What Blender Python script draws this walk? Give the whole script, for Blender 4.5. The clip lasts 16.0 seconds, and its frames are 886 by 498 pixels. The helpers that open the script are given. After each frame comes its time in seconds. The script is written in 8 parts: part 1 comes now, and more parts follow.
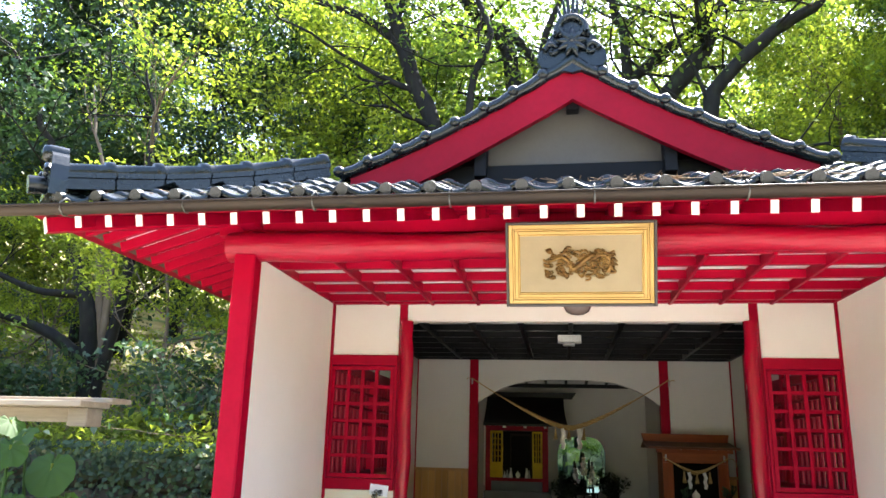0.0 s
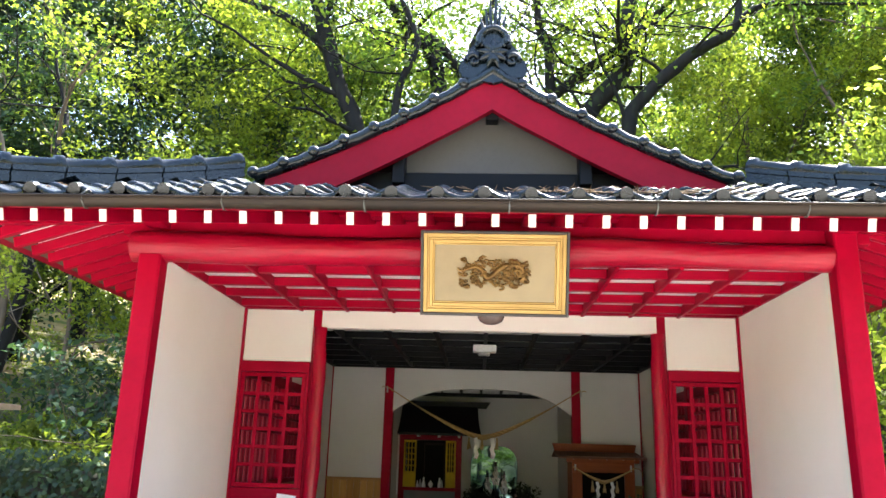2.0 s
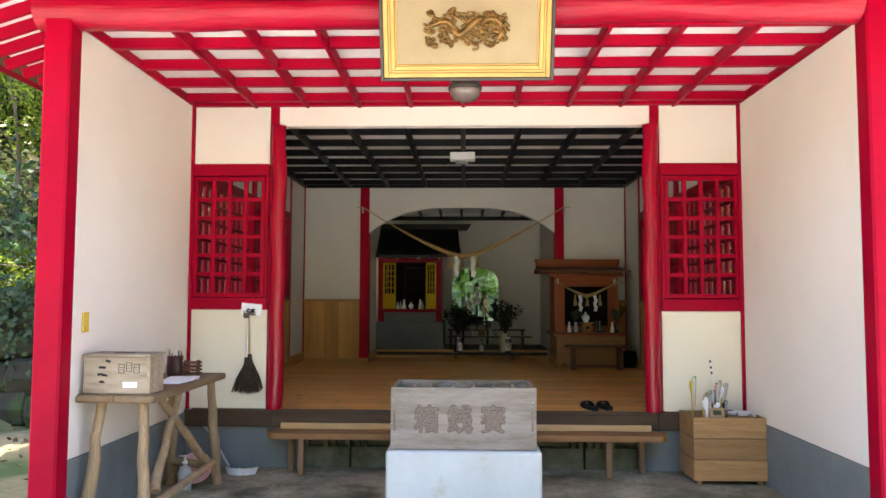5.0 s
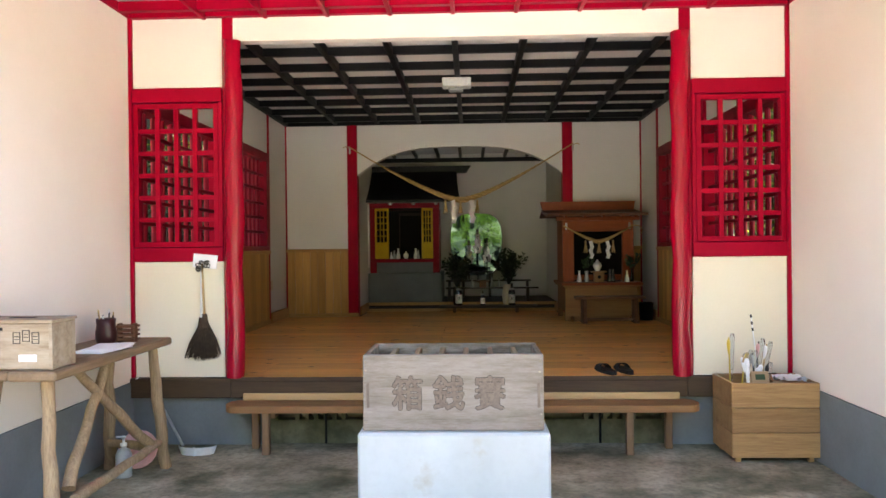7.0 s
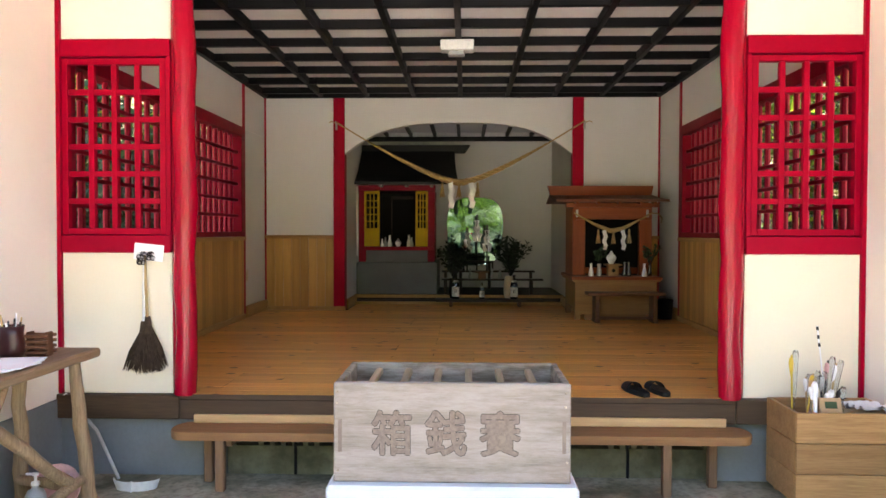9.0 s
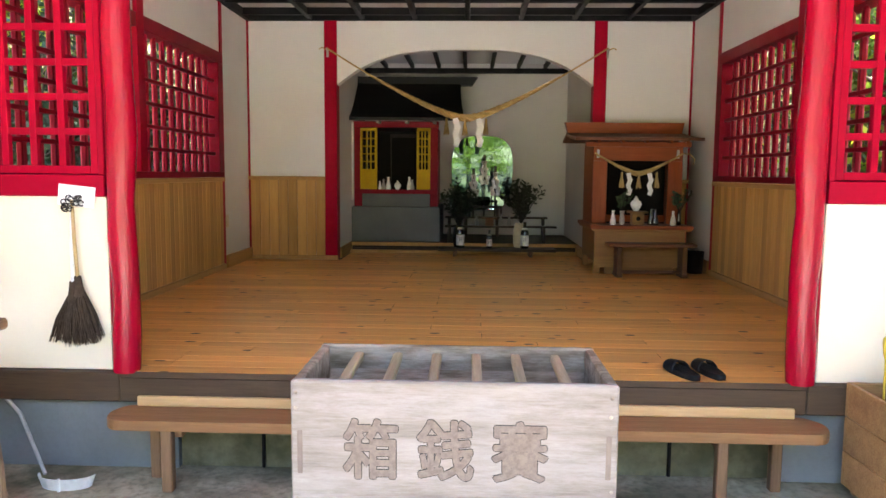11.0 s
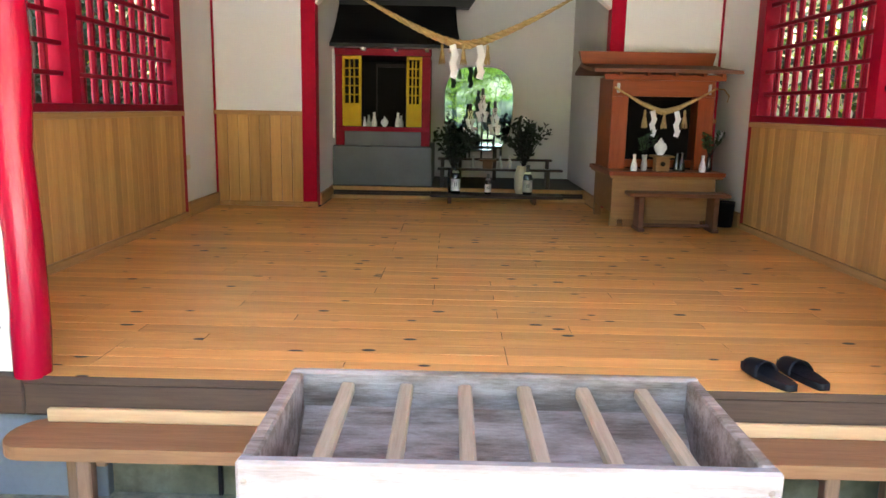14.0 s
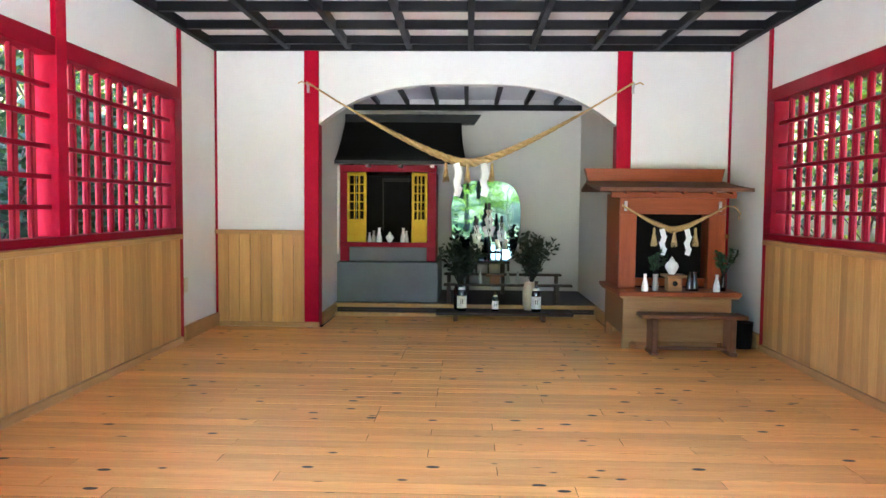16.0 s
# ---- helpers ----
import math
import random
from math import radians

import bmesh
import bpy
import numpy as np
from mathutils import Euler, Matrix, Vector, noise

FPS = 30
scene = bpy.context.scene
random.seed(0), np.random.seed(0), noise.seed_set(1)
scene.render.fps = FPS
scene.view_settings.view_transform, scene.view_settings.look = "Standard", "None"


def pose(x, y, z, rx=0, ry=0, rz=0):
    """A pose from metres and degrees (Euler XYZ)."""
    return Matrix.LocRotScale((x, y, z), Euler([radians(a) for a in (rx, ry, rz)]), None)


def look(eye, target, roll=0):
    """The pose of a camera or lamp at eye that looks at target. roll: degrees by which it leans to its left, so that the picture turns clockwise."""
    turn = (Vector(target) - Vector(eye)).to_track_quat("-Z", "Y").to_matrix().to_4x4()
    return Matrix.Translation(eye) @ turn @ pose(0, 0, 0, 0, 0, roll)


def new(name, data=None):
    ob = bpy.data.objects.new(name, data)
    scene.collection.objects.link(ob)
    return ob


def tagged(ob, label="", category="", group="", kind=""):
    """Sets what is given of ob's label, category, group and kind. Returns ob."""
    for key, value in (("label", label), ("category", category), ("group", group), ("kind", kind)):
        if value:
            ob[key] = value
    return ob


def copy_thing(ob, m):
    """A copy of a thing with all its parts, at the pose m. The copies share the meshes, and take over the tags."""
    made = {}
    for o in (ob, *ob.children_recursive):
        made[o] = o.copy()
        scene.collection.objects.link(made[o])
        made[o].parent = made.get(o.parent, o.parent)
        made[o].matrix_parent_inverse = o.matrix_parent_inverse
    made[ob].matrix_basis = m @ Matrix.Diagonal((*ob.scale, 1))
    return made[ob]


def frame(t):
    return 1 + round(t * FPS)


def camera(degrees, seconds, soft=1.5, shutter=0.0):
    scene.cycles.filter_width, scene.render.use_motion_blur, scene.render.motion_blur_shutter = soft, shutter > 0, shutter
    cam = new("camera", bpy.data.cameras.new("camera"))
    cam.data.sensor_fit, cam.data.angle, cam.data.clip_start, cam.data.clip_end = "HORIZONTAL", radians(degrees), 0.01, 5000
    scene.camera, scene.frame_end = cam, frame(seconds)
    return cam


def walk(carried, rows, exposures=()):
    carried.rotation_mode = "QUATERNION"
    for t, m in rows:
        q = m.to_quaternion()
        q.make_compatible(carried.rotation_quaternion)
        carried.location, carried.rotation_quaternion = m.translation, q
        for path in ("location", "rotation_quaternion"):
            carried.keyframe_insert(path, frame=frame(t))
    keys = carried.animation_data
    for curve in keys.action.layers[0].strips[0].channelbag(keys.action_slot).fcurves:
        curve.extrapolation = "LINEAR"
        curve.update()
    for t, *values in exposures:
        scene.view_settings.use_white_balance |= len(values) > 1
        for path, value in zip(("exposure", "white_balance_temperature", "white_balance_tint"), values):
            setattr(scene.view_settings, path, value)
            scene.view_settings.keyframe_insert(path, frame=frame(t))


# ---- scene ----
cam = camera(61.3, 16.0)
PATH = [
    (0, (-0.098, -6.878, 1.708), (-0.409, -4.967, 2.211), 1.5),
    (0.5, (-0.092, -6.873, 1.72), (-0.349, -4.965, 2.26), 1.6),
    (1, (-0.083, -6.853, 1.726), (-0.278, -4.943, 2.285), 1.7),
    (1.5, (-0.07, -6.841, 1.719), (-0.217, -4.926, 2.277), 1.7),
    (2, (-0.053, -6.828, 1.711), (-0.159, -4.903, 2.241), 1.7),
    (2.5, (-0.031, -6.808, 1.681), (-0.115, -4.87, 2.166), 1.6),
    (3, (0.005, -6.767, 1.614), (-0.065, -4.812, 2.029), 1.6),
    (3.5, (0.026, -6.695, 1.54), (-0.038, -4.726, 1.883), 1.4),
    (4, (0.029, -6.539, 1.452), (-0.032, -4.556, 1.707), 1.1),
    (4.5, (0.015, -6.338, 1.409), (-0.045, -4.347, 1.592), 0.7),
    (4.7, (0.009, -6.263, 1.402), (-0.047, -4.27, 1.562), 0.4),
    (7, (0.105, -5.154, 1.368), (0.031, -3.155, 1.363), -0.6),
    (7.5, (0.078, -4.91, 1.383), (0.007, -2.911, 1.368), -0.5),
    (8, (0.082, -4.677, 1.426), (0.015, -2.678, 1.4), -0.4),
    (8.2, (0.071, -4.587, 1.424), (0.013, -2.588, 1.391), -0.5),
    (10.5, (0.053, -3.548, 1.4), (-0.031, -1.553, 1.273), 1.1),
    (11, (0.047, -3.36, 1.405), (-0.025, -1.372, 1.203), 0.5),
    (11.5, (0.036, -3.183, 1.375), (-0.03, -1.207, 1.074), -0.0),
    (12, (0.022, -2.981, 1.323), (-0.043, -1.024, 0.914), -0.4),
    (12.5, (-0.001, -2.85, 1.329), (-0.062, -0.91, 0.846), -0.1),
    (13, (-0.031, -2.718, 1.34), (-0.085, -0.78, 0.849), 0.5),
    (13.5, (-0.066, -2.589, 1.358), (-0.104, -0.636, 0.929), 1.0),
    (14, (-0.102, -2.466, 1.41), (-0.121, -0.501, 1.04), 1.1),
    (14.5, (-0.107, -2.395, 1.462), (-0.122, -0.422, 1.133), 0.5),
    (15, (-0.083, -2.327, 1.508), (-0.112, -0.343, 1.258), 0.2),
    (15.5, (-0.048, -2.275, 1.551), (-0.094, -0.284, 1.376), 0.3),
    (16, (-0.014, -2.22, 1.587), (-0.079, -0.224, 1.472), 0.5),
]
# exposure follows the clip's camera, which opens up as it nears the dark room
EXPOSURE = [(0, 2.92, 6300, 10), (2, 2.85, 6250, 10), (3.5, 2.77, 6450, 10), (4.5, 3.05, 6500, 11), (7, 3.53, 6750, 13), (8, 3.67, 6850, 14), (10.5, 4.2, 6650, 17), (11.5, 4.4, 6550, 17), (13, 4.65, 6400, 18), (14, 4.9, 6200, 17), (15, 5.1, 5250, 12), (16, 5.4, 5300, 13)]
walk(cam, [(t, look(eye, target, roll)) for t, eye, target, roll in PATH], EXPOSURE)

# ---------------------------------------------------------------- daylight
SUN_ELEV, SUN_AZ = 56.0, 28.0            # degrees; azimuth from +y (behind the hall) towards +x
world = bpy.data.worlds.new("world")
scene.world = world
world.use_nodes = True
wn = world.node_tree.nodes
sky = wn.new("ShaderNodeTexSky")
sky.sky_type = "NISHITA"
sky.sun_disc = False
sky.sun_elevation = radians(SUN_ELEV)
sky.sun_rotation = radians(SUN_AZ)
sky.air_density, sky.dust_density, sky.ozone_density = 1.0, 2.5, 1.0
world.node_tree.links.new(sky.outputs[0], wn["Background"].inputs[0])
wn["Background"].inputs[1].default_value = 0.15
sun_data = bpy.data.lights.new("sun", "SUN")
sun_data.energy, sun_data.angle, sun_data.color = 5.0, radians(0.6), (1.0, 0.95, 0.86)
sun = new("sun", sun_data)
sun_dir = Vector((math.sin(radians(SUN_AZ)) * math.cos(radians(SUN_ELEV)), math.cos(radians(SUN_AZ)) * math.cos(radians(SUN_ELEV)), math.sin(radians(SUN_ELEV))))
sun.matrix_world = look(sun_dir * 60, (0, 0, 0))


# ---------------------------------------------------------------- materials
def mix_rgb(nt, fac, a, b, mode="MIX"):
    n = nt.nodes.new("ShaderNodeMix")
    n.data_type, n.blend_type = "RGBA", mode
    for sock, val in ((n.inputs[0], fac), (n.inputs[6], a), (n.inputs[7], b)):
        if isinstance(val, (int, float)):
            sock.default_value = val
        elif isinstance(val, tuple):
            sock.default_value = (*val[:3], 1)
        else:
            nt.links.new(val, sock)
    return n.outputs[2]


def ramp(nt, src, lo, hi):
    n = nt.nodes.new("ShaderNodeMapRange")
    n.inputs[1].default_value, n.inputs[2].default_value = lo, hi
    nt.links.new(src, n.inputs[0])
    return n.outputs[0]


def coords(nt, stretch=(1, 1, 1), per_object=False):
    tc = nt.nodes.new("ShaderNodeTexCoord")
    mp = nt.nodes.new("ShaderNodeMapping")
    mp.inputs["Scale"].default_value = stretch
    nt.links.new(tc.outputs["Object"], mp.inputs[0])
    if per_object:
        info = nt.nodes.new("ShaderNodeObjectInfo")
        mul = nt.nodes.new("ShaderNodeVectorMath")
        mul.operation = "SCALE"
        mul.inputs[0].default_value = (37.0, 53.0, 71.0)
        nt.links.new(info.outputs["Random"], mul.inputs["Scale"])
        nt.links.new(mul.outputs[0], mp.inputs["Location"])
    return mp.outputs[0]


def tex_noise(nt, vec, scale, detail=5.0, rough=0.55):
    n = nt.nodes.new("ShaderNodeTexNoise")
    n.inputs["Scale"].default_value, n.inputs["Detail"].default_value, n.inputs["Roughness"].default_value = scale, detail, rough
    nt.links.new(vec, n.inputs["Vector"])
    return n.outputs[0]


def material(name, base, second=None, rough=0.6, scale=3.0, fine=40.0, amount=1.0, bump=0.15, bump_scale=None, metal=0.0,
             stretch=(1, 1, 1), random=0.0, spots=None, spot_scale=6.0, spot_limits=(0.62, 0.72), spec=0.33, per_object=True, coat=0.0):
    """A surface with broad and fine variation, optional patches (wear, moss, painted highlights), and fine relief."""
    m = bpy.data.materials.new(name)
    m.use_nodes = True
    nt = m.node_tree
    b = nt.nodes["Principled BSDF"]
    vec = coords(nt, stretch, per_object)
    second = second or tuple(c * 0.78 for c in base)
    broad = tex_noise(nt, vec, scale)
    small = tex_noise(nt, vec, fine, 6.0, 0.65)
    col = mix_rgb(nt, ramp(nt, broad, 0.35, 0.68), base, second)
    dark = nt.nodes.new("ShaderNodeMath")
    dark.operation = "MULTIPLY"
    nt.links.new(ramp(nt, small, 0.45, 0.8), dark.inputs[0])
    dark.inputs[1].default_value = 0.45 * amount
    col = mix_rgb(nt, dark.outputs[0], col, tuple(c * 0.55 for c in second))
    if spots:
        patch = tex_noise(nt, vec, spot_scale, 8.0, 0.6)
        col = mix_rgb(nt, ramp(nt, patch, *spot_limits), col, spots)
    if random:
        info = nt.nodes.new("ShaderNodeObjectInfo")
        hsv = nt.nodes.new("ShaderNodeHueSaturation")
        nt.links.new(col, hsv.inputs["Color"])
        val = nt.nodes.new("ShaderNodeMapRange")
        val.inputs[3].default_value, val.inputs[4].default_value = 1.0 - random, 1.0 + random
        nt.links.new(info.outputs["Random"], val.inputs[0])
        nt.links.new(val.outputs[0], hsv.inputs["Value"])
        col = hsv.outputs[0]
    nt.links.new(col, b.inputs["Base Color"])
    r = nt.nodes.new("ShaderNodeMapRange")
    r.inputs[3].default_value, r.inputs[4].default_value = max(0.03, rough - 0.12), min(1, rough + 0.12)
    nt.links.new(broad, r.inputs[0])
    nt.links.new(r.outputs[0], b.inputs["Roughness"])
    b.inputs["Metallic"].default_value = metal
    b.inputs["Specular IOR Level"].default_value = spec
    b.inputs["Coat Weight"].default_value = coat
    if bump:
        bm_ = nt.nodes.new("ShaderNodeBump")
        bm_.inputs["Strength"].default_value = bump
        bm_.inputs["Distance"].default_value = 0.01
        src = small if not bump_scale else tex_noise(nt, vec, bump_scale, 6.0)
        nt.links.new(src, bm_.inputs["Height"])
        nt.links.new(bm_.outputs[0], b.inputs["Normal"])
    return m


def wood(name, base, dark, along="x", rings=9.0, rough=0.5, knots=None, random=0.12, bump=0.12, grain=0.6, stain=None, coat=0.0, knot_scale=2.0, knot_size=0.085):
    """Sawn wood: long grain lines along one axis, pale and dark bands, knots where the boards have them."""
    m = bpy.data.materials.new(name)
    m.use_nodes = True
    nt = m.node_tree
    b = nt.nodes["Principled BSDF"]
    st = {"x": (0.35, 6, 6), "y": (6, 0.35, 6), "z": (6, 6, 0.35)}[along]
    vec = coords(nt, st, True)
    big = tex_noise(nt, vec, rings * 0.35, 3.0)
    lines = tex_noise(nt, vec, rings * 2.2, 8.0, 0.7)
    col = mix_rgb(nt, ramp(nt, big, 0.35, 0.7), base, tuple((a * 0.55 + c * 0.45) for a, c in zip(base, dark)))
    f = nt.nodes.new("ShaderNodeMath")
    f.operation = "MULTIPLY"
    nt.links.new(ramp(nt, lines, 0.42, 0.78), f.inputs[0])
    f.inputs[1].default_value = grain
    col = mix_rgb(nt, f.outputs[0], col, dark)
    if stain:
        vs = coords(nt, {'x': (0.6, 3, 3), 'y': (3, 0.6, 3), 'z': (3, 3, 0.6)}[along], True)
        col = mix_rgb(nt, ramp(nt, tex_noise(nt, vs, 4.0, 10.0, 0.75), 0.42, 0.66), col, stain)
    if knots:
        vk = coords(nt, {"x": (0.5, 1, 1), "y": (1, 0.5, 1), "z": (1, 1, 0.5)}[along], True)
        vo = nt.nodes.new("ShaderNodeTexVoronoi")
        vo.inputs["Scale"].default_value = knot_scale
        vo.inputs["Randomness"].default_value = 1.0
        nt.links.new(vk, vo.inputs["Vector"])
        sep = nt.nodes.new("ShaderNodeSeparateColor")
        nt.links.new(vo.outputs["Color"], sep.inputs[0])
        some = nt.nodes.new("ShaderNodeMath")
        some.operation = "MULTIPLY"
        nt.links.new(ramp(nt, vo.outputs["Distance"], knot_size, knot_size * 0.78), some.inputs[0])
        nt.links.new(ramp(nt, sep.outputs[0], 0.20, 0.22), some.inputs[1])
        col = mix_rgb(nt, some.outputs[0], col, knots)
    info = nt.nodes.new("ShaderNodeObjectInfo")
    hsv = nt.nodes.new("ShaderNodeHueSaturation")
    val = nt.nodes.new("ShaderNodeMapRange")
    val.inputs[3].default_value, val.inputs[4].default_value = 1.0 - random, 1.0 + random
    nt.links.new(info.outputs["Random"], val.inputs[0])
    nt.links.new(val.outputs[0], hsv.inputs["Value"])
    nt.links.new(col, hsv.inputs["Color"])
    nt.links.new(hsv.outputs[0], b.inputs["Base Color"])
    r = nt.nodes.new("ShaderNodeMapRange")
    r.inputs[3].default_value, r.inputs[4].default_value = rough - 0.08, rough + 0.12
    nt.links.new(lines, r.inputs[0])
    nt.links.new(r.outputs[0], b.inputs["Roughness"])
    b.inputs["Specular IOR Level"].default_value = 0.25
    b.inputs["Coat Weight"].default_value = coat
    b.inputs["Coat Roughness"].default_value = 0.25
    bp = nt.nodes.new("ShaderNodeBump")
    bp.inputs["Strength"].default_value, bp.inputs["Distance"].default_value = bump, 0.006
    nt.links.new(lines, bp.inputs["Height"])
    nt.links.new(bp.outputs[0], b.inputs["Normal"])
    return m


def leaf_material(name, dark, light, clear=0.5, rough=0.42):
    """Leaves: each one its own green, glossy above, letting sunlight through."""
    m = bpy.data.materials.new(name)
    m.use_nodes = True
    nt = m.node_tree
    b = nt.nodes["Principled BSDF"]
    geo = nt.nodes.new("ShaderNodeNewGeometry")
    vec = coords(nt)
    patch = ramp(nt, tex_noise(nt, vec, 0.5, 3.0), 0.35, 0.65)
    c1 = mix_rgb(nt, geo.outputs["Random Per Island"], dark, light)
    col = mix_rgb(nt, patch, c1, tuple(c * 0.6 for c in dark))
    nt.links.new(col, b.inputs["Base Color"])
    b.inputs["Roughness"].default_value = rough
    b.inputs["Specular IOR Level"].default_value = 0.4
    tr = nt.nodes.new("ShaderNodeBsdfTranslucent")
    glow = mix_rgb(nt, 1.0, col, (1.55, 1.65, 0.9), "MULTIPLY")
    nt.links.new(glow, tr.inputs[0])
    mx = nt.nodes.new("ShaderNodeMixShader")
    mx.inputs[0].default_value = clear
    nt.links.new(b.outputs[0], mx.inputs[1])
    nt.links.new(tr.outputs[0], mx.inputs[2])
    nt.links.new(mx.outputs[0], nt.nodes["Material Output"].inputs[0])
    return m


M = {}
M["red"] = material("red_paint", (0.345, 0.0008, 0.020), (0.275, 0.0007, 0.016), rough=0.45, scale=2.0, fine=25, amount=0.45, bump=0.12, spec=0.08)
# darker red; on the bargeboards it carries their shade in its colour
M["red_dark"] = material("red_paint_dark_with_shade", (0.23, 0.0007, 0.014), (0.175, 0.0006, 0.011), rough=0.5, scale=2.0, fine=25, amount=0.5, bump=0.12, spec=0.15)
# red lightened to pink, putting the daylight on the slats into the paint
M["red_lit"] = material("daylit_red_paint", (0.40, 0.035, 0.055), (0.33, 0.022, 0.038), rough=0.55, scale=3.0, fine=30, amount=0.4, bump=0.12, spec=0.2)
# the log's lighter red spots, stretched lengthwise, paint streaks of highlight
M["red_log"] = material("red_paint_on_log", (0.35, 0.001, 0.020), (0.25, 0.0008, 0.015), spec=0.3, rough=0.34, scale=1.5, fine=12, amount=0.5, bump=1.0,
                        stretch=(0.25, 2.5, 2.5), spots=(0.40, 0.02, 0.035), spot_scale=4.5, spot_limits=(0.53, 0.68))
M["red_post"] = material("red_paint_on_post", (0.37, 0.001, 0.020), (0.28, 0.0008, 0.016), spec=0.3, rough=0.22, scale=1.5, fine=10, amount=0.35, bump=0.5,
                         stretch=(2.5, 2.5, 0.3), spots=(0.44, 0.03, 0.045), spot_scale=5.0, spot_limits=(0.62, 0.72))
M["plaster"] = material("cream_plaster", (0.80, 0.725, 0.655), (0.76, 0.68, 0.605), rough=0.88, scale=1.2, fine=60, amount=0.12, bump=0.08, spec=0.25)
M["plaster_low"] = material("yellowed_cream_plaster", (0.80, 0.74, 0.575), (0.76, 0.69, 0.53), rough=0.88, scale=1.2, fine=60, amount=0.15, bump=0.08, spec=0.25)
M["plaster_in"] = material("white_plaster", (0.67, 0.66, 0.645), (0.63, 0.62, 0.605), rough=0.88, scale=1.2, fine=60, amount=0.12, bump=0.06, spec=0.25)
# gable plaster with the shade under the roof put into its grey
M["plaster_gable_shade"] = material("shade_grey_gable_plaster", (0.12, 0.112, 0.107), (0.097, 0.091, 0.086), rough=0.88, scale=1.5, fine=50, amount=0.3, bump=0.08, spec=0.2)
M["panel"] = material("pale_ceiling_board", (0.80, 0.77, 0.72), (0.74, 0.70, 0.65), rough=0.8, scale=2.0, fine=30, amount=0.25, bump=0.05)
M["dado"] = material("grey_dado_paint", (0.19, 0.21, 0.215), (0.15, 0.165, 0.17), rough=0.75, scale=2.5, fine=45, amount=0.5, bump=0.12)
M["altar_grey"] = material("grey_painted_plinth", (0.14, 0.152, 0.155), (0.115, 0.122, 0.124), rough=0.7, scale=2.5, fine=45, amount=0.3, bump=0.06)
M["concrete"] = material("porch_concrete", (0.47, 0.41, 0.29), (0.17, 0.155, 0.09), rough=0.8, scale=2.4, fine=30, amount=1.8, bump=0.4, spots=(0.075, 0.08, 0.04), spot_scale=2.2, spot_limits=(0.46, 0.66))
M["moss_wall"] = material("mossy_concrete", (0.20, 0.19, 0.125), (0.085, 0.085, 0.045), rough=0.9, scale=3.5, fine=25, amount=1.0, bump=0.35, spots=(0.05, 0.055, 0.028), spot_scale=3.0, spot_limits=(0.48, 0.66))
M["yard"] = material("pale_yard_concrete", (0.56, 0.53, 0.48), (0.46, 0.43, 0.38), rough=0.85, scale=0.8, fine=14, amount=0.5, bump=0.2)
M["white_paint"] = material("white_stone_paint", (0.53, 0.55, 0.55), (0.46, 0.475, 0.465), rough=0.6, scale=2.2, fine=18, amount=0.35, bump=0.08, spots=(0.42, 0.38, 0.31), spot_scale=4.0, spot_limits=(0.64, 0.78))
M["white_end"] = material("white_rafter_end", (0.68, 0.655, 0.60), (0.60, 0.57, 0.51), rough=0.6, scale=20, fine=80, amount=0.2, bump=0.03)
# black stain on battens and stands; in the gable it paints shade
M["black_wood"] = material("black_stain_and_shade_wood", (0.0035, 0.0035, 0.0045), (0.006, 0.006, 0.007), spec=0.15, rough=0.5, scale=4, fine=40, amount=0.4, bump=0.1)
M["roof_black"] = material("black_copper_roof", (0.006, 0.0065, 0.007), (0.010, 0.011, 0.011), spec=0.2, rough=0.5, scale=4, fine=30, amount=0.4, bump=0.1)
M["tile"] = material("grey_roof_tile", (0.007, 0.012, 0.015), (0.0045, 0.0075, 0.0095), rough=0.26, scale=5, fine=40, amount=0.6, bump=0.15, random=0.25,
                     spots=(0.035, 0.040, 0.040), spot_scale=9, spot_limits=(0.64, 0.82), spec=0.42)
M["gutter"] = material("weathered_copper_gutter", (0.032, 0.019, 0.010), (0.015, 0.009, 0.006), rough=0.5, scale=3, fine=25, amount=0.6, bump=0.12, metal=0.35,
                       stretch=(0.4, 3, 3), spots=(0.10, 0.075, 0.042), spot_scale=4, spot_limits=(0.64, 0.78))
M["wire"] = material("grey_wire", (0.12, 0.115, 0.10), rough=0.6, bump=0)
M["floor"] = wood("floor_cedar", (0.88, 0.45, 0.118), (0.55, 0.22, 0.045), "x", rough=0.38, knots=(0.010, 0.005, 0.003), random=0.15, bump=0.08, grain=0.65, coat=0.35, knot_scale=9.0, knot_size=0.148)
M["joint"] = material("dark_board_joint", (0.030, 0.014, 0.007), (0.018, 0.009, 0.005), rough=0.9, scale=6, fine=40, amount=0.4, bump=0.1, spec=0.1)
M["sill"] = wood("dark_sill_wood", (0.075, 0.046, 0.026), (0.028, 0.017, 0.010), "x", rough=0.6, bump=0.25)
M["wain"] = wood("wainscot_cedar", (0.55, 0.315, 0.098), (0.31, 0.147, 0.038), "z", rough=0.5, random=0.20, bump=0.08, grain=0.55)
M["wain_trim"] = wood("wainscot_trim", (0.46, 0.265, 0.095), (0.27, 0.14, 0.045), "y", rough=0.5, random=0.06)
M["bench"] = wood("bench_wood", (0.30, 0.155, 0.066), (0.15, 0.07, 0.027), "x", rough=0.5, random=0.10, bump=0.2)
M["bench_leg"] = wood("bench_leg_wood", (0.24, 0.14, 0.077), (0.09, 0.05, 0.027), "z", rough=0.6, bump=0.2)
M["pale_wood"] = wood("pale_sawn_wood", (0.62, 0.42, 0.205), (0.40, 0.235, 0.10), "x", rough=0.55, knots=(0.16, 0.08, 0.04), bump=0.15)
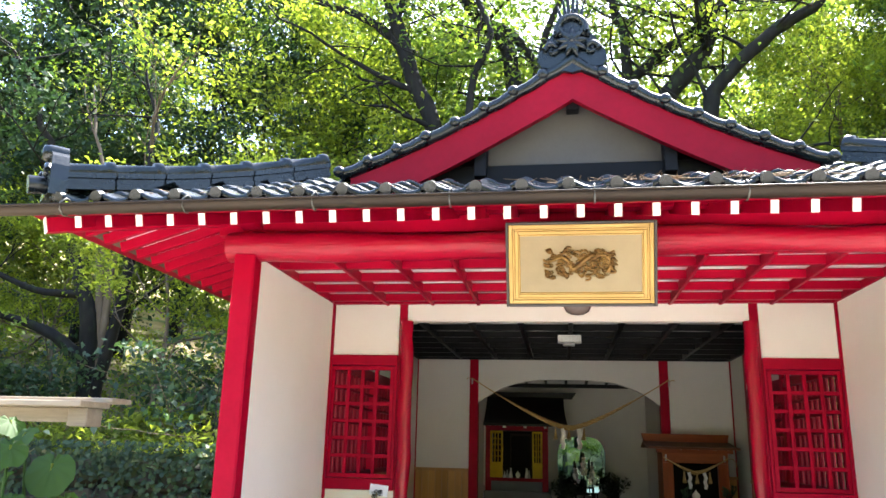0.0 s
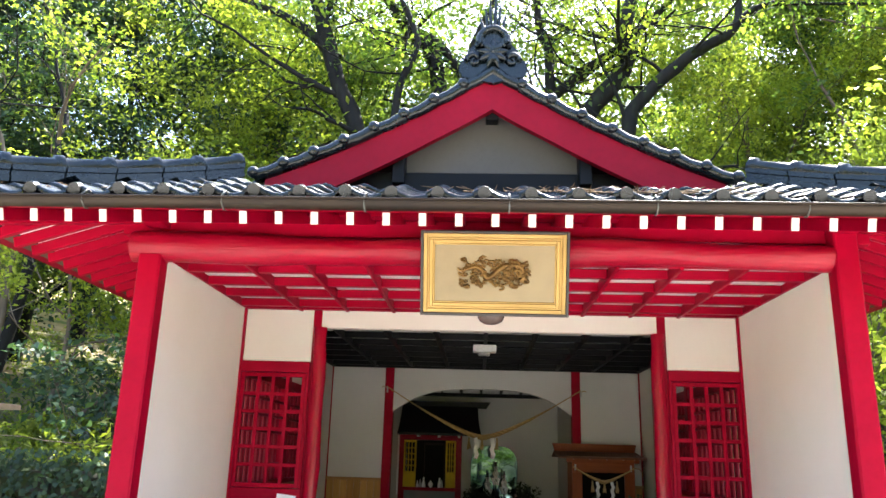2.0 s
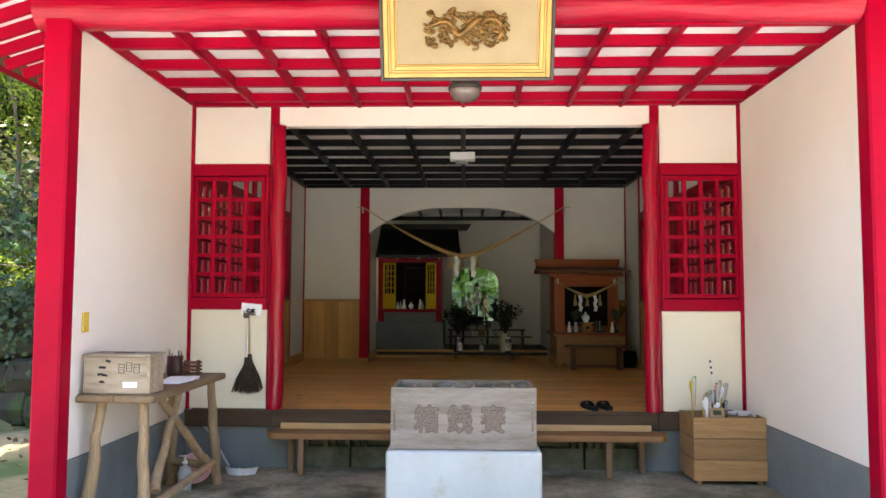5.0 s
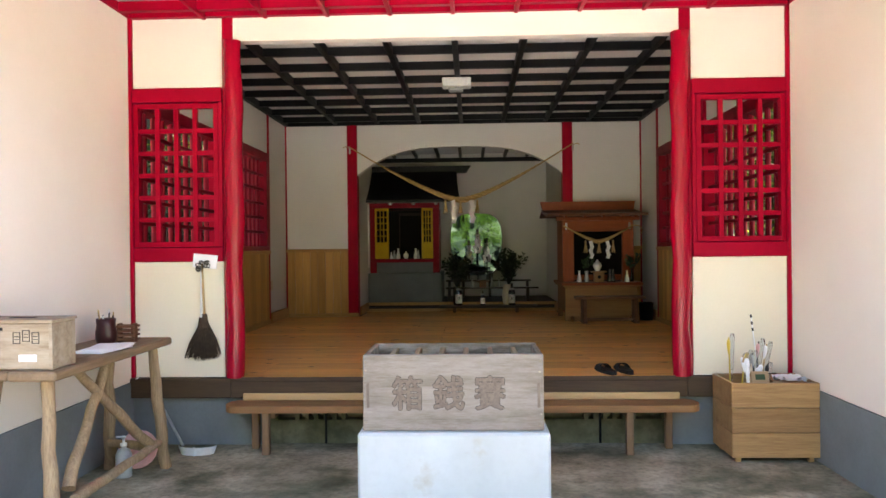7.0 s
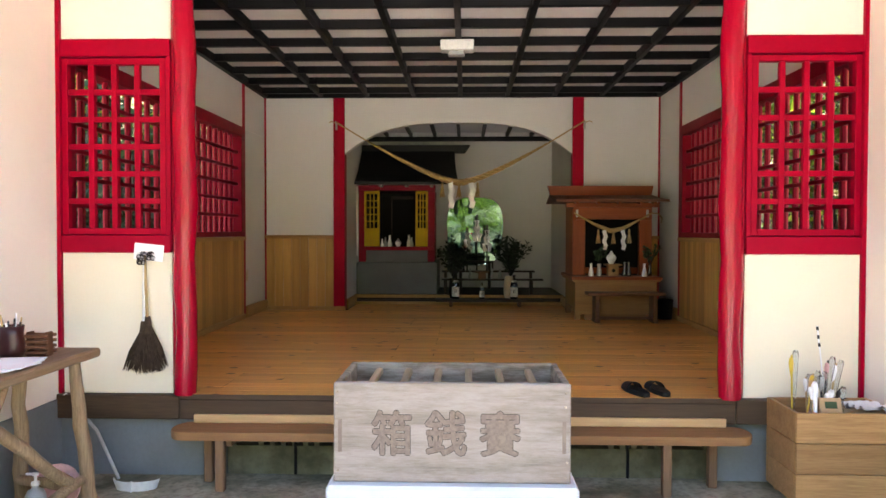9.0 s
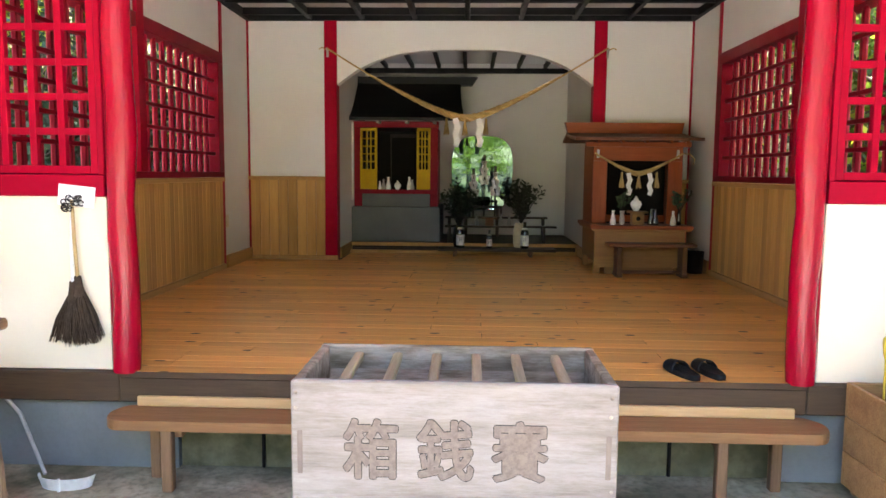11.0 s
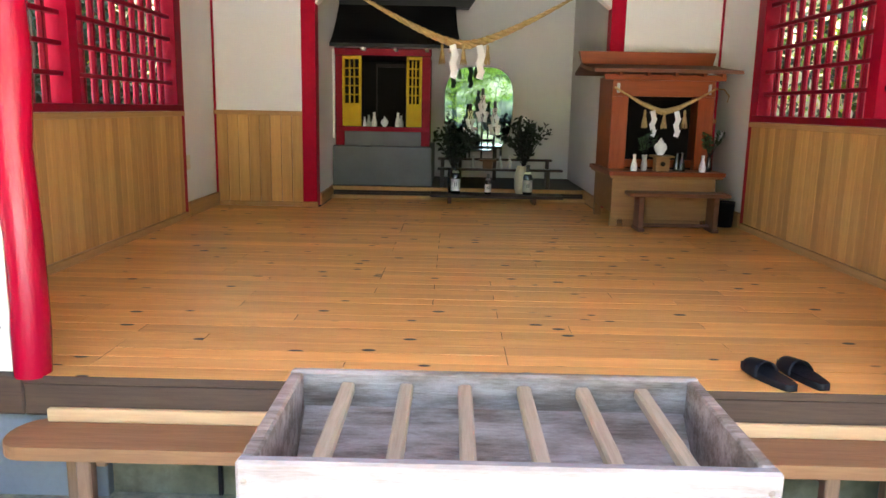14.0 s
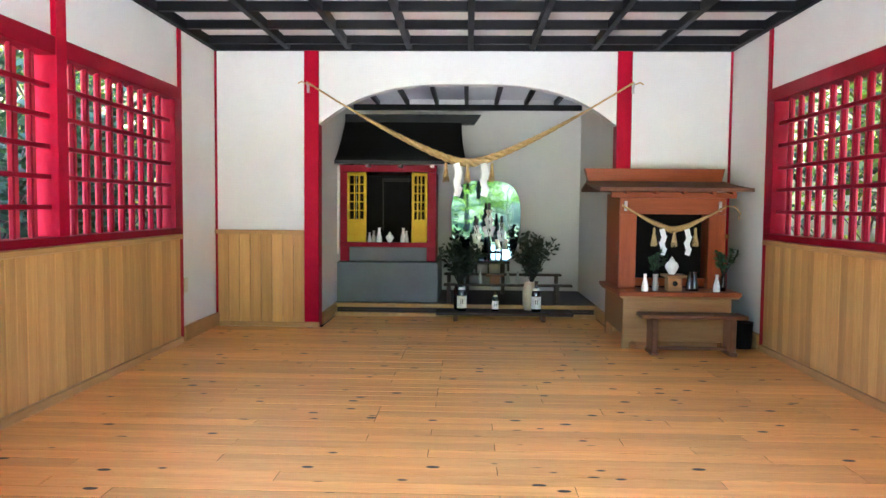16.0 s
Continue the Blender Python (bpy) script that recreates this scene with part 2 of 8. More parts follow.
M["box_wood"] = wood("weathered_box_wood", (0.245, 0.203, 0.165), (0.105, 0.078, 0.055), "x", rings=14.0, rough=0.8, random=0.05, bump=0.4, grain=0.6, stain=(0.30, 0.262, 0.225))
M["box_dark"] = wood("grey_weathered_wood", (0.20, 0.15, 0.10), (0.075, 0.052, 0.03), "x", rings=14.0, rough=0.8, random=0.08, bump=0.8, grain=0.9, stain=(0.40, 0.335, 0.26))
M["box_slat"] = wood("grey_weathered_slat", (0.36, 0.275, 0.165), (0.18, 0.13, 0.07), "y", rough=0.75, random=0.08, bump=0.4)
M["carve"] = material("carved_letter_wood", (0.20, 0.152, 0.115), (0.145, 0.108, 0.082), rough=0.8, scale=12, fine=60, amount=0.6, bump=0.3)
M["carve_edge"] = material("carved_letter_edge", (0.035, 0.03, 0.026), rough=0.85, scale=14, fine=60, amount=0.6, bump=0.2)
M["planter"] = wood("planter_cedar", (0.45, 0.26, 0.11), (0.19, 0.092, 0.035), "x", rough=0.5, random=0.14, bump=0.15, grain=0.8)
M["crate"] = wood("tan_crate_wood", (0.33, 0.25, 0.165), (0.15, 0.105, 0.062), "x", rough=0.65, random=0.08, bump=0.3, grain=0.8, stain=(0.40, 0.335, 0.25))
M["cardboard"] = material("brown_cardboard", (0.42, 0.28, 0.155), (0.36, 0.235, 0.125), rough=0.85, scale=8, fine=60, amount=0.3, bump=0.05)
M["table_log"] = wood("bark_free_log", (0.36, 0.25, 0.145), (0.13, 0.083, 0.046), "z", rough=0.7, random=0.1, bump=0.5, grain=0.9)
M["table_top"] = wood("table_board", (0.24, 0.16, 0.09), (0.10, 0.063, 0.034), "y", rough=0.65, random=0.1, bump=0.3)
M["hokora"] = wood("orange_stained_wood", (0.27, 0.058, 0.011), (0.14, 0.028, 0.006), "z", rough=0.42, random=0.08, bump=0.06)
M["hokora_x"] = wood("orange_stained_board", (0.26, 0.060, 0.012), (0.14, 0.028, 0.006), "x", rough=0.42, random=0.08, bump=0.06)
M["hokora_roof"] = wood("brown_shingle_board", (0.12, 0.045, 0.022), (0.065, 0.024, 0.012), "x", rough=0.55, bump=0.15)
M["hokora_base"] = wood("pale_cypress", (0.28, 0.155, 0.056), (0.17, 0.078, 0.027), "x", rough=0.5, knots=(0.12, 0.05, 0.025), bump=0.1)
M["stool"] = wood("brown_stool_wood", (0.14, 0.062, 0.03), (0.07, 0.03, 0.014), "x", rough=0.5, bump=0.12)
M["dark_shelf"] = wood("dark_shelf_wood", (0.028, 0.016, 0.013), (0.015, 0.009, 0.007), "x", rough=0.5, bump=0.1)
# near-black that puts the shade inside the shrines into their linings
M["inner_shade"] = material("shrine_inner_shade", (0.005, 0.0045, 0.004), (0.008, 0.007, 0.006), spec=0.15, rough=0.7, bump=0.1)
M["yellow"] = material("yellow_paint", (0.60, 0.39, 0.012), (0.50, 0.31, 0.01), rough=0.45, scale=5, fine=40, amount=0.3, bump=0.06)
M["gold"] = material("gold_leaf_frame", (0.46, 0.295, 0.095), (0.36, 0.22, 0.065), rough=0.5, scale=3, fine=60, amount=0.25, bump=0.06, metal=0.35)
M["gold_field"] = material("pale_gold_field", (0.27, 0.205, 0.115), (0.225, 0.17, 0.095), rough=0.5, scale=4, fine=70, amount=0.2, bump=0.05, metal=0.25)
M["gold_relief"] = material("bronze_relief", (0.24, 0.135, 0.038), (0.12, 0.062, 0.018), rough=0.42, scale=14, fine=50, amount=0.7, bump=0.25, metal=0.55)
M["frame_dark"] = material("dark_lacquer_frame", (0.035, 0.026, 0.022), rough=0.4, scale=5, fine=40, amount=0.3, bump=0.06)
M["rope"] = material("straw_rope", (0.47, 0.325, 0.135), (0.32, 0.21, 0.075), rough=0.9, scale=30, fine=140, amount=0.9, bump=0.5)
M["straw"] = material("straw_tassel", (0.50, 0.36, 0.16), (0.36, 0.245, 0.095), rough=0.9, scale=30, fine=140, amount=0.9, bump=0.5)
M["paper"] = material("white_paper", (0.86, 0.86, 0.86), (0.82, 0.82, 0.82), rough=0.8, scale=8, fine=60, amount=0.08, bump=0.03)
M["porcelain"] = material("white_porcelain", (0.84, 0.84, 0.83), (0.80, 0.80, 0.79), rough=0.18, bump=0)
M["stoneware"] = material("cream_stoneware", (0.62, 0.54, 0.39), (0.52, 0.44, 0.30), rough=0.4, bump=0.05)
M["bottle"] = material("dark_bottle_glass", (0.010, 0.012, 0.010), (0.014, 0.018, 0.013), rough=0.08, bump=0, spec=0.8)
M["label"] = material("bottle_label", (0.82, 0.81, 0.78), rough=0.7, scale=20, fine=60, amount=0.2, bump=0)
M["rubber"] = material("black_rubber", (0.006, 0.006, 0.007), (0.010, 0.010, 0.011), spec=0.2, rough=0.6, scale=12, fine=90, amount=0.4, bump=0.25)
M["plastic_white"] = material("white_plastic", (0.74, 0.74, 0.72), (0.68, 0.68, 0.66), rough=0.4, bump=0)
M["plastic_grey"] = material("grey_plastic", (0.42, 0.43, 0.42), rough=0.4, bump=0)
M["lamp_glass"] = material("brown_smoked_lamp_glass", (0.16, 0.115, 0.10), rough=0.2, bump=0, spec=0.6)
M["palm"] = material("dark_palm_fibre", (0.070, 0.046, 0.028), (0.035, 0.022, 0.013), rough=0.9, scale=30, fine=150, amount=1.0, bump=0.6)
M["bamboo"] = material("bamboo_handle", (0.52, 0.36, 0.15), (0.36, 0.24, 0.10), rough=0.45, scale=12, fine=40, amount=0.5, bump=0.1)
M["ink"] = material("black_ink", (0.02, 0.018, 0.018), rough=0.7, bump=0)
M["cup"] = material("maroon_lacquer_cup", (0.045, 0.013, 0.012), rough=0.3, bump=0.05)
M["metal"] = material("dull_metal", (0.45, 0.45, 0.44), rough=0.35, metal=0.9, bump=0.05)
M["yellow_dull"] = material("yellow_ochre_plastic", (0.65, 0.45, 0.05), rough=0.5, bump=0)
M["pink"] = material("pink_plastic", (0.66, 0.36, 0.34), rough=0.45, bump=0.03)
# mossy bark, near-black because the canopy's shade is put into its colour
M["bark"] = material("canopy_shade_bark", (0.011, 0.009, 0.007), (0.005, 0.0045, 0.0035), rough=0.85, scale=2.5, fine=16, amount=1.0, bump=0.8, stretch=(2, 2, 0.6), spots=(0.016, 0.024, 0.008), spot_scale=2.0, spot_limits=(0.55, 0.7))
M["bark_light"] = material("grey_brown_bark", (0.15, 0.115, 0.08), (0.08, 0.06, 0.042), rough=0.85, scale=2.5, fine=16, amount=1.0, bump=0.7, stretch=(2, 2, 0.5))
M["soil"] = material("leaf_litter_ground", (0.33, 0.26, 0.15), (0.17, 0.145, 0.06), rough=0.95, scale=0.9, fine=11, amount=1.0, bump=0.9, spots=(0.07, 0.105, 0.03), spot_scale=0.6, spot_limits=(0.5, 0.62), per_object=False)
M["rock"] = material("dark_mossy_stone", (0.055, 0.052, 0.042), (0.025, 0.025, 0.02), rough=0.9, scale=2.0, fine=14, amount=1.0, bump=0.6, spots=(0.045, 0.07, 0.02), spot_scale=2.2, spot_limits=(0.5, 0.62), random=0.2)
M["old_wood"] = wood("grey_outdoor_wood", (0.34, 0.285, 0.215), (0.19, 0.15, 0.11), "x", rough=0.75, bump=0.4)
M["board_dark"] = wood("dark_fence_board", (0.075, 0.06, 0.047), (0.035, 0.028, 0.022), "z", rough=0.8, bump=0.4)
M["leaf_a"] = leaf_material("leaves_fresh_green", (0.055, 0.105, 0.022), (0.24, 0.31, 0.05), clear=0.55)
M["leaf_b"] = leaf_material("leaves_deep_green", (0.020, 0.048, 0.024), (0.070, 0.125, 0.052), clear=0.28, rough=0.58)
M["leaf_c"] = leaf_material("leaves_yellow_green", (0.14, 0.19, 0.03), (0.42, 0.46, 0.07), clear=0.68)
M["leaf_dark"] = leaf_material("leaves_evergreen_sprig", (0.005, 0.013, 0.005), (0.013, 0.030, 0.009), clear=0.12, rough=0.5)
M["leaf_big"] = leaf_material("broad_taro_leaves", (0.035, 0.09, 0.022), (0.07, 0.14, 0.025), clear=0.5, rough=0.65)

mirror_m = bpy.data.materials.new("mirror_glass")
mirror_m.use_nodes = True
pb = mirror_m.node_tree.nodes["Principled BSDF"]
pb.inputs["Base Color"].default_value = (0.078, 0.135, 0.148, 1)
pb.inputs["Metallic"].default_value = 1.0
pb.inputs["Roughness"].default_value = 0.02
M["mirror"] = mirror_m

poly = bpy.data.materials.new("milky_corrugated_sheet")
poly.use_nodes = True
nt_ = poly.node_tree
tr_ = nt_.nodes.new("ShaderNodeBsdfTranslucent")
tr_.inputs[0].default_value = (0.78, 0.80, 0.82, 1)
mx_ = nt_.nodes.new("ShaderNodeMixShader")
mx_.inputs[0].default_value = 0.06
nt_.nodes["Principled BSDF"].inputs["Base Color"].default_value = (0.72, 0.73, 0.74, 1)
nt_.links.new(nt_.nodes["Principled BSDF"].outputs[0], mx_.inputs[1])
nt_.links.new(tr_.outputs[0], mx_.inputs[2])
nt_.links.new(mx_.outputs[0], nt_.nodes["Material Output"].inputs[0])
M["poly"] = poly

clear = bpy.data.materials.new("clear_plastic_film")
clear.use_nodes = True
cb = clear.node_tree.nodes["Principled BSDF"]
cb.inputs["Base Color"].default_value = (0.9, 0.92, 0.92, 1)
cb.inputs["Transmission Weight"].default_value = 0.96
cb.inputs["Roughness"].default_value = 0.04
cb.inputs["IOR"].default_value = 1.06
M["film"] = clear


# ---------------------------------------------------------------- mesh building
class Mesh:
    """Collects solids and makes one mesh object of them."""

    def __init__(self):
        self.v, self.f, self.smooth = [], [], []

    def add(self, verts, faces, m=None, smooth=False):
        n = len(self.v)
        self.v += [tuple(m @ Vector(p)) if m else tuple(p) for p in verts]
        self.f += [tuple(i + n for i in f) for f in faces]
        self.smooth += [smooth] * len(faces)
        return self

    def box(self, x0, x1, y0, y1, z0, z1, bevel=0.0, m=None):
        lo, hi = (min(x0, x1), min(y0, y1), min(z0, z1)), (max(x0, x1), max(y0, y1), max(z0, z1))
        b = min(bevel, *(0.45 * (h - l) for l, h in zip(lo, hi)))
        if b <= 0:
            vs = [(x, y, z) for x in (lo[0], hi[0]) for y in (lo[1], hi[1]) for z in (lo[2], hi[2])]
            fs = [(0, 1, 3, 2), (4, 6, 7, 5), (0, 4, 5, 1), (2, 3, 7, 6), (0, 2, 6, 4), (1, 5, 7, 3)]
            return self.add(vs, fs, m)
        vs, idx = [], {}
        for cx in (0, 1):
            for cy in (0, 1):
                for cz in (0, 1):
                    for axis in range(3):
                        p = []
                        for k, c in enumerate((cx, cy, cz)):
                            e = (lo[k], hi[k])[c]
                            p.append(e if k == axis else e + (b if c == 0 else -b))
                        idx[cx, cy, cz, axis] = len(vs)
                        vs.append(tuple(p))
        fs = []
        for axis in range(3):
            o = [k for k in range(3) if k != axis]
            for side in (0, 1):
                ring = []
                for a, c in ((0, 0), (1, 0), (1, 1), (0, 1)):
                    key = [0, 0, 0]
                    key[axis], key[o[0]], key[o[1]] = side, a, c
                    ring.append(idx[(*key, axis)])
                fs.append(tuple(ring))
            for a in (0, 1):
                for c in (0, 1):
                    k0, k1 = [0, 0, 0], [0, 0, 0]
                    k0[o[0]] = k1[o[0]] = a
                    k0[o[1]] = k1[o[1]] = c
                    k0[axis], k1[axis] = 0, 1
                    fs.append((idx[(*k0, o[0])], idx[(*k1, o[0])], idx[(*k1, o[1])], idx[(*k0, o[1])]))
        for cx in (0, 1):
            for cy in (0, 1):
                for cz in (0, 1):
                    fs.append(tuple(idx[cx, cy, cz, a] for a in range(3)))
        return self.add(vs, fs, m)

    def tube(self, pts, radii, n=10, cap=True, m=None, smooth=True, wobble=0.0, twist=0.0):
        """A round bar along a line of points."""
        pts = [Vector(p) for p in pts]
        if isinstance(radii, (int, float)):
            radii = [radii] * len(pts)
        vs, fs = [], []
        ref = Vector((0, 0, 1))
        if abs((pts[-1] - pts[0]).normalized().z) > 0.9:
            ref = Vector((1, 0, 0))
        for i, p in enumerate(pts):
            d = (pts[min(i + 1, len(pts) - 1)] - pts[max(i - 1, 0)]).normalized()
            a = d.cross(ref).normalized()
            b = d.cross(a)
            for k in range(n):
                t = 2 * math.pi * k / n + twist * i
                r = radii[i]
                if wobble:
                    r *= 1 + wobble * noise.noise(p * 3.1 + Vector((math.cos(t), math.sin(t), 0)) * 0.9)
                vs.append(p + (a * math.cos(t) + b * math.sin(t)) * r)
        for i in range(len(pts) - 1):
            for k in range(n):
                j = (k + 1) % n
                fs.append((i * n + k, i * n + j, (i + 1) * n + j, (i + 1) * n + k))
        self.add(vs, fs, m, smooth)
        if cap:
            self.add(vs[:n], [tuple(range(n))], m)
            self.add(vs[-n:], [tuple(range(n))], m)
        return self

    def lathe(self, profile, n=20, m=None, smooth=True):
        """Turned shape from (radius, height) pairs about z."""
        vs = [(r * math.cos(2 * math.pi * k / n), r * math.sin(2 * math.pi * k / n), z) for r, z in profile for k in range(n)]
        fs = [(i * n + k, i * n + (k + 1) % n, (i + 1) * n + (k + 1) % n, (i + 1) * n + k) for i in range(len(profile) - 1) for k in range(n)]
        self.add(vs, fs, m, smooth)
        for i in (0, len(profile) - 1):
            if profile[i][0] > 1e-4:
                self.add(vs[i * n:(i + 1) * n], [tuple(range(n))], m)
        return self

    def prism(self, outline, depth, m=None):
        """A flat outline in the xz plane, thickened along y from 0 to depth (outline convex or simple)."""
        n = len(outline)
        vs = [(x, 0, z) for x, z in outline] + [(x, depth, z) for x, z in outline]
        fs = [tuple(range(n)), tuple(range(2 * n - 1, n - 1, -1))] + [(i, (i + 1) % n, n + (i + 1) % n, n + i) for i in range(n)]
        return self.add(vs, fs, m)

    def band(self, upper, lower, y0, y1, m=None):
        """A solid between two lines of (x, z) points, from y0 to y1."""
        n = len(upper)
        vs = [(x, y0, z) for x, z in upper] + [(x, y0, z) for x, z in lower] + [(x, y1, z) for x, z in upper] + [(x, y1, z) for x, z in lower]
        fs = []
        for i in range(n - 1):
            fs += [(i, i + 1, n + i + 1, n + i), (2 * n + i, 3 * n + i, 3 * n + i + 1, 2 * n + i + 1),
                   (i, 2 * n + i, 2 * n + i + 1, i + 1), (n + i, n + i + 1, 3 * n + i + 1, 3 * n + i)]
        fs += [(0, n, 3 * n, 2 * n), (n - 1, 3 * n - 1, 4 * n - 1, 2 * n - 1)]
        return self.add(vs, fs, m)

    def data(self, name):
        me = bpy.data.meshes.new(name)
        me.from_pydata(self.v, [], self.f)
        b = bmesh.new()
        b.from_mesh(me)
        bmesh.ops.recalc_face_normals(b, faces=b.faces)
        b.to_mesh(me)
        b.free()
        me.polygons.foreach_set("use_smooth", self.smooth)
        me.update()
        return me


def put(name, mesh, mat, parent=None, label="", m=None):
    """One mesh object, as a part under its thing or alone."""
    me = mesh.data(name) if isinstance(mesh, Mesh) else mesh
    if not me.materials:
        me.materials.append(M[mat])
    ob = new(name, me)
    if parent:
        ob.parent = parent
    if m:
        ob.matrix_basis = m
    if label:
        ob["label"] = label
    return ob


def thing(name, label, category, at=(0, 0, 0), group="", kind="", turn=0):
    e = new(name)
    e.empty_display_size = 0.1
    e.matrix_basis = pose(*at, 0, 0, turn)
    return tagged(e, label, category, group, kind)


def structure(name, mesh, mat, label, category):
    return tagged(put(name, mesh, mat), label, category, "", "structure")


def B(x0, x1, y0, y1, z0, z1, bevel=0.004):
    return Mesh().box(x0, x1, y0, y1, z0, z1, bevel)


def put_w(name, mesh, mat, parent, label=""):
    """A part whose mesh is given in world metres."""
    return put(name, mesh, mat, parent, label, parent.matrix_world.inverted() if parent.parent else parent.matrix_basis.inverted())


# ---------------------------------------------------------------- the hall: sizes
FL = 0.485            # wooden floor
CEIL = 3.03           # underside of both ceilings' boards
WX = 2.29             # inner face of the side walls
PORCH = -1.87         # front edge of the porch's side walls
BACK = 4.477          # back wall of the room
ALC = 6.6             # back wall of the alcove
AX0, AX1 = -1.36, 1.295

# ground: one sheet, level before the hall, rising to a wooded bank beside and behind it
def smooth(a, b, x):
    t = min(1, max(0, (x - a) / (b - a)))
    return t * t * (3 - 2 * t)


def ground_height(x, y):
    side = smooth(4.6, 6.2, abs(x)) * smooth(1.6, 2.9, y) if x < 0 else smooth(3.9, 6.0, x) * smooth(-1.5, 1.5, y)
    rear = smooth(7.4, 9.0, y)
    h = -0.12 + 1.75 * max(side, rear)
    far = max(0, math.hypot(x, max(y - 4, 0)) - 9)
    if y > 0:
        h += 0.33 * far * smooth(0, 8, y) + 0.5 * noise.noise(Vector((x * 0.18, y * 0.18, 2)))* smooth(3, 8, y)
    else:
        far2 = max(0, -y - 16)
        h += 0.25 * far2
    return min(h, 16) + 0.04 * noise.noise(Vector((x * 0.9, y * 0.9, 0)))


gx = [-400, -150, -70] + [i * 0.7 for i in range(-50, 51)] + [70, 150, 400]
gy = [-400, -150, -70] + [i * 0.7 for i in range(-50, 61)] + [70, 150, 400]
gm = Mesh()
gm.v = [(x, y, ground_height(x, y) if not (abs(x) < 3.0 and -2.9 < y < 7.0) else -0.16) for y in gy for x in gx]
nx = len(gx)
gm.f = [(j * nx + i, j * nx + i + 1, (j + 1) * nx + i + 1, (j + 1) * nx + i) for j in range(len(gy) - 1) for i in range(nx - 1)]
gm.smooth = [True] * len(gm.f)
structure("ground", gm, "soil", "leaf-littered earth with patches of moss", "ground")

structure("porch_floor", B(-2.62, 2.62, -2.5, 0.12, -0.2, 0.0, 0.015), "concrete", "stained grey concrete porch slab with damp marks", "floor")
structure("foundation", Mesh().box(-2.45, 2.45, 0.14, BACK + 0.2, -0.2, 0.44), "moss_wall", "mossy grey concrete footing under the raised floor", "foundation")

# under the sill: grey painted end walls and the mossy recess with vent slots between them
structure("wall_under_floor_west", B(-WX, -1.32, 0.02, 0.14, 0, 0.339, 0.003), "dado", "grey painted concrete wall below the wooden sill", "wall")
structure("wall_under_floor_east", B(1.47, WX, 0.02, 0.14, 0, 0.339, 0.003), "dado", "grey painted concrete wall below the wooden sill", "wall")
vent = Mesh()
vent.box(-1.32, 1.47, 0.06, 0.139, 0, 0.165)
vent.box(-1.32, 1.47, 0.06, 0.139, 0.265, 0.339)
for x0 in (-1.32, -0.42, 0.52, 1.42):
    vent.box(x0, x0 + 0.05, 0.062, 0.137, 0.165, 0.265)
for c in (-0.98, 0.06, 1.04):
    for k in range(6):
        vent.box(c - 0.16 + 0.065 * k, c - 0.16 + 0.065 * k + 0.03, 0.064, 0.135, 0.165, 0.265)
structure("wall_under_floor", vent, "moss_wall", "mossy concrete recess with dark vent slots", "wall")
for x0 in (-0.93, 0.98):
    structure("trim", B(x0, x0 + 0.016, 0.045, 0.062, 0.0, 0.30, 0.003), "black_wood", "thin dark upright on the recessed footing", "trim")

structure("sill", Mesh().box(-1.56, 1.56, -0.05, 0.10, 0.340, 0.457, 0.006).box(-2.28, -1.5605, -0.05, 0.10, 0.340, 0.477, 0.006).box(1.5605, 2.28, -0.05, 0.10, 0.340, 0.477, 0.006), "sill", "dark weathered wooden sill beam at the edge of the floor", "sill")

structure("sill_nosing", B(-1.559, 1.559, -0.054, -0.0465, 0.4575, 0.4845, 0.002), "sill", "thin dark strip along the ends of the floor planks", "sill")

# ---- walls
def wall(name, mesh, mat="plaster", label="smooth cream plaster wall"):
    return structure(name, mesh, mat, label, "wall")


for s, side in ((-1, "west"), (1, "east")):
    wall(f"porch_wall_{side}", B(s * 2.268, s * 2.40, PORCH, -0.001, 0.45, 3.09, 0.003), label="smooth cream plaster side wall of the porch")
    structure(f"porch_dado_{side}", B(s * 2.262, s * 2.40, PORCH, -0.001, 0, 0.448, 0.003), "dado", "grey painted dado along the foot of the porch wall", "dado")

# doorway wall: plaster panels between the red timbers, on each side of the opening
for s, side in ((-1, "west"), (1, "east")):
    wall(f"front_wall_low_{side}", B(s * 1.615, s * 2.285, 0.0, 0.09, 0.478, 1.285, 0.002), "plaster_low", "yellowed cream plaster panel below a red lattice window")
    wall(f"front_wall_top_{side}", B(s * 1.615, s * 2.285, 0.0, 0.09, 2.495, 3.09, 0.002), label="cream plaster panel above a red lattice window")
wall("front_wall_lintel", B(-1.535, 1.535, -0.005, 0.09, 2.815, 3.09, 0.002), label="cream plaster lintel over the wide doorway")


